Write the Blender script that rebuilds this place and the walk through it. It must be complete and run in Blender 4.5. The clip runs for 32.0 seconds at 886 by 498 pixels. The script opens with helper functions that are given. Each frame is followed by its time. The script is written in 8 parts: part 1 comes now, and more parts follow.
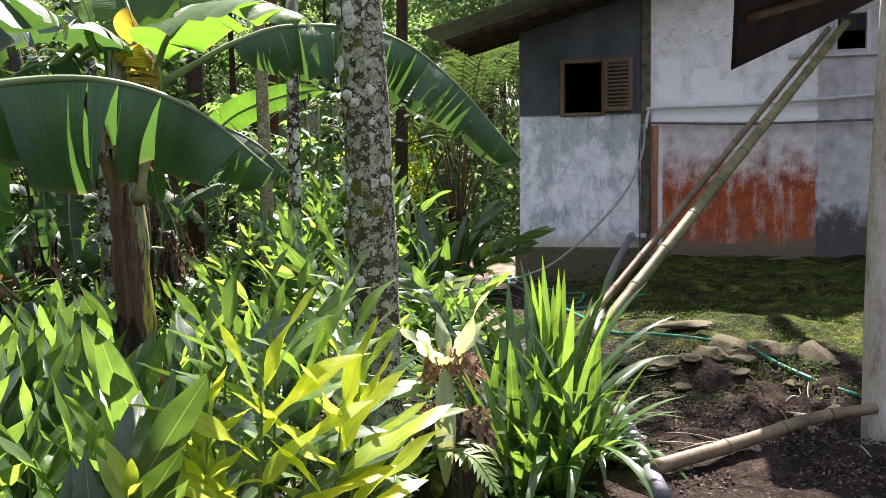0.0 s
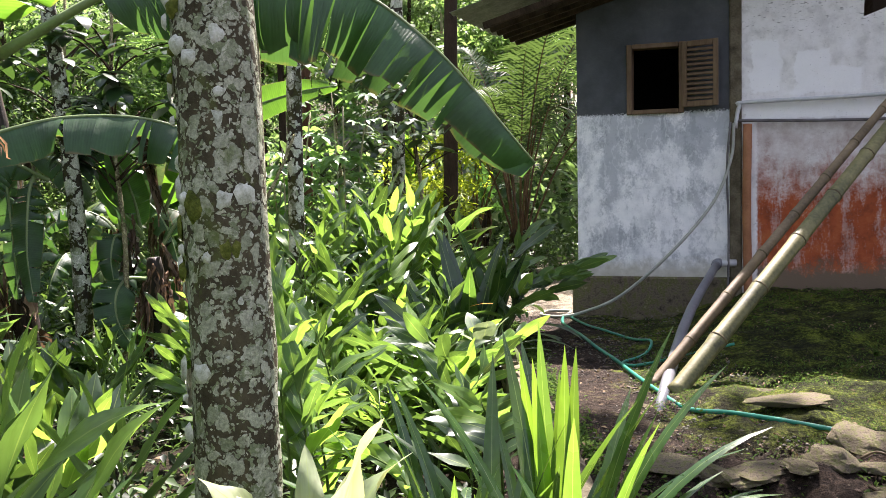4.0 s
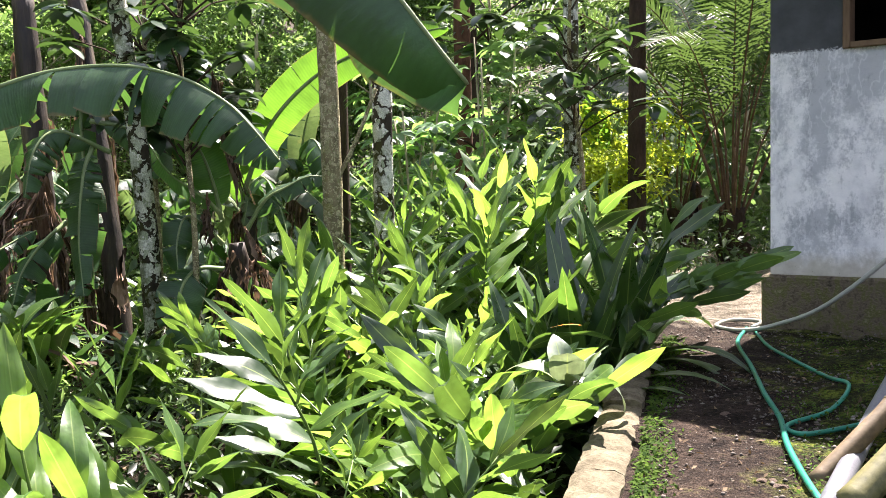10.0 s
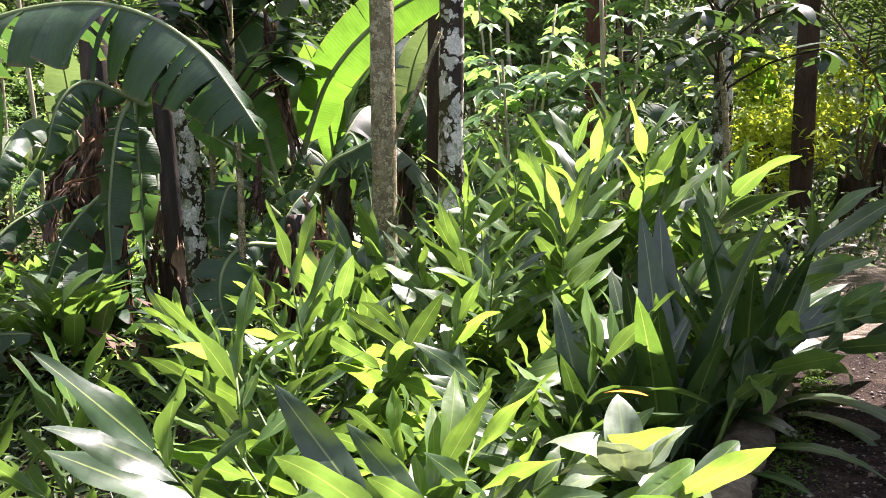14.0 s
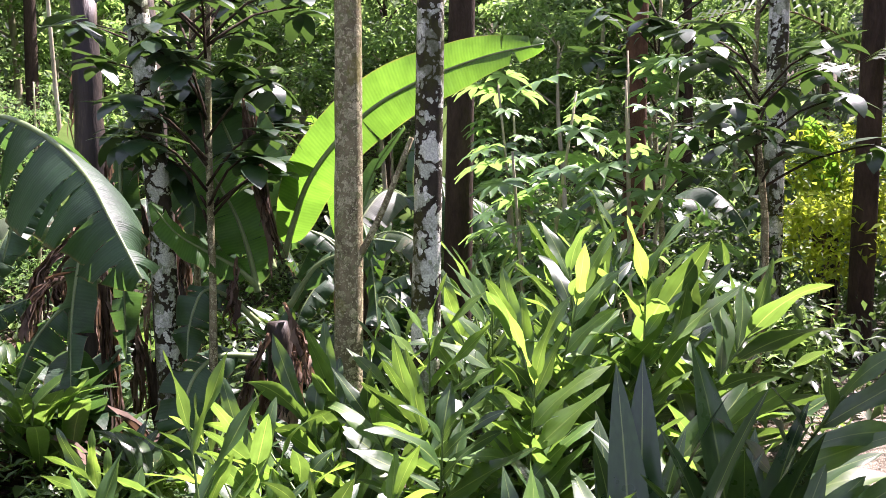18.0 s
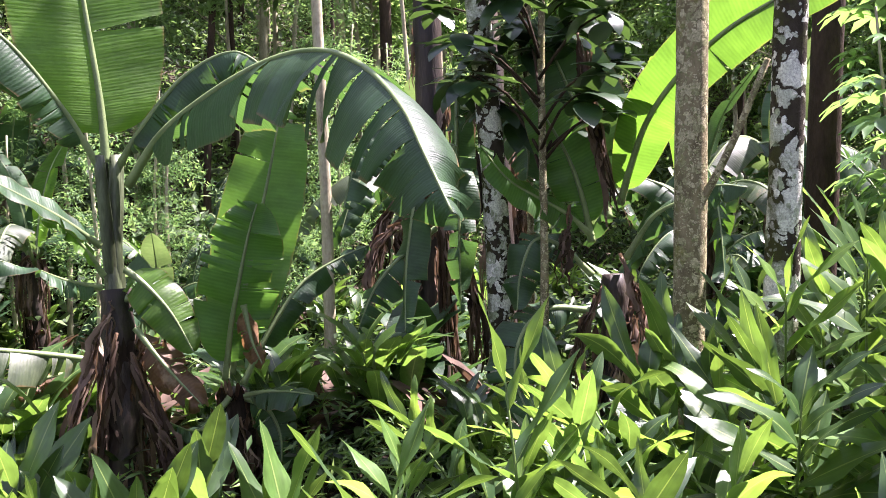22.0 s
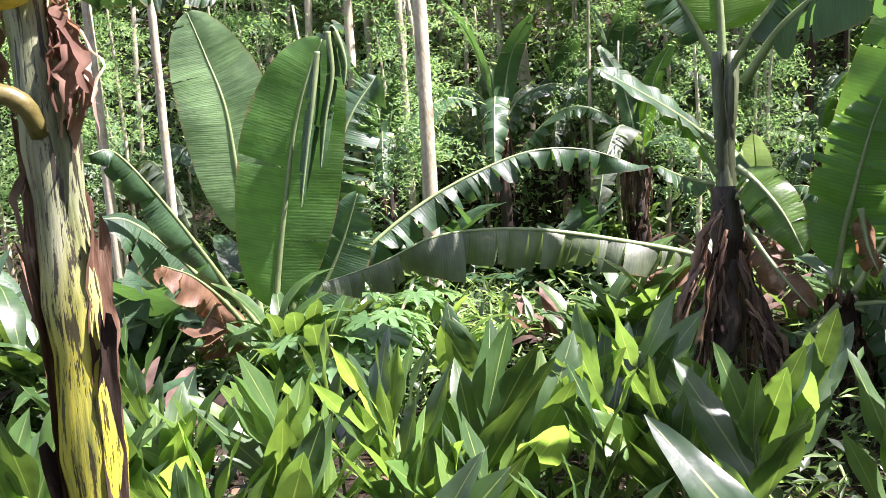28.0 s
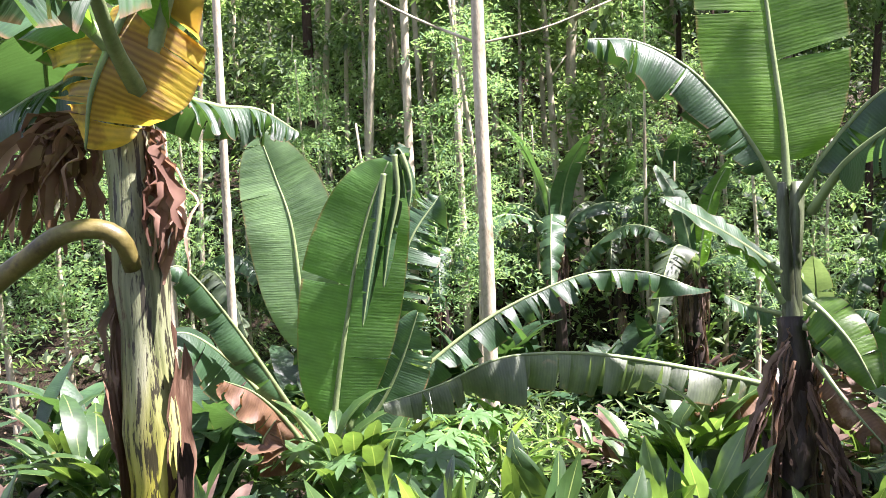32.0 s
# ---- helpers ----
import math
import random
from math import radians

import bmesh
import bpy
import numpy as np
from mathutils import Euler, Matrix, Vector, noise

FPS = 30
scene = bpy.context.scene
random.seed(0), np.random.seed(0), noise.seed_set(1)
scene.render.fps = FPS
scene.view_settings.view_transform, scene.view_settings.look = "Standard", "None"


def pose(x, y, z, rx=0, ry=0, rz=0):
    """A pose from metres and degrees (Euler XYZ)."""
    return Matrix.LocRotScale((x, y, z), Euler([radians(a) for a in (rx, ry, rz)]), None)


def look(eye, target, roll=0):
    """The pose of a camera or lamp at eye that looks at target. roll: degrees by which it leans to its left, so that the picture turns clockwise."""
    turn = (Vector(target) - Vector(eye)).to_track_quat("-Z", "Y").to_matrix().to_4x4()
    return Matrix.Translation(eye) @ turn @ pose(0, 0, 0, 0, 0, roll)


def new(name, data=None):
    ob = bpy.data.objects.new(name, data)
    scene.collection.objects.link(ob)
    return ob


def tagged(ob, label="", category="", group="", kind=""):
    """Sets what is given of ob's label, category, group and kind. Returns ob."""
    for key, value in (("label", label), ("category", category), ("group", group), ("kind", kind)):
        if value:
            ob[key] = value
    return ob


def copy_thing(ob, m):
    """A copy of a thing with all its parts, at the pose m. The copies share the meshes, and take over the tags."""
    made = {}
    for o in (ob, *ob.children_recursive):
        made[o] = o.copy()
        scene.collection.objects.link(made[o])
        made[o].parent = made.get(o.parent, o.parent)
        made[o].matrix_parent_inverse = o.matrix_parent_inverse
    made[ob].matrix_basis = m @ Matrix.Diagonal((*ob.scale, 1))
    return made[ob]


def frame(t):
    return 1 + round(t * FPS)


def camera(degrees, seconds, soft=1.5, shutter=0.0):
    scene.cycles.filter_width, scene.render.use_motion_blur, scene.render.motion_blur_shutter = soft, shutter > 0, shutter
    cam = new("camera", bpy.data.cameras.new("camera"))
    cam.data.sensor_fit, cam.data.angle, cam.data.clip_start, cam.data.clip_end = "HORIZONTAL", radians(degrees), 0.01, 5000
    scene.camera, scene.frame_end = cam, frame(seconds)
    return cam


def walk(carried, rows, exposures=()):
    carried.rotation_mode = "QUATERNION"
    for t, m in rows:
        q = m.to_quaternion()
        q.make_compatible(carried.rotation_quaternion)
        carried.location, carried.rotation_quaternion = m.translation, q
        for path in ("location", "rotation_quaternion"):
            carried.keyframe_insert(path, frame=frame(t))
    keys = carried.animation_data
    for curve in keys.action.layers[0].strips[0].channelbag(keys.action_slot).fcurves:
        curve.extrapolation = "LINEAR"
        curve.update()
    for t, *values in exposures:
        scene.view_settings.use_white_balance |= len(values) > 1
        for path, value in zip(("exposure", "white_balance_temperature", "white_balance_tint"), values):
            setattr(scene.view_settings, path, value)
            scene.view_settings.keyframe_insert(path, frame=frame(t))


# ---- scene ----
cam = camera(49.3, 32.0, 0.6)
METRES, EYE, TILT, LEAN, TURN = 9.0, 1.55, -4.0, 0.6, 0.0
ROWS = [
    (0.0, 0.0, 0.0, 0.0, 0.0, 0.0, 0.0),
    (0.5, 0.007, 0.0366, 0.0022, -0.36, -0.48, 0.33),
    (1.0, 0.0157, 0.0721, 0.0045, 0.51, -0.44, 0.29),
    (1.5, 0.0248, 0.108, 0.0054, 0.95, -0.71, 0.55),
    (2.0, 0.0316, 0.1427, 0.0079, 0.68, -0.48, 0.89),
    (2.5, 0.039, 0.1734, 0.0121, 0.99, -0.03, 1.08),
    (3.0, 0.0483, 0.2025, 0.014, 2.74, 0.6, 0.65),
    (3.5, 0.0561, 0.2313, 0.015, 4.19, 0.74, 0.25),
    (5.5, 0.0862, 0.3348, 0.026, 9.51, 1.47, -0.29),
    (6.0, 0.0965, 0.3551, 0.0253, 10.91, 0.69, -0.21),
    (6.5, 0.1039, 0.3791, 0.0258, 11.86, 0.46, -0.19),
    (7.0, 0.1119, 0.4011, 0.0285, 12.67, -0.16, -0.0),
    (7.5, 0.1226, 0.424, 0.0282, 14.26, -0.62, -0.07),
    (8.0, 0.131, 0.4429, 0.0285, 15.78, -1.4, -0.25),
    (8.5, 0.1341, 0.4676, 0.0269, 16.51, -1.71, -0.23),
    (9.0, 0.1341, 0.4933, 0.0298, 17.06, -1.3, -0.21),
    (9.5, 0.1363, 0.5173, 0.0304, 18.45, -0.8, -0.16),
    (10.0, 0.1445, 0.5431, 0.0317, 20.56, -0.58, -0.55),
    (10.5, 0.151, 0.5694, 0.0337, 21.89, -0.77, -0.76),
    (11.0, 0.1533, 0.5939, 0.0327, 22.46, -0.6, -1.12),
    (11.5, 0.1535, 0.6191, 0.0373, 22.2, -0.78, -1.32),
    (12.0, 0.1526, 0.6369, 0.0399, 23.45, -1.03, -1.42),
    (12.5, 0.1528, 0.6662, 0.0413, 26.37, -1.82, -1.67),
    (13.0, 0.1515, 0.6917, 0.0504, 29.0, -3.53, -1.99),
    (13.5, 0.1452, 0.7124, 0.0548, 30.94, -4.05, -2.17),
    (14.0, 0.14, 0.7332, 0.0614, 30.73, -4.14, -2.1),
    (14.5, 0.1416, 0.7525, 0.0657, 30.02, -4.03, -1.9),
    (16.5, 0.1646, 0.8071, 0.1076, 33.8, -3.61, -2.34),
    (17.0, 0.1583, 0.8165, 0.1106, 33.79, -3.07, -2.29),
    (17.5, 0.154, 0.825, 0.1121, 33.81, -2.24, -2.38),
    (18.0, 0.1499, 0.8399, 0.1073, 35.49, -1.3, -2.99),
    (18.5, 0.1465, 0.8546, 0.1025, 38.64, -1.85, -3.52),
    (19.0, 0.1403, 0.8648, 0.0995, 41.79, -2.71, -3.52),
    (19.5, 0.1325, 0.8726, 0.0991, 43.77, -3.21, -3.31),
    (20.0, 0.1271, 0.8788, 0.0987, 44.63, -3.5, -2.98),
    (20.5, 0.1238, 0.8847, 0.0968, 46.16, -3.61, -2.9),
    (21.0, 0.1223, 0.888, 0.0959, 48.15, -3.68, -2.89),
    (21.5, 0.1198, 0.887, 0.0955, 51.4, -4.03, -2.77),
    (22.0, 0.1173, 0.8841, 0.0948, 55.86, -4.53, -2.53),
    (22.5, 0.1159, 0.8814, 0.0941, 60.58, -4.96, -2.24),
    (23.0, 0.1146, 0.8794, 0.0933, 65.5, -5.65, -1.99),
    (23.5, 0.113, 0.8786, 0.0927, 69.74, -6.25, -1.71),
    (24.0, 0.1129, 0.8779, 0.0924, 74.06, -6.9, -1.34),
    (24.5, 0.1124, 0.8775, 0.0912, 77.53, -7.6, -1.05),
    (25.0, 0.1114, 0.8767, 0.0908, 80.47, -8.33, -0.83),
    (25.5, 0.1114, 0.8757, 0.0908, 82.54, -8.92, -0.71),
    (26.0, 0.1121, 0.8741, 0.0906, 84.38, -9.49, -0.61),
    (26.5, 0.1126, 0.8725, 0.0905, 86.02, -9.88, -0.49),
    (28.5, 0.1074, 0.8673, 0.0881, 90.6, -11.1, -0.35),
    (29.0, 0.1081, 0.8652, 0.0873, 91.83, -10.93, -0.43),
    (29.5, 0.1086, 0.8638, 0.0881, 92.81, -10.54, -0.52),
    (30.0, 0.1089, 0.8626, 0.0912, 93.65, -9.57, -0.48),
    (30.5, 0.1089, 0.8611, 0.0942, 93.67, -8.34, -0.6),
    (31.0, 0.1093, 0.8598, 0.0963, 93.43, -7.22, -0.74),
    (31.5, 0.1109, 0.8578, 0.0987, 93.09, -5.83, -0.96),
    (32.0, 0.1103, 0.8572, 0.1006, 92.36, -4.76, -1.18),
]
walk(cam, [(t, pose(0, 0, EYE, TILT, LEAN, TURN) @ pose(METRES * x, METRES * y, METRES * z, 90 + pitch, roll, yaw)) for t, x, y, z, yaw, pitch, roll in ROWS],
     [(0.0, 2.08, 6450, 23), (2.0, 2.38, 6480, 23), (3.5, 2.33, 6500, 23), (6.0, 2.12, 6400, 22), (7.0, 2.24, 6400, 22), (8.0, 2.26, 6450, 22), (10.0, 2.44, 6450, 23), (12.0, 2.50, 6450, 27), (13.0, 2.26, 6430, 30), (14.0, 2.36, 6400, 32), (17.0, 2.40, 6200, 38), (19.0, 2.30, 6200, 38), (20.5, 2.38, 6180, 38), (24.0, 2.60, 6080, 38), (26.5, 2.56, 6080, 38), (29.0, 2.48, 6080, 35), (32.0, 2.60, 6080, 35)])

# ---- world, sun, exposure ----
world = bpy.data.worlds.new("sky")
scene.world = world
world.use_nodes = True
wn = world.node_tree.nodes
sky = wn.new("ShaderNodeTexSky")
sky.sky_type = "NISHITA"
sky.sun_disc = False
SUN_ELEV, SUN_AZ = 58.0, 10.0          # degrees; azimuth from +y towards +x
sky.sun_elevation, sky.sun_rotation = radians(SUN_ELEV), radians(SUN_AZ)
sky.dust_density = 2.0
wn["Background"].inputs["Strength"].default_value = 0.060
haze = wn.new("ShaderNodeMix")           # bright thin cloud over the whole sky
haze.data_type = "RGBA"
haze.inputs[0].default_value = 0.75
haze.inputs[7].default_value = (3.4, 3.8, 4.5, 1)
world.node_tree.links.new(sky.outputs[0], haze.inputs[6])
world.node_tree.links.new(haze.outputs[2], wn["Background"].inputs["Color"])
sun_data = bpy.data.lights.new("sun", "SUN")
sun_data.energy, sun_data.angle, sun_data.color = 5.0, radians(0.6), (1.0, 0.95, 0.86)
sun = new("sun", sun_data)
sun_dir = Vector((math.sin(radians(SUN_AZ)) * math.cos(radians(SUN_ELEV)), math.cos(radians(SUN_AZ)) * math.cos(radians(SUN_ELEV)), math.sin(radians(SUN_ELEV))))
sun.matrix_world = look(sun_dir * 60, (0, 0, 0))

rnd = random.Random(11)


# ---- materials ----
def nodes_of(name):
    m = bpy.data.materials.new(name)
    m.use_nodes = True
    nt = m.node_tree
    return m, nt, nt.nodes, nt.links, nt.nodes["Principled BSDF"], nt.nodes["Material Output"]


def ramp(nt, fac, stops):
    r = nt.nodes.new("ShaderNodeValToRGB")
    els = r.color_ramp.elements
    while len(els) < len(stops):
        els.new(0.5)
    for e, (p, c) in zip(els, stops):
        e.position, e.color = p, (*c, 1)
    nt.links.new(fac, r.inputs[0])
    return r.outputs[0]


def noise_tex(nt, scale, detail=4, rough=0.55, coord=None, stretch=None):
    n = nt.nodes.new("ShaderNodeTexNoise")
    n.inputs["Scale"].default_value, n.inputs["Detail"].default_value, n.inputs["Roughness"].default_value = scale, detail, rough
    src = coord if coord is not None else position(nt)
    if stretch:
        mp = nt.nodes.new("ShaderNodeMapping")
        mp.inputs["Scale"].default_value = stretch
        nt.links.new(src, mp.inputs[0])
        src = mp.outputs[0]
    nt.links.new(src, n.inputs["Vector"])
    return n.outputs[0]


def position(nt):
    return nt.nodes.new("ShaderNodeTexCoord").outputs["Object"]


def mixc(nt, fac, a, b, mode="MIX"):
    m = nt.nodes.new("ShaderNodeMix")
    m.data_type, m.blend_type = "RGBA", mode
    for sock, v in ((m.inputs[0], fac), (m.inputs[6], a), (m.inputs[7], b)):
        if isinstance(v, (int, float)):
            sock.default_value = v
        elif isinstance(v, tuple):
            sock.default_value = (*v, 1)
        else:
            nt.links.new(v, sock)
    return m.outputs[2]


def maths(nt, op, a, b=0.0, clamp=False):
    m = nt.nodes.new("ShaderNodeMath")
    m.operation, m.use_clamp = op, clamp
    for sock, v in zip(m.inputs, (a, b)):
        if isinstance(v, (int, float)):
            sock.default_value = v
        else:
            nt.links.new(v, sock)
    return m.outputs[0]


def bump(nt, height, strength, dist, bsdf):
    b = nt.nodes.new("ShaderNodeBump")
    b.inputs["Strength"].default_value, b.inputs["Distance"].default_value = strength, dist
    nt.links.new(height, b.inputs["Height"])
    nt.links.new(b.outputs[0], bsdf.inputs["Normal"])
    return b


def leaf_mat(name, dark, light, trans=0.45, rough=0.38, dry=None, vein=0.0, island=False, glow=None, rib=False, dryat=0.62):
    """Leaf: gloss above, light passes through the blade; colour varies from leaf to leaf and over the leaf."""
    m, nt, nd, lk, bsdf, out = nodes_of(name)
    if island:
        r = nd.new("ShaderNodeNewGeometry").outputs["Random Per Island"]
    else:
        r = nd.new("ShaderNodeObjectInfo").outputs["Random"]
    n1 = noise_tex(nt, 7.0, 3)
    fac = maths(nt, "ADD", maths(nt, "MULTIPLY", r, 0.7), maths(nt, "MULTIPLY", maths(nt, "SUBTRACT", n1, 0.35), 0.8), True)
    # bias towards the dark colour, which paints shaded gaps between small leaves
    if island:
        fac = maths(nt, "POWER", fac, 1.7)
    col = mixc(nt, fac, dark, light)
    if dry:
        d = ramp(nt, noise_tex(nt, 3.3, 5, 0.65), [(dryat, (0, 0, 0)), (dryat + 0.06, (1, 1, 1))])
        col = mixc(nt, maths(nt, "MULTIPLY", d, 0.85), col, dry)
    if vein:
        uv = nd.new("ShaderNodeUVMap").outputs[0]
        w = nd.new("ShaderNodeTexWave")
        w.wave_type, w.bands_direction = "BANDS", "Y"
        w.inputs["Scale"].default_value, w.inputs["Distortion"].default_value, w.inputs["Detail"].default_value = vein, 1.2, 2.0
        lk.new(uv, w.inputs["Vector"])
        col = mixc(nt, maths(nt, "MULTIPLY", w.outputs["Fac"], 0.26 if trans >= 0.45 else 0.14), col, tuple(c * 1.5 for c in light))
        blot = ramp(nt, noise_tex(nt, 2.2, 5, 0.65), [(0.38, (0.62, 0.62, 0.66)), (0.62, (1.12, 1.12, 1.05))])
        col = mixc(nt, 1.0, col, blot, "MULTIPLY")
        edge = nd.new("ShaderNodeSeparateXYZ")
        lk.new(uv, edge.inputs[0])
        rim = ramp(nt, maths(nt, "ADD", maths(nt, "ABSOLUTE", maths(nt, "SUBTRACT", edge.outputs[0], 0.5)), maths(nt, "MULTIPLY", noise_tex(nt, 9.0, 4, 0.7), 0.09)), [(0.525, (0, 0, 0)), (0.545, (1, 1, 1))])
        col = mixc(nt, maths(nt, "MULTIPLY", rim, 0.85), col, (0.16, 0.10, 0.045))
        band = nd.new("ShaderNodeTexNoise")
        band.inputs["Scale"].default_value, band.inputs["Detail"].default_value, band.inputs["Roughness"].default_value = 1.0, 5.0, 0.65
        mp = nd.new("ShaderNodeMapping")
        mp.inputs["Scale"].default_value = (1.6, 13.0, 1.0)
        lk.new(uv, mp.inputs["Vector"])
        lk.new(mp.outputs[0], band.inputs["Vector"])
        col = mixc(nt, 1.0, col, ramp(nt, band.outputs["Fac"], [(0.36, (0.70, 0.72, 0.74)), (0.5, (0.98, 0.98, 0.98)), (0.64, (1.15, 1.14, 1.1))]), "MULTIPLY")
        pleat = maths(nt, "ADD", maths(nt, "MULTIPLY", w.outputs["Fac"], 0.22), maths(nt, "MULTIPLY", band.outputs["Fac"], 3.0))
        bump(nt, maths(nt, "ADD", pleat, maths(nt, "MULTIPLY", noise_tex(nt, 5.0, 3), 3.0)), 0.36, 0.008, bsdf)
    else:
        bump(nt, noise_tex(nt, 40, 2), 0.25, 0.003, bsdf)
    if rib:
        sx = nd.new("ShaderNodeSeparateXYZ")
        lk.new(nd.new("ShaderNodeUVMap").outputs[0], sx.inputs[0])
        off = maths(nt, "ABSOLUTE", maths(nt, "SUBTRACT", sx.outputs[0], 0.5))
        line = ramp(nt, off, [(0.012, (1, 1, 1)), (0.035, (0, 0, 0))])
        fine = ramp(nt, noise_tex(nt, 60, 2, stretch=(1, 0.05, 1)), [(0.35, (0.8, 0.8, 0.8)), (0.65, (1.15, 1.15, 1.15))])
        col = mixc(nt, 1.0, col, fine, "MULTIPLY")
        col = mixc(nt, maths(nt, "MULTIPLY", line, 0.6), col, (0.26, 0.34, 0.10))
    lk.new(col, bsdf.inputs["Base Color"])
    rr = maths(nt, "ADD", maths(nt, "MULTIPLY", n1, 0.25), rough - 0.1)
    lk.new(rr, bsdf.inputs["Roughness"])
    bsdf.inputs["Specular IOR Level"].default_value = 0.12 if rough > 0.7 else 0.25 if island else 0.68 if rib else 0.5
    tr = nd.new("ShaderNodeBsdfTranslucent")
    g = glow or (0.30, 0.54, 0.10)
    lk.new(mixc(nt, 0.5, mixc(nt, 1.0, col, (2.6, 2.4, 1.8), "MULTIPLY"), g), tr.inputs["Color"])
    mx = nd.new("ShaderNodeMixShader")
    if rib:
        lk.new(maths(nt, "MINIMUM", maths(nt, "MULTIPLY", maths(nt, "ADD", fac, 0.12), trans * 1.75), 0.7), mx.inputs[0])
    else:
        mx.inputs[0].default_value = trans
    lk.new(bsdf.outputs[0], mx.inputs[1])
    lk.new(tr.outputs[0], mx.inputs[2])
    lk.new(mx.outputs[0], out.inputs["Surface"])
    return m


def plain_mat(name, stops, scale=6.0, rough=0.8, bumpy=0.4, dist=0.01, fine=60.0, stretch=None, metal=0.0):
    m, nt, nd, lk, bsdf, out = nodes_of(name)
    n1 = noise_tex(nt, scale, 6, 0.6, stretch=stretch)
    n2 = noise_tex(nt, fine, 4, 0.6, stretch=stretch)
    col = ramp(nt, maths(nt, "ADD", maths(nt, "MULTIPLY", n1, 0.7), maths(nt, "MULTIPLY", n2, 0.3)), stops)
    obr = nd.new("ShaderNodeObjectInfo").outputs["Random"]
    col = mixc(nt, maths(nt, "MULTIPLY", obr, 0.25), col, mixc(nt, 1.0, col, (0.55, 0.55, 0.55), "MULTIPLY"))
    lk.new(col, bsdf.inputs["Base Color"])
    bsdf.inputs["Roughness"].default_value, bsdf.inputs["Metallic"].default_value = rough, metal
    bsdf.inputs["Specular IOR Level"].default_value = 0.15 if rough > 0.6 else 0.45
    bump(nt, maths(nt, "ADD", n1, n2), bumpy, dist, bsdf)
    return m


def bark_lichen(name, bark, lichen, cover, scale, moss=(0.10, 0.13, 0.03), mossat=0.56):
    """Bark with round lichen patches of two sizes and moss in streaks."""
    m, nt, nd, lk, bsdf, out = nodes_of(name)
    base = ramp(nt, noise_tex(nt, 14, 6, 0.65, stretch=(1, 1, 0.5)), [(0.3, tuple(c * 0.35 for c in bark)), (0.7, bark)])
    warp = nd.new("ShaderNodeVectorMath")
    warp.operation = "ADD"
    wob = nd.new("ShaderNodeTexNoise")
    wob.inputs["Scale"].default_value = scale * 1.3
    wob.inputs["Detail"].default_value = 4
    lk.new(position(nt), wob.inputs["Vector"])
    sc = nd.new("ShaderNodeVectorMath")
    sc.operation = "SCALE"
    sc.inputs["Scale"].default_value = 1.6 / scale
    lk.new(wob.outputs["Color"], sc.inputs[0])
    lk.new(position(nt), warp.inputs[0])
    lk.new(sc.outputs[0], warp.inputs[1])
    cols = base
    heights = []
    for k, (s, cv) in enumerate(((scale, cover), (scale * 2.6, cover * 0.8))):
        v = nd.new("ShaderNodeTexVoronoi")
        v.inputs["Scale"].default_value = s
        lk.new(warp.outputs[0], v.inputs["Vector"])
        size = maths(nt, "MULTIPLY", noise_tex(nt, s * 0.35, 3), cv)
        mask = ramp(nt, maths(nt, "SUBTRACT", maths(nt, "ADD", size, 0.02), v.outputs["Distance"]), [(0.0, (0, 0, 0)), (0.05, (1, 1, 1))])
        spk = noise_tex(nt, 90, 3, 0.7)
        lc = ramp(nt, spk, [(0.35, tuple(c * 0.55 for c in lichen)), (0.62, lichen)])
        tint = ramp(nt, v.outputs["Color"], [(0.2, (0.50, 0.56, 0.40)), (0.5, (0.85, 0.86, 0.78)), (0.8, (1.1, 1.08, 1.02))])
        cols = mixc(nt, mask, cols, mixc(nt, 1.0, lc, tint, "MULTIPLY"))
        heights.append(mask)
    mossm = ramp(nt, noise_tex(nt, 5, 5, 0.7, stretch=(1, 1, 0.6)), [(mossat, (0, 0, 0)), (mossat + 0.10, (1, 1, 1))])
    cols = mixc(nt, maths(nt, "MULTIPLY", mossm, 0.75), cols, moss)
    lk.new(cols, bsdf.inputs["Base Color"])
    bsdf.inputs["Roughness"].default_value = 0.92
    bsdf.inputs["Specular IOR Level"].default_value = 0.12
    h = maths(nt, "ADD", maths(nt, "MULTIPLY", heights[0], 0.6), noise_tex(nt, 45, 5, 0.7))
    bump(nt, h, 0.7, 0.012, bsdf)
    return m


MAT = {}
MAT["banana"] = leaf_mat("banana_leaf", (0.014, 0.046, 0.018), (0.042, 0.098, 0.040), 0.22, 0.46, vein=14.0, glow=(0.18, 0.42, 0.05))
MAT["banana_mid"] = leaf_mat("green_banana_leaf", (0.030, 0.095, 0.022), (0.075, 0.175, 0.038), 0.46, 0.42, vein=14.0, glow=(0.22, 0.52, 0.05))
MAT["banana_pale"] = leaf_mat("pale_banana_leaf", (0.09, 0.17, 0.07), (0.15, 0.25, 0.11), 0.36, 0.42, vein=14.0, glow=(0.30, 0.56, 0.10))
MAT["banana_young"] = leaf_mat("young_banana_leaf", (0.035, 0.095, 0.015), (0.085, 0.18, 0.025), 0.48, 0.40, vein=14.0, glow=(0.17, 0.42, 0.02))
MAT["banana_old"] = leaf_mat("banana_leaf_old", (0.050, 0.080, 0.045), (0.12, 0.15, 0.085), 0.25, 0.55, dry=(0.22, 0.17, 0.10), vein=14.0)
MAT["banana_yellow"] = leaf_mat("banana_leaf_yellow", (0.34, 0.27, 0.03), (0.58, 0.44, 0.05), 0.45, 0.5, dry=(0.14, 0.07, 0.025), vein=14.0, glow=(0.8, 0.52, 0.04), dryat=0.50)
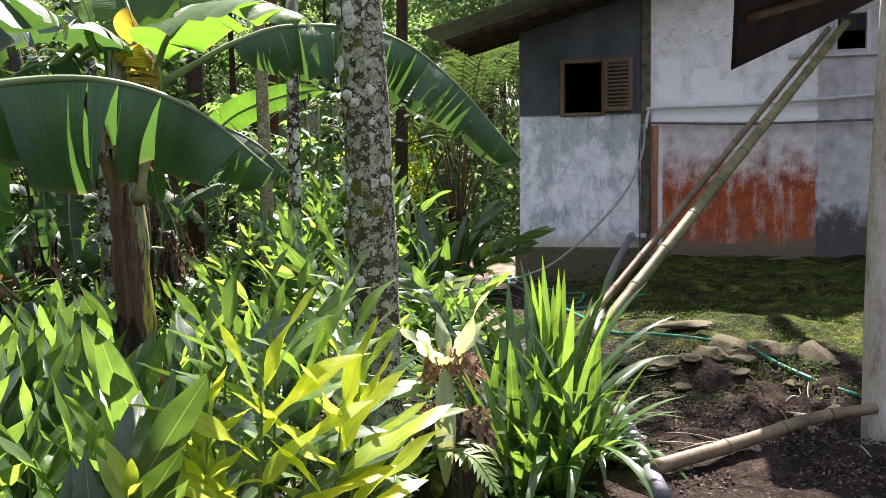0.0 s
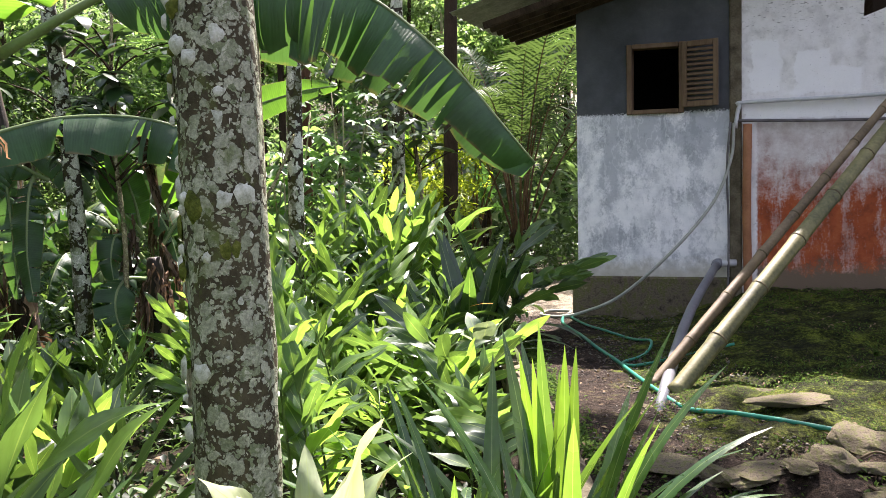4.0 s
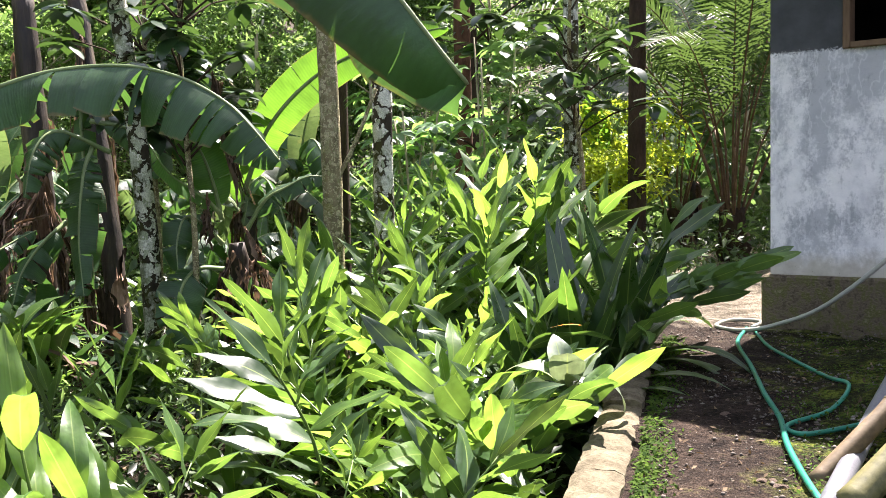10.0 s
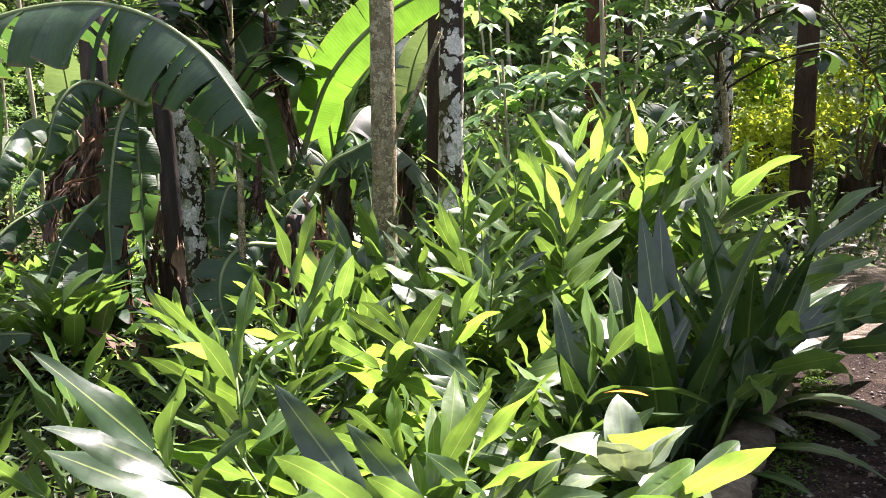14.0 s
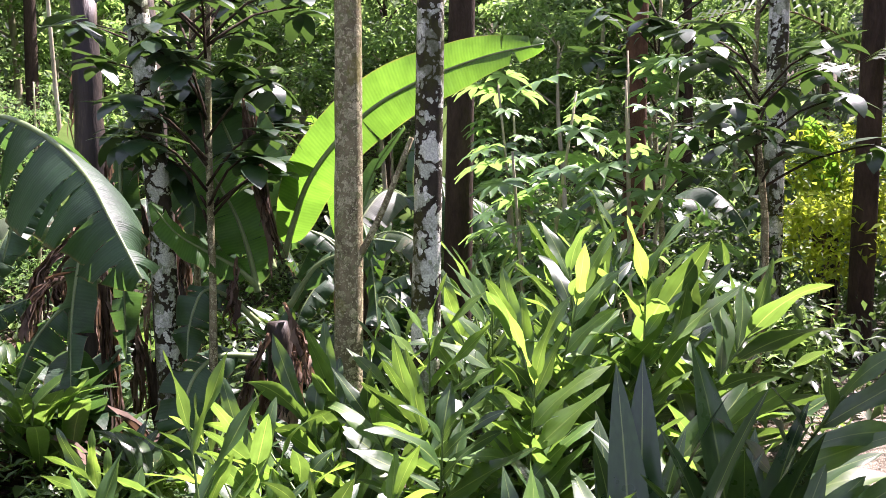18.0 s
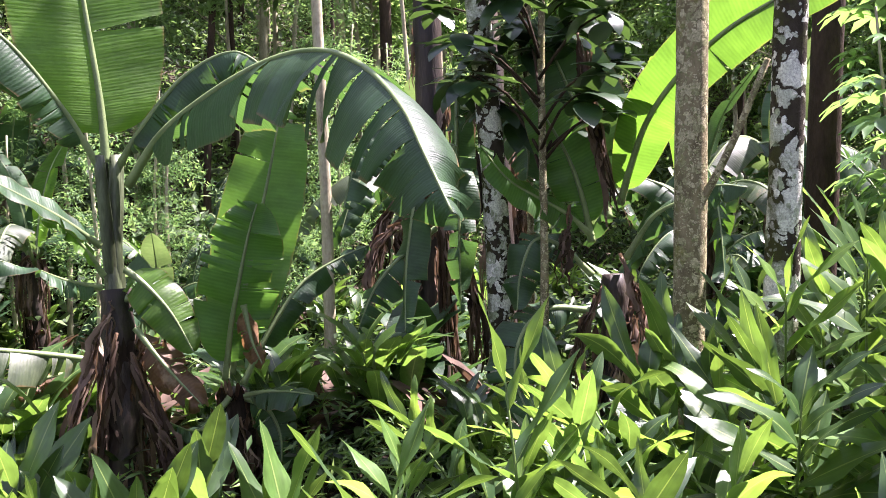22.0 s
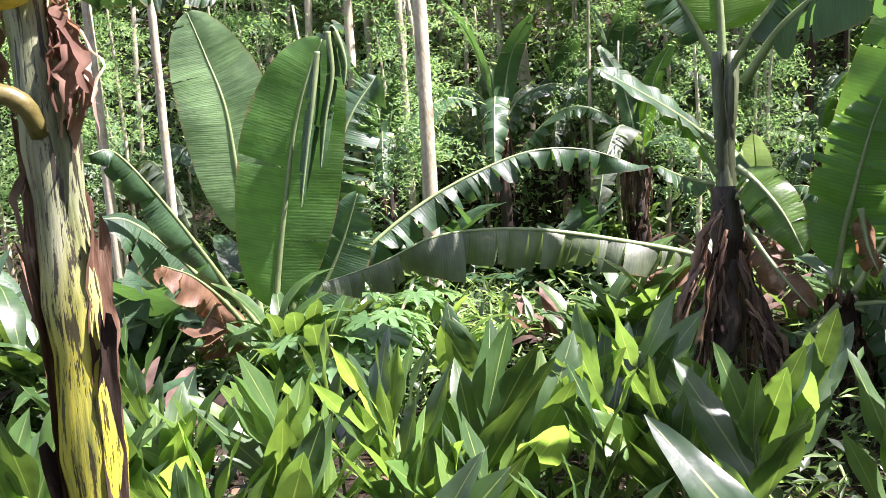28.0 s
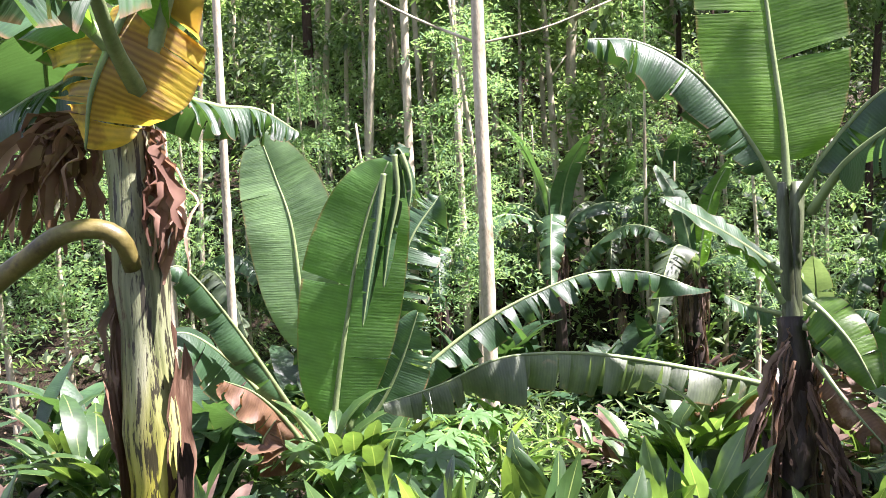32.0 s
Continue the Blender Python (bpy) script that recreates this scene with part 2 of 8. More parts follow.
MAT["banana_dry"] = leaf_mat("banana_leaf_dry", (0.018, 0.012, 0.009), (0.34, 0.24, 0.18), 0.15, 0.75, dry=(0.30, 0.25, 0.19), glow=(0.3, 0.18, 0.09), island=True)
MAT["skirt"] = leaf_mat("dry_skirt", (0.075, 0.040, 0.026), (0.46, 0.31, 0.22), 0.2, 0.75, dry=(0.30, 0.22, 0.16), glow=(0.4, 0.22, 0.10), island=True)
MAT["banana_brown"] = leaf_mat("withered_banana_leaf", (0.05, 0.028, 0.015), (0.20, 0.115, 0.06), 0.25, 0.6, dry=(0.30, 0.22, 0.15), vein=14.0, glow=(0.40, 0.20, 0.07))
MAT["midrib"] = plain_mat("banana_midrib", [(0.3, (0.09, 0.14, 0.05)), (0.7, (0.24, 0.31, 0.13))], 4, 0.42, 0.2)
MAT["petiole"] = plain_mat("leaf_stalk", [(0.34, (0.012, 0.012, 0.008)), (0.46, (0.05, 0.065, 0.03)), (0.64, (0.15, 0.185, 0.10))], 8, 0.4, 0.3, 0.006, 60, (1, 1, 0.15))
MAT["midrib_dry"] = plain_mat("dry_midrib", [(0.3, (0.06, 0.035, 0.02)), (0.7, (0.22, 0.14, 0.08))], 6, 0.7, 0.3)
MAT["ginger"] = leaf_mat("ginger_leaf", (0.009, 0.030, 0.012), (0.068, 0.135, 0.040), 0.27, 0.36, glow=(0.33, 0.58, 0.06), rib=True)
# brighter ginger colour: sunlight on the leaf is painted in
MAT["ginger_bright"] = leaf_mat("lit_young_ginger_leaf", (0.045, 0.11, 0.022), (0.125, 0.215, 0.045), 0.37, 0.36, glow=(0.38, 0.64, 0.06), rib=True)
MAT["ginger_yellow"] = leaf_mat("yellowed_leaf", (0.16, 0.26, 0.02), (0.40, 0.44, 0.035), 0.45, 0.36, dry=(0.45, 0.36, 0.06), glow=(0.62, 0.74, 0.04), rib=True)
MAT["ginger_dark"] = leaf_mat("dark_broad_leaf", (0.014, 0.042, 0.012), (0.055, 0.115, 0.030), 0.28, 0.34, dry=(0.24, 0.18, 0.08), glow=(0.26, 0.46, 0.04), rib=True)
MAT["broad_dark"] = leaf_mat("glossy_dark_leaf", (0.012, 0.036, 0.012), (0.038, 0.085, 0.022), 0.20, 0.30, dry=(0.26, 0.19, 0.08), glow=(0.20, 0.40, 0.03), rib=True, dryat=0.66)
MAT["pale"] = leaf_mat("pale_leaf", (0.16, 0.22, 0.10), (0.40, 0.45, 0.26), 0.35, 0.45, dry=(0.45, 0.33, 0.18), glow=(0.7, 0.72, 0.25), rib=True)
MAT["pale_grey"] = leaf_mat("pale_grey_leaf", (0.10, 0.15, 0.085), (0.26, 0.32, 0.21), 0.30, 0.40, dry=(0.40, 0.30, 0.17), glow=(0.40, 0.50, 0.20), rib=True)
MAT["strap"] = leaf_mat("strap_leaf", (0.012, 0.045, 0.010), (0.060, 0.130, 0.030), 0.28, 0.26, glow=(0.38, 0.66, 0.05), rib=True)
# strap leaf again, with the light on it painted as a brighter green
MAT["strap_lit"] = leaf_mat("lit_strap_leaf", (0.045, 0.12, 0.012), (0.11, 0.21, 0.025), 0.40, 0.30, glow=(0.46, 0.74, 0.05), rib=True)
MAT["fern"] = leaf_mat("fern_leaf", (0.05, 0.11, 0.03), (0.18, 0.25, 0.08), 0.38, 0.5)
MAT["fern_dry"] = leaf_mat("dry_fern_leaf", (0.25, 0.20, 0.08), (0.50, 0.44, 0.20), 0.4, 0.7, glow=(0.8, 0.6, 0.2))
MAT["cassava"] = leaf_mat("cassava_leaf", (0.05, 0.12, 0.045), (0.12, 0.22, 0.08), 0.40, 0.33, glow=(0.36, 0.66, 0.10))
MAT["jack"] = leaf_mat("dark_tree_leaf", (0.010, 0.028, 0.014), (0.028, 0.058, 0.024), 0.18, 0.30, glow=(0.18, 0.36, 0.04))
MAT["palm"] = leaf_mat("palm_leaf", (0.014, 0.032, 0.012), (0.055, 0.092, 0.036), 0.20, 0.42, island=True, glow=(0.24, 0.40, 0.07))
# dark end is deep shade inside the foliage, put into the leaf colour
MAT["wood_far"] = leaf_mat("forest_leaf", (0.007, 0.020, 0.010), (0.26, 0.35, 0.21), 0.42, 0.55, island=True)
MAT["wood_bright"] = leaf_mat("bright_forest_leaf", (0.030, 0.075, 0.022), (0.30, 0.42, 0.18), 0.42, 0.55, island=True, glow=(0.36, 0.62, 0.12))
MAT["feather"] = leaf_mat("feathery_leaf", (0.045, 0.11, 0.05), (0.24, 0.36, 0.14), 0.40, 0.6, island=True, glow=(0.30, 0.54, 0.12))
MAT["wood_lime"] = leaf_mat("lime_leaf", (0.12, 0.20, 0.02), (0.34, 0.42, 0.04), 0.45, 0.45, island=True, glow=(0.8, 0.9, 0.06))
# near-black end paints the shaded gaps of the undergrowth
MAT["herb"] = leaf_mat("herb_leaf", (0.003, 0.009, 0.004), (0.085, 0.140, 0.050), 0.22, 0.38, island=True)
MAT["weed"] = leaf_mat("weed_leaf", (0.020, 0.045, 0.010), (0.09, 0.14, 0.025), 0.25, 0.95, island=True)
MAT["litter"] = leaf_mat("leaf_litter", (0.05, 0.032, 0.02), (0.32, 0.24, 0.15), 0.1, 0.8, island=True, glow=(0.3, 0.2, 0.1))
MAT["crumb"] = leaf_mat("soil_crumb", (0.012, 0.009, 0.007), (0.14, 0.10, 0.075), 0.0, 0.9, island=True)
MAT["stalk_yellow"] = plain_mat("yellow_stalk", [(0.34, (0.035, 0.022, 0.008)), (0.48, (0.10, 0.085, 0.02)), (0.66, (0.17, 0.145, 0.045))], 6, 0.45, 0.3, 0.005, 60)
MAT["stem"] = plain_mat("green_stem", [(0.3, (0.05, 0.10, 0.02)), (0.7, (0.15, 0.23, 0.05))], 8, 0.5, 0.2)
MAT["pseudostem"] = plain_mat("banana_pseudostem", [(0.36, (0.008, 0.006, 0.005)), (0.52, (0.035, 0.024, 0.016)), (0.70, (0.14, 0.11, 0.07))], 5, 0.6, 0.7, 0.015, 30, (1, 1, 0.16))


def streaked_stem():
    """Smooth banana stem: grey-green above, yellow below, with long black and brown streaks."""
    m, nt, nd, lk, bsdf, out = nodes_of("green_pseudostem")
    sep = nd.new("ShaderNodeSeparateXYZ")
    lk.new(position(nt), sep.inputs[0])
    wide, fine = noise_tex(nt, 14, 4, 0.6, stretch=(1, 1, 0.05)), noise_tex(nt, 55, 4, 0.7, stretch=(1, 1, 0.06))
    high = maths(nt, "MULTIPLY", maths(nt, "SUBTRACT", maths(nt, "ADD", sep.outputs[2], maths(nt, "MULTIPLY", wide, 0.9)), 1.75), 2.2, True)
    low = ramp(nt, wide, [(0.36, (0.07, 0.09, 0.02)), (0.47, (0.24, 0.24, 0.03)), (0.58, (0.36, 0.33, 0.03)), (0.68, (0.16, 0.17, 0.04))])
    top = ramp(nt, wide, [(0.36, (0.07, 0.085, 0.035)), (0.50, (0.20, 0.225, 0.12)), (0.66, (0.30, 0.31, 0.20))])
    col = mixc(nt, high, low, top)
    streak = ramp(nt, fine, [(0.43, (1, 1, 1)), (0.47, (0, 0, 0))])
    col = mixc(nt, maths(nt, "MULTIPLY", streak, 0.92), col, (0.012, 0.009, 0.006))
    patchy = ramp(nt, noise_tex(nt, 9, 5, 0.7, stretch=(1, 1, 0.3)), [(0.60, (0, 0, 0)), (0.64, (1, 1, 1))])
    col = mixc(nt, maths(nt, "MULTIPLY", patchy, 0.85), col, (0.06, 0.036, 0.016))
    lk.new(col, bsdf.inputs["Base Color"])
    bsdf.inputs["Roughness"].default_value = 0.42
    bump(nt, maths(nt, "ADD", wide, fine), 0.5, 0.006, bsdf)
    return m


MAT["pseudostem_green"] = streaked_stem()
MAT["sheath"] = MAT["banana_dry"]
MAT["sheath_brown"] = plain_mat("brown_sheath", [(0.34, (0.025, 0.014, 0.009)), (0.5, (0.13, 0.075, 0.045)), (0.68, (0.30, 0.21, 0.14))], 9, 0.7, 0.6, 0.006, 60, (1, 1, 0.12))
MAT["sheath_dark"] = plain_mat("dark_sheath", [(0.34, (0.006, 0.005, 0.004)), (0.5, (0.035, 0.024, 0.017)), (0.68, (0.12, 0.09, 0.065))], 9, 0.7, 0.6, 0.006, 60, (1, 1, 0.12))
MAT["sheath_pale"] = plain_mat("pale_sheath", [(0.34, (0.10, 0.06, 0.035)), (0.5, (0.30, 0.20, 0.14)), (0.68, (0.50, 0.40, 0.32))], 9, 0.7, 0.6, 0.006, 60, (1, 1, 0.12))
MAT["lichen"] = plain_mat("grey_lichen", [(0.34, (0.24, 0.25, 0.18)), (0.5, (0.50, 0.52, 0.42)), (0.66, (0.72, 0.73, 0.66))], 30, 0.95, 0.8, 0.004, 140)
MAT["moss"] = plain_mat("tree_moss", [(0.34, (0.03, 0.04, 0.008)), (0.5, (0.10, 0.12, 0.02)), (0.66, (0.20, 0.21, 0.05))], 30, 0.95, 0.8, 0.006, 140)
MAT["trunk_lichen"] = bark_lichen("lichened_bark", (0.10, 0.085, 0.05), (0.44, 0.46, 0.36), 1.02, 18.0)
MAT["trunk_white"] = bark_lichen("white_patched_bark", (0.06, 0.05, 0.035), (0.74, 0.76, 0.70), 0.98, 7.0, (0.05, 0.055, 0.015), 0.47)
MAT["trunk_olive"] = bark_lichen("olive_bark", (0.27, 0.23, 0.13), (0.48, 0.44, 0.29), 0.95, 22.0, (0.16, 0.15, 0.04), 0.54)
MAT["trunk_dark"] = plain_mat("dark_bark", [(0.3, (0.018, 0.013, 0.009)), (0.7, (0.085, 0.058, 0.038))], 8, 0.9, 0.7, 0.02, 50, (1, 1, 0.3))
MAT["stump"] = plain_mat("rotten_wood", [(0.34, (0.012, 0.008, 0.006)), (0.5, (0.05, 0.034, 0.022)), (0.62, (0.055, 0.06, 0.02)), (0.74, (0.16, 0.12, 0.08))], 13, 0.95, 0.9, 0.02, 60, (1, 1, 0.4))
MAT["trunk_red"] = plain_mat("reddish_bark", [(0.3, (0.045, 0.022, 0.014)), (0.7, (0.17, 0.09, 0.05))], 8, 0.9, 0.6, 0.015, 60, (1, 1, 0.4))
MAT["trunk_pale"] = plain_mat("pale_bark", [(0.34, (0.15, 0.135, 0.08)), (0.44, (0.31, 0.28, 0.185)), (0.64, (0.52, 0.48, 0.34))], 6, 0.85, 0.5, 0.01, 50, (1, 1, 0.4))
MAT["bamboo"] = plain_mat("dry_bamboo", [(0.32, (0.035, 0.036, 0.014)), (0.46, (0.12, 0.115, 0.040)), (0.58, (0.20, 0.18, 0.070)), (0.74, (0.32, 0.28, 0.14))], 3, 0.55, 0.3, 0.004, 40)
MAT["bamboo_ring"] = plain_mat("bamboo_ring", [(0.3, (0.05, 0.04, 0.02)), (0.7, (0.15, 0.12, 0.065))], 9, 0.7, 0.3, 0.003, 60)
MAT["bamboo_old"] = plain_mat("old_bamboo", [(0.32, (0.06, 0.042, 0.022)), (0.5, (0.16, 0.115, 0.06)), (0.7, (0.28, 0.21, 0.12))], 3, 0.6, 0.3, 0.004, 40)
MAT["pvc"] = plain_mat("grey_pipe", [(0.3, (0.11, 0.115, 0.13)), (0.7, (0.22, 0.225, 0.24))], 5, 0.45, 0.15)
MAT["pvc_white"] = plain_mat("white_pipe", [(0.3, (0.42, 0.44, 0.45)), (0.7, (0.70, 0.71, 0.70))], 6, 0.4, 0.1)
MAT["pipe_dark"] = plain_mat("dark_pipe", [(0.3, (0.06, 0.05, 0.05)), (0.7, (0.20, 0.19, 0.19))], 9, 0.5, 0.15)
MAT["hose"] = plain_mat("green_hose", [(0.3, (0.010, 0.15, 0.10)), (0.7, (0.03, 0.30, 0.20))], 9, 0.35, 0.1)
MAT["hose_pale"] = plain_mat("pale_hose", [(0.3, (0.28, 0.30, 0.25)), (0.7, (0.48, 0.49, 0.42))], 5, 0.45, 0.1)
MAT["stone"] = plain_mat("mossy_stone", [(0.34, (0.05, 0.041, 0.03)), (0.48, (0.17, 0.14, 0.10)), (0.58, (0.12, 0.125, 0.045)), (0.72, (0.36, 0.31, 0.23))], 11, 0.95, 0.8, 0.02, 50)
MAT["stone_pale"] = plain_mat("pale_stone", [(0.34, (0.20, 0.16, 0.11)), (0.52, (0.46, 0.38, 0.27)), (0.70, (0.66, 0.58, 0.44))], 11, 0.9, 0.6, 0.01, 60)
MAT["stone_small"] = plain_mat("brown_stone", [(0.34, (0.05, 0.037, 0.028)), (0.52, (0.15, 0.11, 0.085)), (0.70, (0.28, 0.22, 0.17))], 20, 0.95, 0.6, 0.01, 80)
MAT["pebble"] = plain_mat("pebble_stone", [(0.32, (0.05, 0.042, 0.035)), (0.5, (0.15, 0.13, 0.11)), (0.7, (0.32, 0.30, 0.27))], 11, 0.85, 0.3, 0.003, 90)
MAT["kerb"] = plain_mat("weathered_concrete", [(0.34, (0.06, 0.05, 0.03)), (0.48, (0.13, 0.11, 0.072)), (0.70, (0.25, 0.22, 0.15))], 7, 0.95, 0.7, 0.012, 60)
MAT["post_pale"] = plain_mat("pale_post", [(0.33, (0.16, 0.10, 0.05)), (0.45, (0.38, 0.33, 0.26)), (0.7, (0.66, 0.62, 0.55))], 6, 0.9, 0.5, 0.006, 60, (1, 1, 0.3))
MAT["wood"] = plain_mat("weathered_wood", [(0.3, (0.08, 0.05, 0.03)), (0.7, (0.24, 0.165, 0.10))], 5, 0.75, 0.4, 0.004, 60, (1, 1, 0.15))
MAT["roof"] = plain_mat("corrugated_sheet", [(0.3, (0.16, 0.155, 0.145)), (0.7, (0.42, 0.41, 0.385))], 5, 0.85, 0.4, 0.01, 40)
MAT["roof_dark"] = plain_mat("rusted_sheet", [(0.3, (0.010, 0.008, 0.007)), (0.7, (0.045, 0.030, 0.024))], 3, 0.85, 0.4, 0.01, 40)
# near-black colour that stands for the shade of unlit rooms
MAT["dark_inside"] = plain_mat("room_shade", [(0.3, (0.012, 0.012, 0.014)), (0.7, (0.03, 0.03, 0.03))], 3, 0.9, 0.2)
MAT["orange"] = plain_mat("orange_bract", [(0.3, (0.65, 0.17, 0.01)), (0.7, (0.85, 0.33, 0.02))], 20, 0.4, 0.1)


def ground_material():
    m, nt, nd, lk, bsdf, out = nodes_of("ground_soil")
    pos = position(nt)
    sep = nd.new("ShaderNodeSeparateXYZ")
    lk.new(pos, sep.inputs[0])
    n_big, n_mid, n_fine = noise_tex(nt, 0.9, 5), noise_tex(nt, 5, 6, 0.65), noise_tex(nt, 38, 5, 0.7)
    soil = ramp(nt, maths(nt, "ADD", maths(nt, "MULTIPLY", n_mid, 0.5), maths(nt, "MULTIPLY", n_fine, 0.5)),
                [(0.38, (0.008, 0.0055, 0.004)), (0.5, (0.034, 0.024, 0.018)), (0.66, (0.105, 0.076, 0.056))])
    v = nd.new("ShaderNodeTexVoronoi")
    v.inputs["Scale"].default_value = 26
    lk.new(pos, v.inputs["Vector"])
    peb = ramp(nt, v.outputs["Distance"], [(0.10, (1, 1, 1)), (0.2, (0, 0, 0))])
    pebm = maths(nt, "MULTIPLY", peb, ramp(nt, noise_tex(nt, 9, 2), [(0.52, (0, 0, 0)), (0.6, (1, 1, 1))]))
    soil = mixc(nt, maths(nt, "MULTIPLY", pebm, 0.7), soil, (0.33, 0.29, 0.23))
    mosc = ramp(nt, maths(nt, "ADD", maths(nt, "MULTIPLY", n_mid, 0.5), maths(nt, "MULTIPLY", n_fine, 0.5)),
                [(0.40, (0.009, 0.010, 0.003)), (0.49, (0.040, 0.056, 0.008)), (0.58, (0.150, 0.190, 0.022))])
    slime = ramp(nt, noise_tex(nt, 2.6, 6, 0.7), [(0.44, (0, 0, 0)), (0.56, (1, 1, 1))])
    mosc = mixc(nt, maths(nt, "MULTIPLY", slime, 0.7), mosc, (0.012, 0.012, 0.007))
    # moss grows on the bank before the wall: grows with s across the wall
    s = maths(nt, "ADD", maths(nt, "MULTIPLY", sep.outputs[0], 0.90), maths(nt, "MULTIPLY", sep.outputs[1], 0.05))
    mk = maths(nt, "ADD", maths(nt, "MULTIPLY", maths(nt, "SUBTRACT", s, 1.46), 2.6), maths(nt, "MULTIPLY", maths(nt, "SUBTRACT", n_big, 0.5), 2.4))
    mk = maths(nt, "ADD", mk, maths(nt, "MULTIPLY", maths(nt, "SUBTRACT", n_mid, 0.5), 5.0), True)
    front = maths(nt, "MULTIPLY", maths(nt, "SUBTRACT", sep.outputs[1], 7.2), 2.0, True)
    col = mixc(nt, maths(nt, "MULTIPLY", maths(nt, "MULTIPLY", mk, front), 0.92), soil, mosc)
    # pale trodden gravel past the house corner
    gravel = ramp(nt, maths(nt, "ADD", maths(nt, "MULTIPLY", n_mid, 0.5), maths(nt, "MULTIPLY", n_fine, 0.5)), [(0.40, (0.14, 0.115, 0.08)), (0.52, (0.33, 0.29, 0.22)), (0.64, (0.52, 0.48, 0.40))])
    open_ground = maths(nt, "MULTIPLY", maths(nt, "SUBTRACT", maths(nt, "ADD", sep.outputs[1], maths(nt, "MULTIPLY", n_mid, 1.6)), 13.7), 1.5, True)
    col = mixc(nt, maths(nt, "MULTIPLY", open_ground, 0.85), col, gravel)
    # leaf mould in the garden beyond the kerb
    past = maths(nt, "MULTIPLY", maths(nt, "MULTIPLY", maths(nt, "SUBTRACT", sep.outputs[1], 12.5), 0.6, True), 0.75)
    gard = maths(nt, "MULTIPLY", maths(nt, "SUBTRACT", maths(nt, "SUBTRACT", 0.25, past), sep.outputs[0]), 4.0, True)
    mould = ramp(nt, n_fine, [(0.36, (0.006, 0.0045, 0.003)), (0.5, (0.024, 0.017, 0.011)), (0.64, (0.05, 0.050, 0.022))])
    col = mixc(nt, maths(nt, "MULTIPLY", gard, 0.8), col, mould)
    lk.new(col, bsdf.inputs["Base Color"])
    bsdf.inputs["Roughness"].default_value = 0.95
    bsdf.inputs["Specular IOR Level"].default_value = 0.12
    grit = noise_tex(nt, 130, 4, 0.75)
    col = mixc(nt, 1.0, col, ramp(nt, grit, [(0.36, (0.45, 0.45, 0.45)), (0.5, (1, 1, 1)), (0.66, (1.7, 1.62, 1.5))]), "MULTIPLY")
    lk.new(col, bsdf.inputs["Base Color"])
    bump(nt, maths(nt, "ADD", maths(nt, "ADD", n_mid, n_fine), maths(nt, "ADD", maths(nt, "MULTIPLY", pebm, 0.5), maths(nt, "MULTIPLY", grit, 0.3))), 1.0, 0.04, bsdf)
    return m


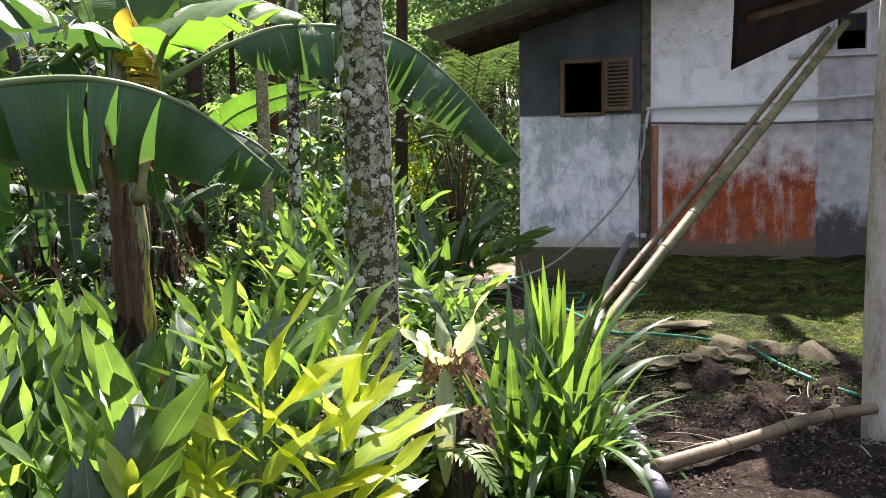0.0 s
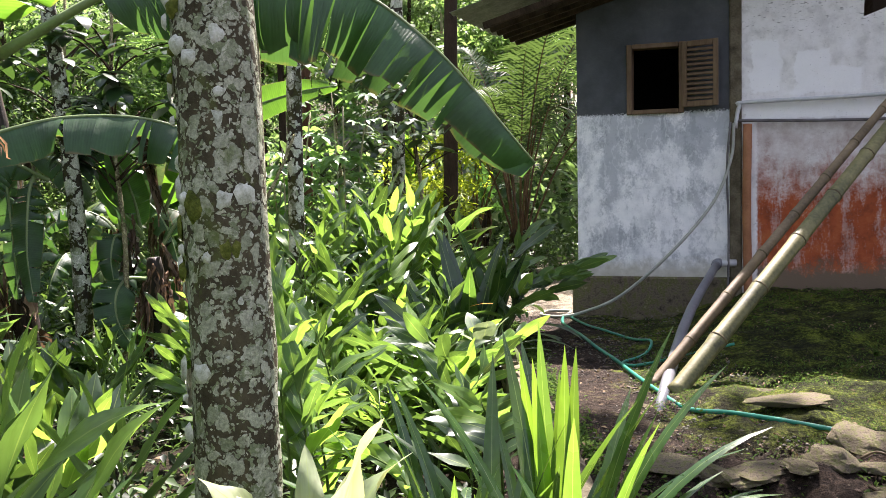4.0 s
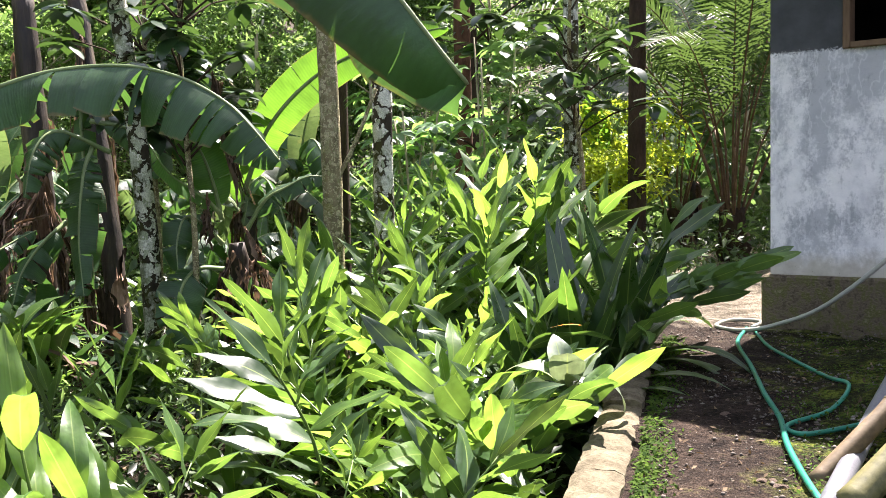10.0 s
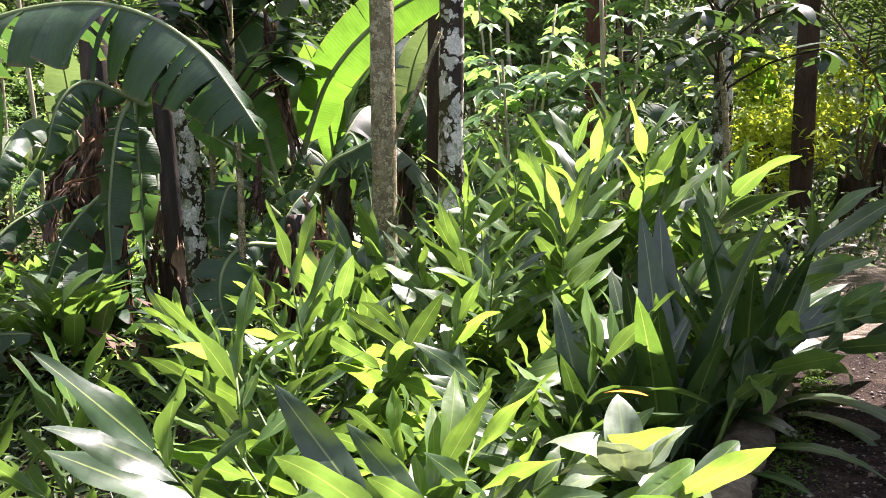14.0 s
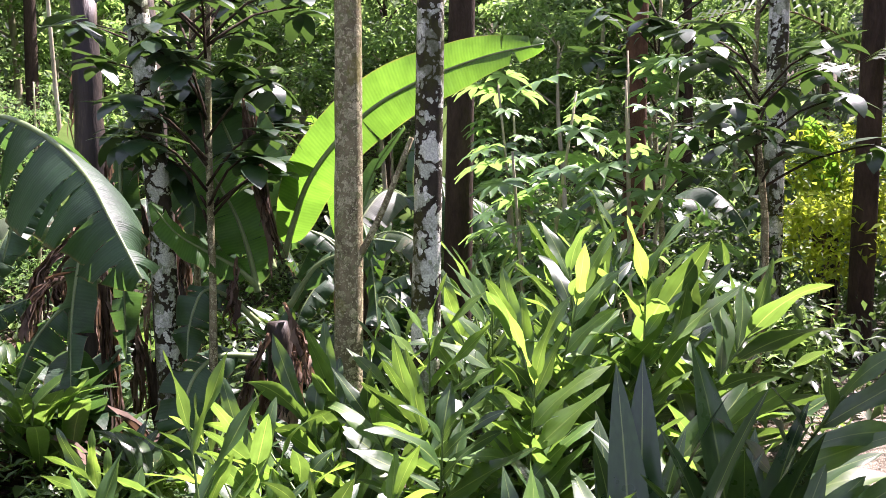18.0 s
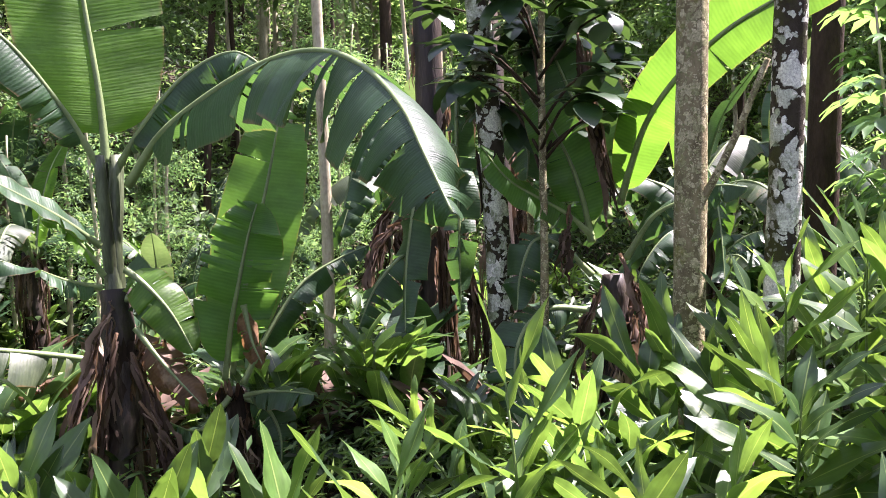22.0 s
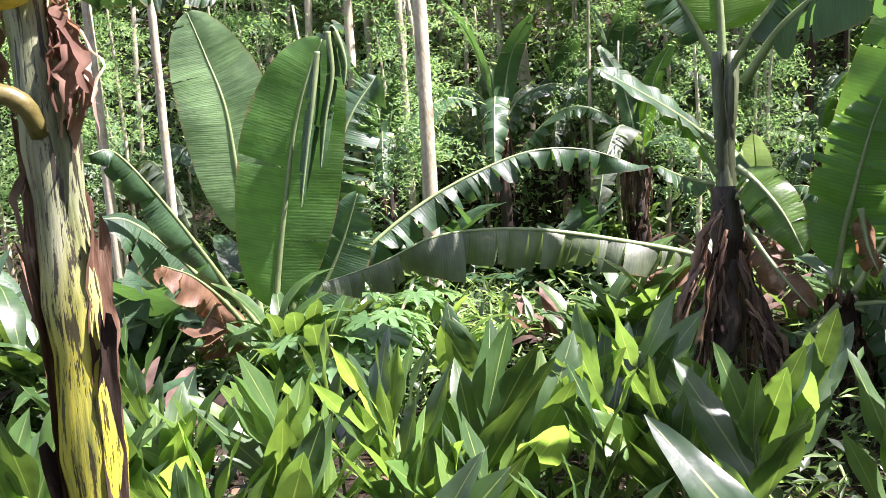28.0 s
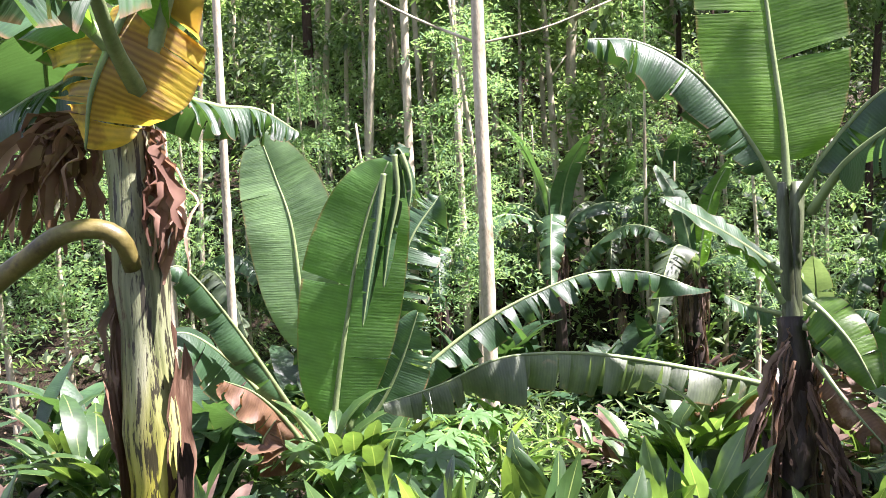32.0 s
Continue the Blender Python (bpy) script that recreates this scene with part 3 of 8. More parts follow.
def wall_material():
    """Old plaster in wall coordinates: x along the wall, z up. Soot-dark above on the first bay, a red-brown oil paint patch on the second."""
    m, nt, nd, lk, bsdf, out = nodes_of("old_plaster")
    sep = nd.new("ShaderNodeSeparateXYZ")
    pos = position(nt)
    lk.new(pos, sep.inputs[0])
    X, Z = sep.outputs[0], sep.outputs[2]
    big, mid, fine = noise_tex(nt, 1.5, 6, 0.65), noise_tex(nt, 5, 6, 0.65), noise_tex(nt, 42, 5, 0.7)
    streak = noise_tex(nt, 6, 5, 0.7, stretch=(1, 1, 0.22))

    def step(v, edge, soft):
        return maths(nt, "MULTIPLY", maths(nt, "SUBTRACT", v, edge), 1.0 / soft, True)

    def wob(v, n, amount):
        return maths(nt, "ADD", v, maths(nt, "MULTIPLY", maths(nt, "SUBTRACT", n, 0.5), amount))

    mixn = maths(nt, "ADD", maths(nt, "MULTIPLY", mid, 0.85), maths(nt, "MULTIPLY", streak, 0.15))
    # first bay: pale blue-grey limewash with white veins
    grey = ramp(nt, mixn, [(0.34, (0.60, 0.615, 0.63)), (0.48, (0.82, 0.83, 0.84)), (0.62, (0.92, 0.92, 0.92))])
    vein = ramp(nt, maths(nt, "ABSOLUTE", maths(nt, "SUBTRACT", noise_tex(nt, 2.2, 5, 0.6), 0.5)), [(0.0, (1, 1, 1)), (0.035, (0, 0, 0))])
    grey = mixc(nt, maths(nt, "MULTIPLY", vein, 0.25), grey, (0.70, 0.72, 0.72))
    stain = ramp(nt, wob(noise_tex(nt, 1.7, 8, 0.70, stretch=(1, 1, 0.7)), fine, 0.15), [(0.47, (0, 0, 0)), (0.55, (1, 1, 1))])
    grey = mixc(nt, maths(nt, "MULTIPLY", stain, 0.72), grey, (0.36, 0.39, 0.42))
    smear = ramp(nt, wob(noise_tex(nt, 4.5, 7, 0.72, stretch=(1, 1, 0.55)), fine, 0.22), [(0.53, (0, 0, 0)), (0.60, (1, 1, 1))])
    grey = mixc(nt, maths(nt, "MULTIPLY", smear, 0.38), grey, (0.20, 0.225, 0.25))
    drip = ramp(nt, maths(nt, "ABSOLUTE", maths(nt, "SUBTRACT", noise_tex(nt, 3.4, 4, 0.6, stretch=(1, 1, 0.5)), 0.5)), [(0.0, (1, 1, 1)), (0.018, (0, 0, 0))])
    grey = mixc(nt, maths(nt, "MULTIPLY", drip, 0.4), grey, (0.85, 0.86, 0.86))
    soot = ramp(nt, big, [(0.35, (0.045, 0.05, 0.055)), (0.65, (0.10, 0.108, 0.115))])
    grey = mixc(nt, step(wob(Z, fine, 0.12), 2.385, 0.025), grey, soot)
    damp = ramp(nt, mid, [(0.35, (0.42, 0.40, 0.34)), (0.65, (0.60, 0.58, 0.52))])
    grey = mixc(nt, maths(nt, "SUBTRACT", 1.0, step(wob(Z, mid, 0.3), 0.74, 0.12)), grey, damp)
    # second bay: whitish plaster with peeled patches
    white = ramp(nt, mixn, [(0.34, (0.60, 0.59, 0.57)), (0.5, (0.82, 0.81, 0.79)), (0.64, (0.90, 0.89, 0.88))])
    peel = ramp(nt, wob(big, mid, 0.25), [(0.6, (0, 0, 0)), (0.615, (1, 1, 1))])
    white = mixc(nt, maths(nt, "MULTIPLY", peel, step(Z, 2.45, 0.1)), white, (0.85, 0.85, 0.84))

    def blot(x0, x1, z0, z1):
        wx, wz = wob(wob(X, mid, 0.22), fine, 0.05), wob(wob(Z, big, 0.25), fine, 0.05)
        return maths(nt, "MULTIPLY", maths(nt, "MULTIPLY", step(wx, x0, 0.02), maths(nt, "SUBTRACT", 1.0, step(wx, x1, 0.02))),
                     maths(nt, "MULTIPLY", step(wz, z0, 0.02), maths(nt, "SUBTRACT", 1.0, step(wz, z1, 0.02))))

    for box in ((1.80, 2.08, 2.55, 3.05), (2.22, 2.55, 2.52, 2.92), (2.55, 2.85, 2.52, 2.75), (1.74, 3.75, 2.28, 2.45)):
        white = mixc(nt, maths(nt, "MULTIPLY", blot(*box), 0.8), white, (0.93, 0.93, 0.93))
    chips = ramp(nt, noise_tex(nt, 26, 4, 0.7, stretch=(0.6, 1, 1.6)), [(0.60, (0, 0, 0)), (0.64, (1, 1, 1))])
    white = mixc(nt, maths(nt, "MULTIPLY", chips, maths(nt, "MULTIPLY", step(wob(Z, mid, 0.4), 3.02, 0.2), 0.7)), white, (0.14, 0.13, 0.12))
    scurf = ramp(nt, wob(streak, fine, 0.35), [(0.50, (0, 0, 0)), (0.6, (1, 1, 1))])
    red = ramp(nt, mid, [(0.3, (0.16, 0.035, 0.012)), (0.5, (0.36, 0.075, 0.02)), (0.7, (0.46, 0.13, 0.04))])
    pale = ramp(nt, mixn, [(0.35, (0.44, 0.36, 0.33)), (0.6, (0.70, 0.66, 0.64))])
    high = step(wob(wob(wob(Z, streak, 0.8), fine, 0.5), mid, 0.9), 1.42, 0.5)
    redp = mixc(nt, high, red, pale)
    redp = mixc(nt, maths(nt, "MULTIPLY", scurf, 0.35), redp, pale)
    foot = maths(nt, "SUBTRACT", 1.0, step(wob(wob(Z, mid, 0.5), fine, 0.3), 0.72, 0.12))
    redp = mixc(nt, foot, redp, (0.16, 0.115, 0.075))
    inside = maths(nt, "MULTIPLY", maths(nt, "MULTIPLY", step(wob(X, fine, 0.06), 1.86, 0.02), maths(nt, "SUBTRACT", 1.0, step(wob(wob(X, fine, 0.10), mid, 0.12), 3.74, 0.03))),
                   maths(nt, "SUBTRACT", 1.0, step(wob(wob(Z, fine, 0.06), big, 0.10), 2.24, 0.02)))
    white = mixc(nt, inside, white, redp)
    right = step(wob(wob(X, fine, 0.10), mid, 0.12), 3.73, 0.02)
    greyr = ramp(nt, mixn, [(0.34, (0.20, 0.20, 0.20)), (0.6, (0.40, 0.395, 0.385))])
    white = mixc(nt, maths(nt, "MULTIPLY", right, 0.7), white, greyr)
    blk = maths(nt, "SUBTRACT", 1.0, step(wob(wob(Z, streak, 0.6), mid, 0.8), 0.95, 0.35))
    white = mixc(nt, maths(nt, "MULTIPLY", blk, maths(nt, "MULTIPLY", right, 0.9)), white, (0.035, 0.035, 0.03))
    col = mixc(nt, step(X, 1.6, 0.004), grey, white)
    # fine black specks and drips
    spk = ramp(nt, noise_tex(nt, 75, 3, 0.6), [(0.68, (0, 0, 0)), (0.72, (1, 1, 1))])
    col = mixc(nt, maths(nt, "MULTIPLY", spk, 0.55), col, (0.05, 0.045, 0.04))
    lk.new(col, bsdf.inputs["Base Color"])
    bsdf.inputs["Roughness"].default_value = 0.88
    bump(nt, maths(nt, "ADD", maths(nt, "ADD", mid, maths(nt, "MULTIPLY", fine, 0.5)), maths(nt, "MULTIPLY", peel, 0.4)), 0.35, 0.012, bsdf)
    return m


MAT["ground"] = ground_material()
MAT["plaster"] = wall_material()


# ---- mesh helpers ----
def mesh_of(name, verts, faces, mat, smooth=True, uvs=None):
    me = bpy.data.meshes.new(name)
    me.from_pydata([tuple(v) for v in verts], [], [tuple(f) for f in faces])
    if uvs is not None:
        layer = me.uv_layers.new(name="UVMap")
        idx = np.zeros(len(me.loops), dtype=np.int32)
        me.loops.foreach_get("vertex_index", idx)
        layer.data.foreach_set("uv", np.asarray(uvs, dtype=np.float32)[idx].ravel())
    if smooth:
        me.polygons.foreach_set("use_smooth", np.ones(len(me.polygons), dtype=bool))
    me.materials.append(mat)
    me.update()
    return me


def quads_mesh(name, verts, nper, face, mat, smooth=False):
    """Many alike islands: verts (n, nper, 3), one face pattern of quads repeated."""
    n = len(verts)
    pat = np.array(face, dtype=np.int32)
    loops = (pat[None] + (np.arange(n, dtype=np.int32) * nper)[:, None, None]).reshape(-1)
    me = bpy.data.meshes.new(name)
    me.vertices.add(n * nper)
    me.vertices.foreach_set("co", verts.astype(np.float32).ravel())
    k = pat.shape[1]
    me.loops.add(len(loops))
    me.loops.foreach_set("vertex_index", loops)
    me.polygons.add(len(loops) // k)
    me.polygons.foreach_set("loop_start", np.arange(0, len(loops), k, dtype=np.int32))
    if smooth:
        me.polygons.foreach_set("use_smooth", np.ones(len(loops) // k, dtype=bool))
    me.materials.append(mat)
    me.update(calc_edges=True)
    me.validate()
    return me


def part(name, me, parent=None, label="", m=None):
    ob = new(name, me)
    if parent is not None:
        ob.parent = parent
    if m is not None:
        ob.matrix_basis = m
    if label:
        tagged(ob, label)
    return ob


def empty(name, m=None, label="", category="", group="", kind=""):
    ob = new(name)
    ob.empty_display_size = 0.1
    if m is not None:
        ob.matrix_basis = m
    return tagged(ob, label, category, group, kind)


def spline(pts, n):
    """n points along a smooth curve through pts."""
    p = [Vector(q) for q in pts]
    if len(p) == 2:
        return [p[0].lerp(p[1], i / (n - 1)) for i in range(n)]
    p = [p[0] * 2 - p[1]] + p + [p[-1] * 2 - p[-2]]
    segs = len(p) - 3
    out = []
    for i in range(n):
        u = i / (n - 1) * segs
        k = min(int(u), segs - 1)
        f = u - k
        a, b, c, d = p[k:k + 4]
        out.append(0.5 * (2 * b + (c - a) * f + (2 * a - 5 * b + 4 * c - d) * f * f + (3 * b - a - 3 * c + d) * f ** 3))
    return out


def tube(pts, radii, sides=8, rough=0.0, seed=0, cap=True):
    verts, faces = [], []
    r0 = random.Random(seed)
    side = None
    for i, p in enumerate(pts):
        t = (pts[min(i + 1, len(pts) - 1)] - pts[max(i - 1, 0)]).normalized()
        if side is None:
            side = t.orthogonal().normalized()
        side = (side - t * side.dot(t)).normalized()
        up = t.cross(side)
        for k in range(sides):
            a = 2 * math.pi * k / sides
            r = radii[i] * (1 + rough * (r0.random() - 0.5))
            verts.append(p + (side * math.cos(a) + up * math.sin(a)) * r)
    for i in range(len(pts) - 1):
        for k in range(sides):
            faces.append((i * sides + k, i * sides + (k + 1) % sides, (i + 1) * sides + (k + 1) % sides, (i + 1) * sides + k))
    if cap:
        faces.append(tuple(range(sides))[::-1])
        faces.append(tuple(range((len(pts) - 1) * sides, len(pts) * sides)))
    return verts, faces


def tube_mesh(name, ctrl, r0, r1, mat, n=14, sides=8, rough=0.0, seed=0, prof=None):
    pts = spline(ctrl, n)
    radii = [prof(i / (n - 1)) if prof else r0 + (r1 - r0) * i / (n - 1) for i in range(n)]
    v, f = tube(pts, radii, sides, rough, seed)
    return mesh_of(name, v, f, mat)


def box_mesh(name, x0, x1, y0, y1, z0, z1, mat, bevel=0.006):
    bm = bmesh.new()
    bmesh.ops.create_cube(bm, size=1, matrix=Matrix.Translation(((x0 + x1) / 2, (y0 + y1) / 2, (z0 + z1) / 2)) @ Matrix.Diagonal((x1 - x0, y1 - y0, z1 - z0, 1)))
    if bevel:
        bmesh.ops.bevel(bm, geom=bm.edges[:], offset=bevel, segments=1, affect="EDGES")
    me = bpy.data.meshes.new(name)
    bm.to_mesh(me)
    bm.free()
    me.materials.append(mat)
    return me


# ---- ground ----
CX, CY = 1.035, 13.03                  # the house's front corner
UX, UY = 0.966, -0.259                 # along its front wall
VX, VY = 0.259, 0.966                  # into the house


def sstep(a, b, x):
    t = np.clip((x - a) / (b - a), 0, 1)
    return t * t * (3 - 2 * t)


def kerb_x(y):
    return 0.60 - 0.10 * (y - 7.9)


def ground_z(x, y):
    x, y = np.asarray(x, float), np.asarray(y, float)
    yard = np.where(y < 6.0, 0.0 + 0.01 * y, 0.06) + 0.17 * sstep(6.35, 7.05, y + 0.16 * np.sin(x * 3.1) + 0.07 * np.sin(x * 9.7 + y * 4))
    s = (x - CX) * UX + (y - CY) * UY
    w = -((x - CX) * VX + (y - CY) * VY)
    yard = yard + 0.26 * sstep(0.6, 2.2, s) * sstep(5.2, 0.4, w) * sstep(7.0, 8.2, y)
    yard = yard + 0.07 * sstep(1.2, 2.0, s) * sstep(2.6, 2.45, w) * (w > 0)
    k = kerb_x(np.clip(y, 2.0, 12.5))
    gard = -0.16 - 0.065 * np.clip(k - x, 0, 12)
    mixr = sstep(-0.30, 0.02, x - k + 0.25 * sstep(6.0, 3.0, y))
    far = sstep(12.6, 14.5, y)
    z = gard * (1 - mixr) + yard * mixr
    z = z * (1 - far) + np.where(x > -0.6, 0.2, 0.2 + (x + 0.6) * 0.12).clip(-0.8, 0.25) * far
    d1 = np.clip(-x - 11.5, 0, 70)
    d2 = np.clip(y - 26.0, 0, 80)
    z = z + 0.40 * d1 + 0.20 * d2
    return z


def ground_noise(x, y):
    rough = 1.0 + 1.2 * max(0.0, min(1.0, (x - 1.2) * 1.5))
    low = max(0.0, min(1.0, (x - 0.9) * 2.0)) * max(0.0, min(1.0, (8.6 - y) * 1.2)) * max(0.0, min(1.0, (y - 4.0)))
    rough += 0.5 * low
    return 0.016 * low * noise.noise(Vector((x * 9.0, y * 9.0, 1.0))) + 0.014 * low * noise.noise(Vector((x * 22.0, y * 22.0, 5.0))) + rough * (0.03 * noise.noise(Vector((x * 1.7, y * 1.7, 0))) + 0.020 * noise.noise(Vector((x * 5.0, y * 5.0, 3.0))) + 0.010 * noise.noise(Vector((x * 13.0, y * 13.0, 7.0))))


gx = np.concatenate([[-600, -300, -150, -90, -82], np.arange(-76, -15, 3.0), np.arange(-14, -3, 0.5), np.arange(-3, 0.7, 0.10), np.arange(0.7, 3.6, 0.055), np.arange(3.6, 5.5, 0.10), np.arange(6, 16, 1.0), [20, 30, 60, 150, 300, 600]])
gy = np.concatenate([[-600, -300, -100, -40, -20, -10, -6], np.arange(-4, 3, 0.5), np.arange(3, 4.6, 0.10), np.arange(4.6, 8.4, 0.055), np.arange(8.4, 14.5, 0.10), np.arange(15, 30, 1.0), np.arange(32, 108, 4.0), [120, 200, 400, 700]])
GX, GY = np.meshgrid(gx, gy)
GZ = ground_z(GX, GY)
for j in range(len(gy)):
    for i in range(len(gx)):
        GZ[j, i] += ground_noise(gx[i], gy[j])
gverts = np.stack([GX, GY, GZ], -1).reshape(-1, 3)
nx = len(gx)
gfaces = [(j * nx + i, j * nx + i + 1, (j + 1) * nx + i + 1, (j + 1) * nx + i) for j in range(len(gy) - 1) for i in range(nx - 1)]
ground = new("ground", mesh_of("ground", gverts, gfaces, MAT["ground"]))
tagged(ground, "trodden brown soil with moss, pebbles and leaf mould", "ground", kind="structure")


def gz(x, y):
    return float(ground_z(x, y)) + ground_noise(x, y)


# ---- the house ----
HOUSE = Matrix(((UX, VX, 0, CX), (UY, VY, 0, CY), (0, 0, 1, 0), (0, 0, 0, 1)))
house = empty("house", HOUSE, "old plastered village house with peeling paint and sheet roof", "house", kind="structure")


def wall_with_hole(name, x0, x1, z0, z1, y0, y1, hole, mat):
    """A wall slab from y0 to y1 with one rectangular opening, front faces cut fine enough for shading."""
    bm = bmesh.new()
    hx0, hx1, hz0, hz1 = hole
    xs, zs = sorted({x0, hx0, hx1, x1}), sorted({z0, hz0, hz1, z1})
    grid = {}
    for y in (y0, y1):
        for x in xs:
            for z in zs:
                grid[x, y, z] = bm.verts.new((x, y, z))
    for y, flip in ((y0, False), (y1, True)):
        for i in range(len(xs) - 1):
            for j in range(len(zs) - 1):
                if xs[i] >= hx0 and xs[i + 1] <= hx1 and zs[j] >= hz0 and zs[j + 1] <= hz1:
                    continue
                q = [grid[xs[i], y, zs[j]], grid[xs[i + 1], y, zs[j]], grid[xs[i + 1], y, zs[j + 1]], grid[xs[i], y, zs[j + 1]]]
                bm.faces.new(q[::-1] if flip else q)

    def ring(xa, xb, za, zb, flip):
        sel_x = [x for x in xs if xa <= x <= xb]
        sel_z = [z for z in zs if za <= z <= zb]
        loop = [(x, za) for x in sel_x] + [(xb, z) for z in sel_z[1:]] + [(x, zb) for x in sel_x[::-1][1:]] + [(xa, z) for z in sel_z[::-1][1:]]
        for a, b in zip(loop[:-1], loop[1:]):
            q = [grid[a[0], y0, a[1]], grid[a[0], y1, a[1]], grid[b[0], y1, b[1]], grid[b[0], y0, b[1]]]
            bm.faces.new(q[::-1] if flip else q)
    ring(x0, x1, z0, z1, False)
    ring(hx0, hx1, hz0, hz1, True)
    bmesh.ops.recalc_face_normals(bm, faces=bm.faces[:])
    me = bpy.data.meshes.new(name)
    bm.to_mesh(me)
    bm.free()
    me.materials.append(mat)
    return me


# front: bay one with the shuttered window, bay two with the red patch and a small window high up
part("wall", wall_with_hole("wall", 0.0, 1.6, 0.66, 3.95, 0.0, 0.14, (0.575, 1.115, 2.43, 3.09), MAT["plaster"]), house, "grey limewashed plaster, soot-dark above")
part("wall", wall_with_hole("wall", 1.6, 7.5, 0.05, 4.6, -0.003, 0.14, (3.95, 4.30, 3.12, 3.55), MAT["plaster"]), house, "whitish peeling plaster with a red-brown painted patch")
part("side_wall", box_mesh("side_wall", 0.0, 0.14, 0.145, 6.0, 0.05, 3.95, MAT["plaster"], 0), house)
part("back_wall", box_mesh("back_wall", 0.0, 7.5, 6.0, 6.14, 0.05, 4.6, MAT["plaster"], 0), house)
part("side_wall", box_mesh("side_wall", 7.36, 7.5, 0.145, 6.0, 0.05, 4.6, MAT["plaster"], 0), house)
part("inner_wall", box_mesh("inner_wall", 0.15, 7.3, 1.9, 2.0, 0.05, 3.6, MAT["dark_inside"], 0), house)
part("inner_floor", box_mesh("inner_floor", 0.15, 7.3, 0.15, 1.9, 0.05, 0.6, MAT["dark_inside"], 0), house)
part("plinth", box_mesh("plinth", -0.06, 1.595, -0.06, 0.14, 0.05, 0.66, MAT["stone"], 0.02), house, "damp mossy cement plinth")
part("plinth", box_mesh("plinth", 1.605, 7.4, -0.05, -0.005, 0.05, 0.46, MAT["stone"], 0.02), house)
part("pilaster", box_mesh("pilaster", 1.60, 1.72, -0.035, -0.005, 0.3, 4.2, MAT["kerb"], 0.012), house, "pale cement corner strip")
part("downpipe", tube_mesh("downpipe", [(1.79, -0.05, 0.3), (1.77, -0.05, 1.3), (1.78, -0.05, 2.24)], 0.045, 0.045, plain_mat("rusty_pipe", [(0.3, (0.22, 0.08, 0.03)), (0.7, (0.45, 0.20, 0.09))], 4, 0.6, 0.2), 8, 12), house, "orange-brown weathered downpipe")

# window with its frame and the slatted shutter, swung open
win = part("window", box_mesh("window", 0.545, 0.60, -0.03, 0.12, 2.39, 3.13, MAT["wood"]), house, "weathered wooden window frame")
part("frame_post", box_mesh("frame_post", 1.09, 1.14, -0.03, 0.12, 2.39, 3.13, MAT["wood"]), win)
part("frame_head", box_mesh("frame_head", 0.603, 1.087, -0.03, 0.12, 3.08, 3.13, MAT["wood"]), win)
part("frame_sill", box_mesh("frame_sill", 0.603, 1.087, -0.05, 0.12, 2.39, 2.435, MAT["wood"]), win)
shutter = part("shutter", box_mesh("shutter", 0.0, 0.05, -0.015, 0.015, 0.0, 0.68, MAT["wood"]), house, "open slatted wooden shutter", pose(1.13, -0.055, 2.44, 0, 0, -14))
part("stile", box_mesh("stile", 0.33, 0.38, -0.015, 0.015, 0.0, 0.68, MAT["wood"]), shutter)
part("rail", box_mesh("rail", 0.052, 0.328, -0.014, 0.014, 0.0, 0.06, MAT["wood"]), shutter)
part("rail", box_mesh("rail", 0.052, 0.328, -0.014, 0.014, 0.62, 0.68, MAT["wood"]), shutter)
slat_me = box_mesh("slat", 0.045, 0.335, -0.022, 0.022, -0.005, 0.005, MAT["wood"], 0.002)
for i in range(11):
    part("slat", slat_me, shutter, "", pose(0, 0, 0.088 + i * 0.05, 38, 0, 0))
win2 = part("high_window", box_mesh("high_window", 3.92, 3.96, -0.02, 0.1, 3.08, 3.58, MAT["pvc_white"]), house, "white painted high window frame")
part("frame_post", box_mesh("frame_post", 4.29, 4.34, -0.02, 0.1, 3.08, 3.58, MAT["pvc_white"]), win2)
part("frame_sill", box_mesh("frame_sill", 3.4, 4.5, -0.05, 0.1, 3.03, 3.078, MAT["pvc_white"]), win2)


def corrugated(name, corners, n, m, amp, pitch, mat, thick=0.006):
    """A corrugated sheet over four corners a, b, c, d; the waves run from ab to dc."""
    a, b, c, d = [Vector(q) for q in corners]
    nrm = (b - a).cross(d - a).normalized()
    width = (b - a).length
    verts, faces = [], []
    for k in (0, 1):
        for j in range(m + 1):
            for i in range(n + 1):
                u, v = i / n, j / m
                p = a.lerp(b, u).lerp(d.lerp(c, u), v)
                verts.append(p + nrm * (amp * math.sin(2 * math.pi * u * width / pitch) + k * thick))
    o = (n + 1) * (m + 1)
    for j in range(m):
        for i in range(n):
            q = (j * (n + 1) + i, j * (n + 1) + i + 1, (j + 1) * (n + 1) + i + 1, (j + 1) * (n + 1) + i)
            faces.append(q)
            faces.append(tuple(x + o for x in q[::-1]))
    rim = [i for i in range(n + 1)] + [j * (n + 1) + n for j in range(1, m + 1)] + [m * (n + 1) + i for i in range(n - 1, -1, -1)] + [j * (n + 1) for j in range(m - 1, 0, -1)]
    for p, q in zip(rim, rim[1:] + rim[:1]):
        faces.append((p, p + o, q + o, q))
    return mesh_of(name, verts, faces, mat)


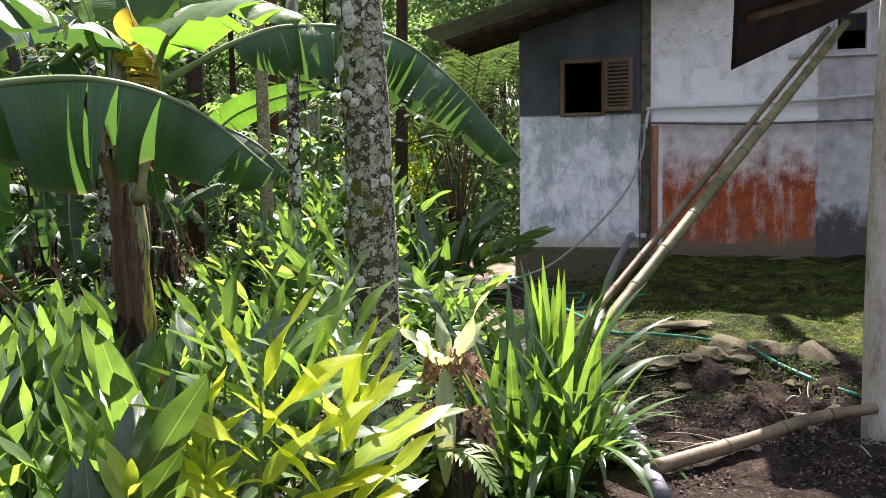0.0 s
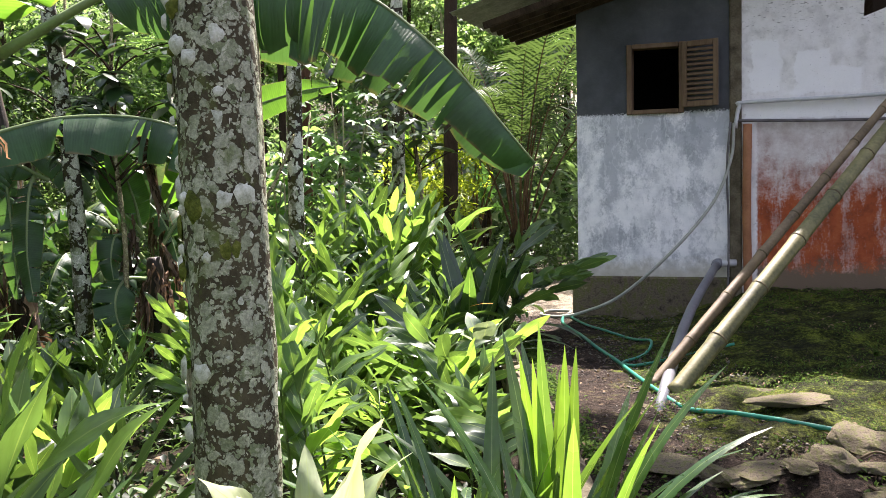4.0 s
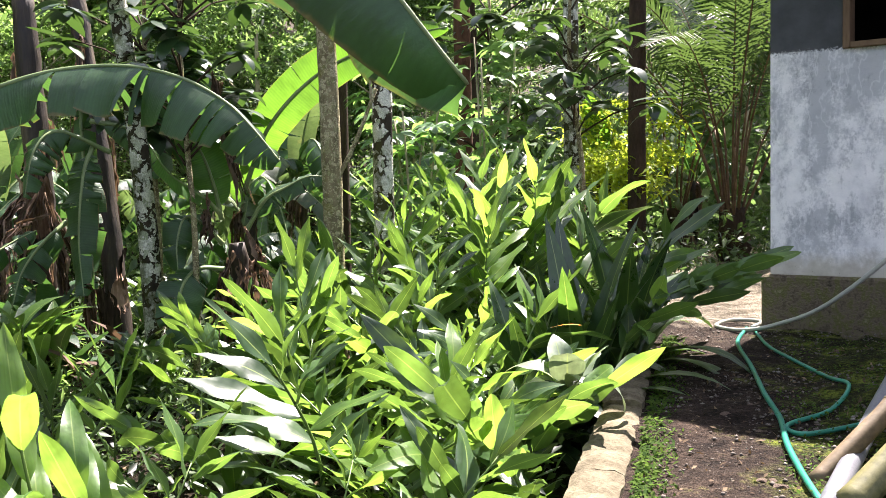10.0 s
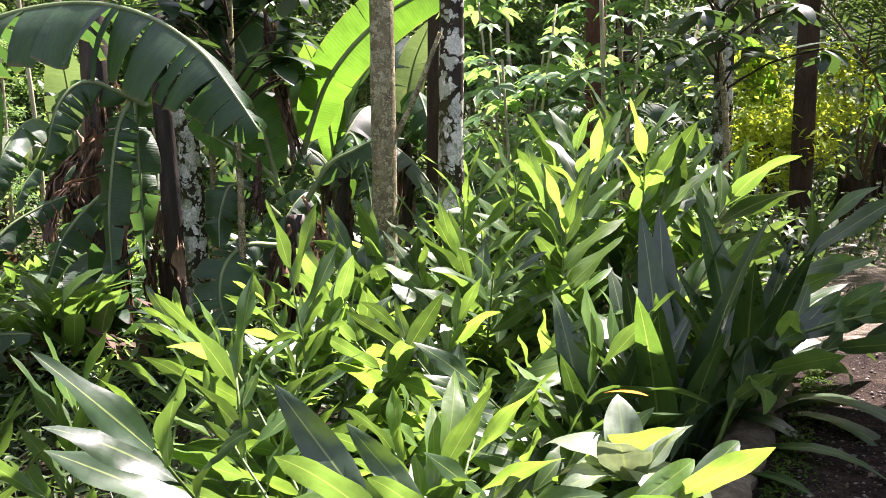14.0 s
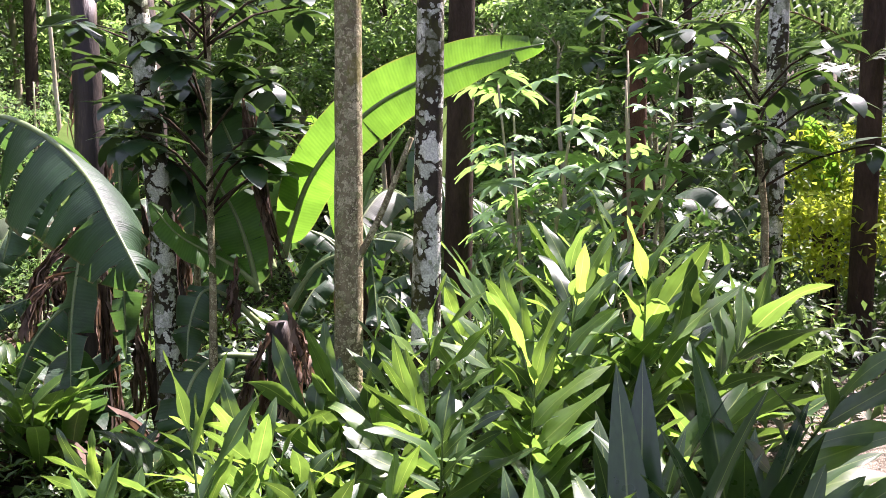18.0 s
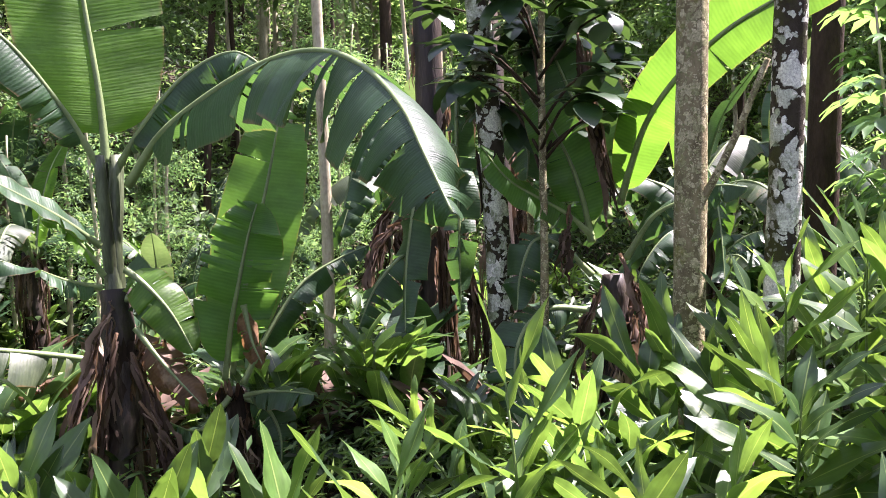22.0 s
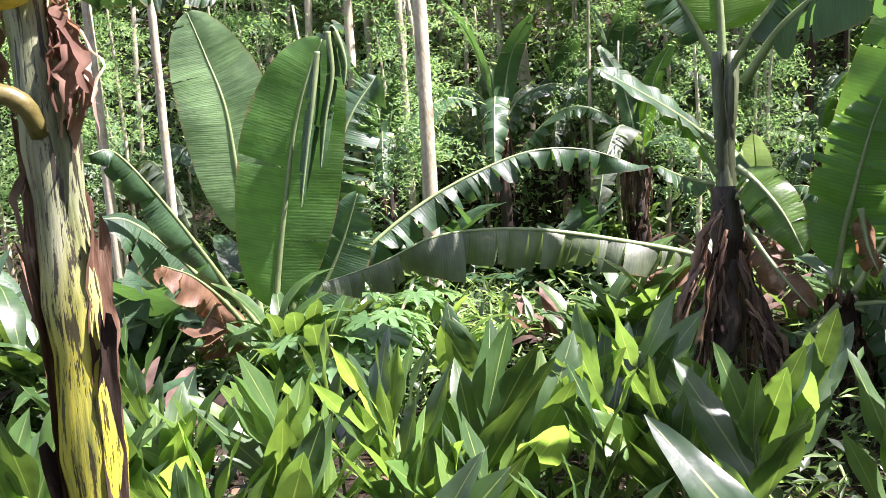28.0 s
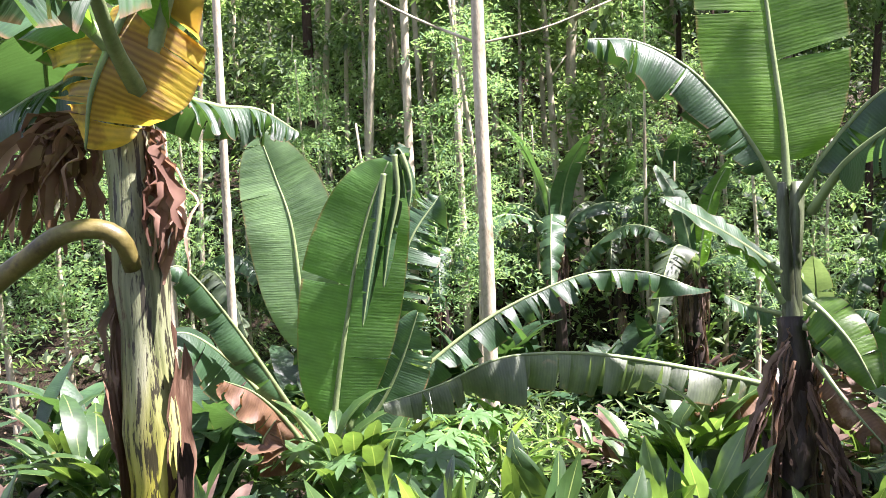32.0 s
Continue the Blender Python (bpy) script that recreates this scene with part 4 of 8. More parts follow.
# roof of the first bay: rises from the low eave at the garden side
part("roof", corrugated("roof", [(-1.08, 0.55, 3.43), (-1.08, -1.05, 3.42), (3.4, -1.05, 4.62), (3.4, 0.55, 4.63)], 40, 2, 0.012, 0.17, MAT["roof"]), house, "grey corrugated sheet roof")
part("roof", corrugated("roof", [(-0.12, 6.6, 3.62), (-0.12, 0.50, 3.62), (3.4, 0.50, 4.57), (3.4, 6.6, 4.57)], 150, 2, 0.022, 0.17, MAT["roof"]), house, "grey corrugated sheet roof")
for k in range(6):
    part("purlin", box_mesh("purlin", -0.85, 3.3, -0.8 + 0.24 * k, -0.75 + 0.24 * k, -0.10, -0.03, MAT["trunk_dark"]), house, "", pose(0, 0, 3.60, 0, -15.0, 0))
# main roof over the second bay
part("roof", corrugated("roof", [(1.2, -0.9, 4.36), (8.2, -0.9, 4.36), (8.2, 3.2, 5.6), (1.2, 3.2, 5.6)], 160, 2, 0.022, 0.17, MAT["roof"]), house)
part("roof", corrugated("roof", [(8.2, 6.6, 4.5), (1.2, 6.6, 4.5), (1.2, 3.2, 5.6), (8.2, 3.2, 5.6)], 160, 2, 0.022, 0.17, MAT["roof"]), house)

# low lean-to roof with a torn edge, and its post
shed = empty("lean_to_roof", None, "dark rusted corrugated lean-to roof with a torn edge", "roof")
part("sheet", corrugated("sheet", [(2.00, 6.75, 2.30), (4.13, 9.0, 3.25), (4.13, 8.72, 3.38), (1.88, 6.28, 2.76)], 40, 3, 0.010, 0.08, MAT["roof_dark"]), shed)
# unseen extension of the sheet, added to shade the lower yard
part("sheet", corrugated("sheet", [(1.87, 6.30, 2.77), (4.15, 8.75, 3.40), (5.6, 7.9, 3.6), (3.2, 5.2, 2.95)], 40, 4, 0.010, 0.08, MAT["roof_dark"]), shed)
part("purlin", tube_mesh("purlin", [(2.05, 6.55, 2.62), (3.1, 7.6, 2.98), (4.1, 8.6, 3.26)], 0.035, 0.035, MAT["wood"], 6), shed)
part("post", tube_mesh("post", [(4.6, 8.2, -0.1), (4.6, 8.2, 3.3)], 0.06, 0.055, MAT["wood"], 4, 10, 0.08, 3), shed)
part("post", tube_mesh("post", [(2.46, 5.46, -0.06), (2.47, 5.47, 1.2), (2.52, 5.46, 2.86)], 0.07, 0.055, MAT["post_pale"], 10, 10, 0.08, 3), shed, "weathered pale post")

# pipes on the wall, bamboo poles leaning on it
pipe_a = part("water_pipe", tube_mesh("water_pipe", [(1.66, -0.07, 2.20), (1.70, -0.07, 2.42), (1.80, -0.07, 2.46), (3.0, -0.07, 2.475), (4.4, -0.07, 2.55), (5.2, -0.07, 2.6)], 0.021, 0.021, MAT["pvc_white"], 40, 8), None, "", HOUSE)
tagged(pipe_a, "thin white plastic water pipe along the wall", "pipe")
pipe_b = part("water_pipe", tube_mesh("water_pipe", [(1.60, -0.07, 2.20), (1.70, -0.07, 2.275), (1.85, -0.07, 2.27), (3.0, -0.07, 2.235), (4.4, -0.07, 2.25), (5.2, -0.07, 2.27)], 0.016, 0.016, MAT["pipe_dark"], 40, 8), None, "", HOUSE)
tagged(pipe_b, "dark grey thin water pipe along the wall", "pipe")


def bamboo_pole(ctrl, r, mat, label, nodes=9):
    base = Vector(ctrl[0])
    ob = empty("bamboo_pole", Matrix.Translation(base), label, "bamboo pole")
    pts = spline([Vector(c) - base for c in ctrl], nodes * 8 + 1)
    radii = []
    for i in range(len(pts)):
        f = (i % 8) / 8
        radii.append(r * (1 - 0.25 * i / len(pts)) * (1.0 + (0.10 if i % 8 == 0 else 0.0)))
    v, f = tube(pts, radii, 12)
    part("culm", mesh_of("culm", v, f, mat), ob)
    for i in range(8, len(pts) - 1, 8):
        ax = (pts[i + 1] - pts[i - 1]).normalized() * 0.012
        rv, rf = tube([pts[i] - ax, pts[i] - ax * 0.3, pts[i] + ax * 0.3, pts[i] + ax], [radii[i] * 0.93, radii[i] * 1.04, radii[i] * 1.04, radii[i] * 0.93], 12)
        part("node_ring", mesh_of("node_ring", rv, rf, MAT["bamboo_ring"]), ob, "dark node ring")
    return ob


bamboo_pole([(1.44, 8.66, 0.23), (4.90, 11.84, 3.42)], 0.062, MAT["bamboo"], "thick dry bamboo pole leaning on the house wall", 10)
bamboo_pole([(1.33, 8.95, 0.22), (4.72, 11.93, 3.36)], 0.042, MAT["bamboo_old"], "slim brown bamboo pole leaning on the house wall", 11)
bamboo_pole([(1.05, 4.75, 0.11), (1.6, 5.05, 0.16), (2.05, 5.28, 0.22), (2.42, 5.36, 0.25)], 0.04, MAT["bamboo_old"], "fallen old bamboo pole lying on the soil", 4)

drain = empty("drain_pipe", None, "grey plastic drain pipe running down from the wall", "pipe")
part("pipe", tube_mesh("pipe", [(1.285, 8.22, 0.19), (1.82, 10.5, 0.51), (2.42, 12.50, 0.80)], 0.042, 0.042, MAT["pvc"], 8, 12), drain)
part("elbow", tube_mesh("elbow", [(2.41, 12.46, 0.79), (2.43, 12.52, 0.815), (2.47, 12.53, 0.815)], 0.05, 0.05, MAT["pvc"], 8, 12), drain)
part("stub", tube_mesh("stub", [(2.46, 12.53, 0.815), (2.63, 12.56, 0.815)], 0.038, 0.038, MAT["pvc_white"], 3, 12), drain, "white plastic stub")
pvc2 = part("pipe_length", tube_mesh("pipe_length", [(1.08, 5.95, 0.13), (1.06, 5.2, 0.08), (1.03, 4.5, 0.05)], 0.042, 0.042, MAT["pvc"], 6, 12))
tagged(pvc2, "grey plastic pipe lying on the soil", "pipe")


def hose(ctrl, r, mat, label, n=60):
    base = Vector(ctrl[0])
    pts = [Vector(c) for c in ctrl]
    ob = part("garden_hose", tube_mesh("garden_hose", [p - base for p in pts], r, r, mat, n, 7), None, "", Matrix.Translation(base))
    return tagged(ob, label, "hose")


def on_ground(pts, lift=0.014):
    return [(x, y, gz(x, y) + lift) for x, y in pts]


hose([(2.60, 12.50, 2.25), (2.57, 12.48, 1.9), (2.38, 12.42, 1.45), (1.95, 12.35, 0.95), (1.45, 12.45, 0.50), (1.1, 12.6, 0.32), (0.84, 12.7, 0.25), (0.62, 12.95, 0.24), (0.72, 13.3, 0.24), (0.95, 13.25, 0.24), (0.90, 12.85, 0.25)], 0.017, MAT["hose_pale"], "pale garden hose looped from the wall to the ground", 90)
hose(on_ground([(0.86, 12.9), (0.84, 12.1), (0.98, 11.2), (1.08, 10.5), (1.18, 9.92), (1.23, 9.3), (1.34, 8.7), (1.48, 8.3), (1.7, 8.05), (1.94, 7.8), (2.2, 7.6), (2.31, 7.48), (2.42, 6.75), (2.79, 6.35), (3.3, 6.1)], 0.018), 0.015, MAT["hose"], "green garden hose lying along the path", 120)
hose(on_ground([(0.90, 12.9), (1.05, 12.0), (1.2, 11.5), (1.42, 11.0), (1.52, 10.5), (1.42, 10.1), (1.22, 9.75), (1.30, 9.55), (1.55, 9.8), (1.8, 9.95), (2.1, 10.0)], 0.016), 0.012, MAT["hose"], "thin green hose curled on the moss", 90)
hose([(2.56, 12.47, 2.26), (2.53, 12.50, 1.8), (2.55, 12.52, 1.2), (2.54, 12.5, 0.5), (2.55, 12.46, 0.35)], 0.012, MAT["pipe_dark"], "dark green hose hanging beside the wall corner", 30)

# ---- kerb ----
kerb = empty("kerb", None, "low weathered concrete kerb between path and planting", "kerb", kind="structure")


def kerb_mesh(ln, seed):
    """A worn kerb length with rounded, chipped edges."""
    bm = bmesh.new()
    nx_, ny_ = 5, 10
    top = [[bm.verts.new((0, 0, 0)) for _ in range(nx_ + 1)] for _ in range(ny_ + 1)]
    for j in range(ny_ + 1):
        for i_ in range(nx_ + 1):
            x, y = -0.105 + 0.21 * i_ / nx_, -ln / 2 + 0.003 + (ln - 0.006) * j / ny_
            edge = min(i_, nx_ - i_)
            q = Vector((x * 9, y * 7 + seed * 5, 0))
            top[j][i_].co = (x + (0.02 * noise.noise(q) if edge == 0 else 0), y, 0.010 * noise.noise(q * 1.7) - (0.018 if edge == 0 else 0))
    for j in range(ny_):
        for i_ in range(nx_):
            bm.faces.new((top[j][i_], top[j][i_ + 1], top[j + 1][i_ + 1], top[j + 1][i_]))
    rim = [e for e in bm.edges if e.is_boundary]
    ext = bmesh.ops.extrude_edge_only(bm, edges=rim)
    for v in ext["geom"]:
        if isinstance(v, bmesh.types.BMVert):
            v.co.z = -0.42
    bmesh.ops.recalc_face_normals(bm, faces=bm.faces[:])
    me = bpy.data.meshes.new("kerb_block")
    bm.to_mesh(me)
    bm.free()
    me.materials.append(MAT["kerb"])
    return me


y0 = 6.3
for i in range(9):
    ln = 0.62
    ym = y0 + ln / 2
    me = kerb_mesh(ln, i)
    part("kerb_block", me, kerb, "", pose(kerb_x(ym) - 0.01, ym, 0.262 + 0.012 * math.sin(i * 2.3), 0.8 * math.sin(i), 1.2 * math.cos(i * 1.7), 5.7))
    y0 += ln


def stone(x, y, size, seed, flat=0.55, label="rough mossy stone lying on the ground", turn=0.0, mat="stone"):
    bm = bmesh.new()
    bmesh.ops.create_icosphere(bm, subdivisions=3, radius=0.5)
    cuts = [(Vector((random.Random(seed * 9 + c).gauss(0, 1), random.Random(seed * 7 + c).gauss(0, 1), random.Random(seed * 5 + c).gauss(0.2, 1))).normalized(), random.Random(seed + c).uniform(0.26, 0.42)) for c in range(9)]
    for v in bm.verts:
        q = v.co.normalized()
        f = 1 + 0.45 * noise.noise(q * 1.6 + Vector((seed * 3.1, 0, 0))) + 0.16 * noise.noise(q * 4.2 + Vector((0, seed * 1.7, 0)))
        v.co = q * 0.5 * f
        for nrm, dist in cuts:
            over = v.co.dot(nrm) - dist
            if over > 0:
                v.co -= nrm * over * 0.92
        v.co.z = max(v.co.z, -0.2)
    me = bpy.data.meshes.new("stone")
    bm.to_mesh(me)
    bm.free()
    me.materials.append(MAT[mat])
    ob = new("stone", me)
    ob.matrix_basis = pose(x, y, gz(x, y) + 0.01 * size, 0, 0, turn) @ Matrix.Diagonal((size, size * 0.75, size * flat * 0.7, 1))
    return tagged(ob, label, "stone")


spots = [(1.62, 12.75, 0.22, 0.8), (2.3, 12.75, 0.25, 0.35), (2.0, 12.7, 0.2, 0.5), (1.22, 8.3, 0.14, 0.4), (2.0, 8.75, 0.3, 0.2),
         (1.15, 7.0, 0.22, 0.3), (1.80, 6.92, 0.26, 0.3), (2.42, 7.45, 0.55, 0.22), (2.15, 7.0, 0.3, 0.25), (2.75, 6.85, 0.24, 0.35), (3.25, 6.95, 0.3, 0.3),
         (1.65, 6.7, 0.2, 0.5), (2.05, 6.68, 0.22, 0.5), (2.4, 6.6, 0.18, 0.6), (1.5, 6.3, 0.10, 0.5), (1.75, 6.1, 0.08, 0.5), (2.55, 6.3, 0.12, 0.5), (2.35, 5.75, 0.13, 0.6), (2.3, 5.6, 0.1, 0.6), (1.35, 5.6, 0.07, 0.5), (1.9, 5.7, 0.06, 0.5)]
spots += [(2.21, 7.41, 0.50, 0.50), (2.44, 7.30, 0.34, 0.60), (1.18, 7.04, 0.40, 0.50), (1.60, 7.00, 0.42, 0.40), (1.97, 7.03, 0.36, 0.60), (1.39, 6.99, 0.30, 0.70), (2.06, 8.14, 0.55, 0.22), (2.62, 7.20, 0.38, 0.60), (2.69, 6.95, 0.45, 0.80), (2.13, 6.80, 0.22, 0.80), (1.52, 6.55, 0.18, 0.70), (1.22, 6.46, 0.16, 0.60), (1.25, 6.02, 0.12, 0.40), (4.08, 11.54, 0.50, 0.30)]
for i, (x, y, sz, fl) in enumerate(spots):
    stone(x, y, sz, i + 1, fl, turn=i * 47.0)
for i, (x, y, sz) in enumerate([(2.24, 5.98, 0.24), (2.44, 5.98, 0.15), (2.22, 5.78, 0.12), (1.14, 5.62, 0.10), (1.12, 5.5, 0.13), (2.2, 5.3, 0.14)]):
    stone(x, y, sz, i + 61, 0.45, "pale flat stone on the trodden soil", i * 61.0, "stone_pale")
for i in range(46):
    y = rnd.uniform(6.2, 12.0)
    stone(rnd.uniform(0.85, 1.5) if y > 7.2 else rnd.uniform(1.1, 2.6), y, rnd.uniform(0.025, 0.075), i + 80, 0.5, "small brown stone on the trodden path", i * 77.0, "stone_small")


for i in range(26):
    x, y, a, ln = rnd.uniform(1.0, 2.5), rnd.uniform(4.9, 7.3), rnd.uniform(0, 6.28), rnd.uniform(0.12, 0.45)
    dx, dy = math.cos(a) * ln / 2, math.sin(a) * ln / 2
    tw = part("twig", tube_mesh("twig", [(x - dx, y - dy, gz(x - dx, y - dy) + 0.012), (x, y + 0.02, gz(x, y) + 0.016), (x + dx, y + dy, gz(x + dx, y + dy) + 0.012)], rnd.uniform(0.004, 0.010), 0.003, MAT[("trunk_dark", "bamboo_old", "trunk_pale")[i % 3]], 8, 6, 0.2, i))
    tagged(tw, "thin dry twig lying on the soil", "twig", "twigs on the yard")


# ---- leaves ----
def blade(ctrl, hw, nrm, fold, tears, seed, petiole=0.12, n=34, cols=4, crumple=0.0):
    """A long leaf along a curve: verts, faces, uvs of the blade and the curve's points. Each half hangs by fold degrees and is torn into strips."""
    r0 = random.Random(seed)
    pts = spline(ctrl, n)
    nrm = Vector(nrm)
    length = sum((b - a).length for a, b in zip(pts, pts[1:]))
    verts, faces, uvs = [], [], []
    frames = []
    for i, p in enumerate(pts):
        t = (pts[min(i + 1, n - 1)] - pts[max(i - 1, 0)]).normalized()
        s = t.cross(nrm)
        s = s.normalized() if s.length > 1e-3 else t.orthogonal().normalized()
        frames.append((p, t, s, s.cross(t)))
    i0 = int(petiole * (n - 1))

    def width(f):
        return hw * (0.02 + math.sin(math.pi * min(1.0, 0.02 + 0.975 * f ** 0.82)) ** 0.52)

    for sgn in (-1, 1):
        cuts = sorted({i0, n - 1} | {r0.randint(i0 + 2, n - 3) for _ in range(tears)})
        slit = {i: (r0.uniform(0.003, 0.012) if r0.random() < 0.6 else r0.uniform(0.012, 0.036)) for i in cuts}
        for a, b in zip(cuts, cuts[1:]):
            droop = radians(fold + r0.uniform(-1, 1) * (4 + min(tears, 12) * 0.8 + (8 if tears > 20 else 0)))
            short = 1.0 - (r0.random() ** 3) * (0.3 if tears > 5 else 0.05)
            ripple = r0.uniform(0, 6)
            twist = r0.uniform(-1, 1) * (0.9 if tears > 20 else 0.5 if tears > 6 else 0.06)
            curl = r0.uniform(-0.15, 0.45)
            base = len(verts)
            for i in range(a, b + 1):
                p, t, s, nn = frames[i]
                f = (i - i0) / max(1, n - 1 - i0)
                w = width(f) * short
                pinch = 0.0
                if tears and b > a and i in (a, b) and i not in (i0, n - 1):
                    pinch = (1 if i == a else -1) * slit[i]
                for c in range(cols + 1):
                    q = c / cols
                    ang = droop * (0.55 + 0.45 * q) if fold < 0 else droop
                    x = w * q * math.cos(ang)
                    z = w * q * math.sin(ang) + 0.010 * math.sin(ripple + i * 0.45) * q - 0.10 * hw * q * q
                    cr = crumple * q
                    wobble = noise.noise_vector(p * 7.0 + Vector((q * 2.0 * sgn, seed, 0))) * cr * 2.2 if cr else Vector((0, 0, 0))
                    face = t.cross(s * (sgn * math.cos(ang)) + nn * math.sin(ang))
                    lean = (i - (a + b) / 2) * length / n * twist * q
                    if tears > 6:
                        u = (i - a) / max(1, b - a)
                        lean += curl * min(0.14, (b - a) * length / n) * math.sin(math.pi * u) * q
                    verts.append(p + s * (sgn * x) + nn * z + t * (pinch * q + 0.10 * w * q) + face * lean + wobble)
                    uvs.append((0.5 + 0.5 * sgn * q, f * length))
            k = cols + 1
            for i in range(b - a):
                for c in range(cols):
                    quad = (base + i * k + c, base + i * k + c + 1, base + (i + 1) * k + c + 1, base + (i + 1) * k + c)
                    faces.append(quad if sgn > 0 else quad[::-1])
    return verts, faces, uvs, pts


def ragged(ctrl, hw, seed, strips, n=12):
    """A dry, shrivelled leaf: crumpled ribbons of uneven length that follow one curve."""
    r = random.Random(seed)
    pts = spline([Vector(c) for c in ctrl], 24)
    verts, faces, uvs = [], [], []
    for k in range(strips):
        a, b = r.uniform(0.0, 0.35), r.uniform(0.6, 1.0)
        w0 = r.uniform(0.008, 0.030) * (0.5 + 4 * min(hw, 0.14))
        side = Vector((r.uniform(-1, 1), r.uniform(-1, 1), r.uniform(-0.3, 0.3)))
        turn, spin = r.uniform(0, 6.28), r.uniform(-3.0, 3.0)
        sag = r.uniform(0.0, 0.10)
        base = len(verts)
        for i in range(n + 1):
            f = i / n
            p = pts[int((a + (b - a) * f) * 23)]
            t = (pts[min(23, int((a + (b - a) * f) * 23) + 1)] - p)
            t = t.normalized() if t.length > 1e-5 else Vector((0, 0, -1))
            c = p + side * hw * (0.25 + 0.75 * f) + noise.noise_vector(Vector((f * 5.0, k * 3.7, seed))) * 0.05 - Vector((0, 0, sag * f * f))
            o = t.orthogonal().normalized()
            d = o * math.cos(turn + spin * f) + t.cross(o) * math.sin(turn + spin * f)
            w = w0 * (0.25 + math.sin(math.pi * min(1.0, 0.1 + 0.88 * f)) * (1 + 0.5 * math.sin(i * 2.3 + k)))
            for q in (-1, 0, 1):
                verts.append(c + d * (w * q) + t.cross(d) * (w * 0.5 * abs(q)))
                uvs.append((0.5 + q / 2, f))
        for i in range(n):
            for q in (0, 1):
                faces.append((base + i * 3 + q, base + i * 3 + q + 1, base + i * 3 + q + 4, base + i * 3 + q + 3))
    return verts, faces, uvs, pts


def banana_leaf(parent, ctrl, hw, nrm, fold, tears, kind, seed, origin=Vector((0, 0, 0)), n=46, petiole=0.12):
    ctrl = [Vector(c) - origin for c in ctrl]
    if kind in ("banana_dry", "skirt"):
        v, f, uv, pts = ragged(ctrl, hw, seed, 9 + int(hw * 60), 12 if n > 20 else 8)
        lf = part("leaf", mesh_of("leaf", v, f, MAT[kind], True, uv), parent, "dry tan-brown hanging banana leaf" if kind == "skirt" else "dry brown hanging banana leaf")
        part("midrib", mesh_of("midrib", *tube(pts[:20], [0.010 - 0.0003 * i for i in range(20)], 5), MAT["midrib_dry"]), lf)
        return lf
    v, f, uv, pts = blade(ctrl, hw, nrm, fold, tears, seed, petiole, n, 4, 0.22 * hw if kind == "banana_brown" else 0.0)
    label = {"banana_yellow": "yellowed torn banana leaf", "banana_young": "bright light-green banana leaf", "banana_brown": "withered brown folded banana leaf", "banana_mid": "fresh green banana leaf", "banana_pale": "pale sunlit banana leaf", "banana_old": "greyish torn old banana leaf"}.get(kind, "")
    lf = part("leaf", mesh_of("leaf", v, f, MAT[kind], True, uv), parent, label)
    m = len(pts)
    rr = 0.021 + 0.03 * hw
    radii = [max(0.004, rr * (1 - 0.85 * (i / (m - 1)) ** 0.7)) for i in range(m)]
    tv, tf = tube([p - Vector((0, 0, 0.4 * radii[i])) for i, p in enumerate(pts)], radii, 6)
    part("midrib", mesh_of("midrib", tv, tf, MAT["midrib"]), lf)
    return lf


def shell(parent, cx, cy, r, a0, a1, z0, z1, mat, seed, label, lean=0.0, leany=0.0):
    """A curved, peeling piece that hugs an upright stem."""
    verts, faces = [], []
    na, nz = 8, 14
    for j in range(nz + 1):
        f = j / nz
        for i in range(na + 1):
            g = i / na
            jag = 0.14 * noise.noise(Vector((g * 6, seed, f * 4)))
            am, ah = (a0 + a1) / 2, (a1 - a0) / 2 * math.sin(math.pi * (0.08 + 0.84 * f)) ** 0.6 * (1 + 0.3 * noise.noise(Vector((f * 9, seed, 7.0))))
            a = radians(am + ah * (2 * g - 1) + 14 * noise.noise(Vector((f * 4, seed, 1.0))))
            lift = 0.006 + 0.03 * (abs(2 * g - 1) ** 3) * (0.3 + f) + 0.02 * max(0, f - 0.8) / 0.2 + 0.008 * noise.noise(Vector((g * 5, f * 9, seed)))
            verts.append(Vector((cx + lean * (z0 + (z1 - z0) * f) + (r + lift) * math.cos(a), cy + leany * (z0 + (z1 - z0) * f) + (r + lift) * math.sin(a), z0 + (z1 - z0) * f + jag * (1 if j in (0, nz) else 0.4))))
    for j in range(nz):
        for i in range(na):
            k = j * (na + 1) + i
            faces.append((k, k + 1, k + na + 2, k + na + 1))
    return part("sheath", mesh_of("sheath", verts, faces, mat), parent, label)


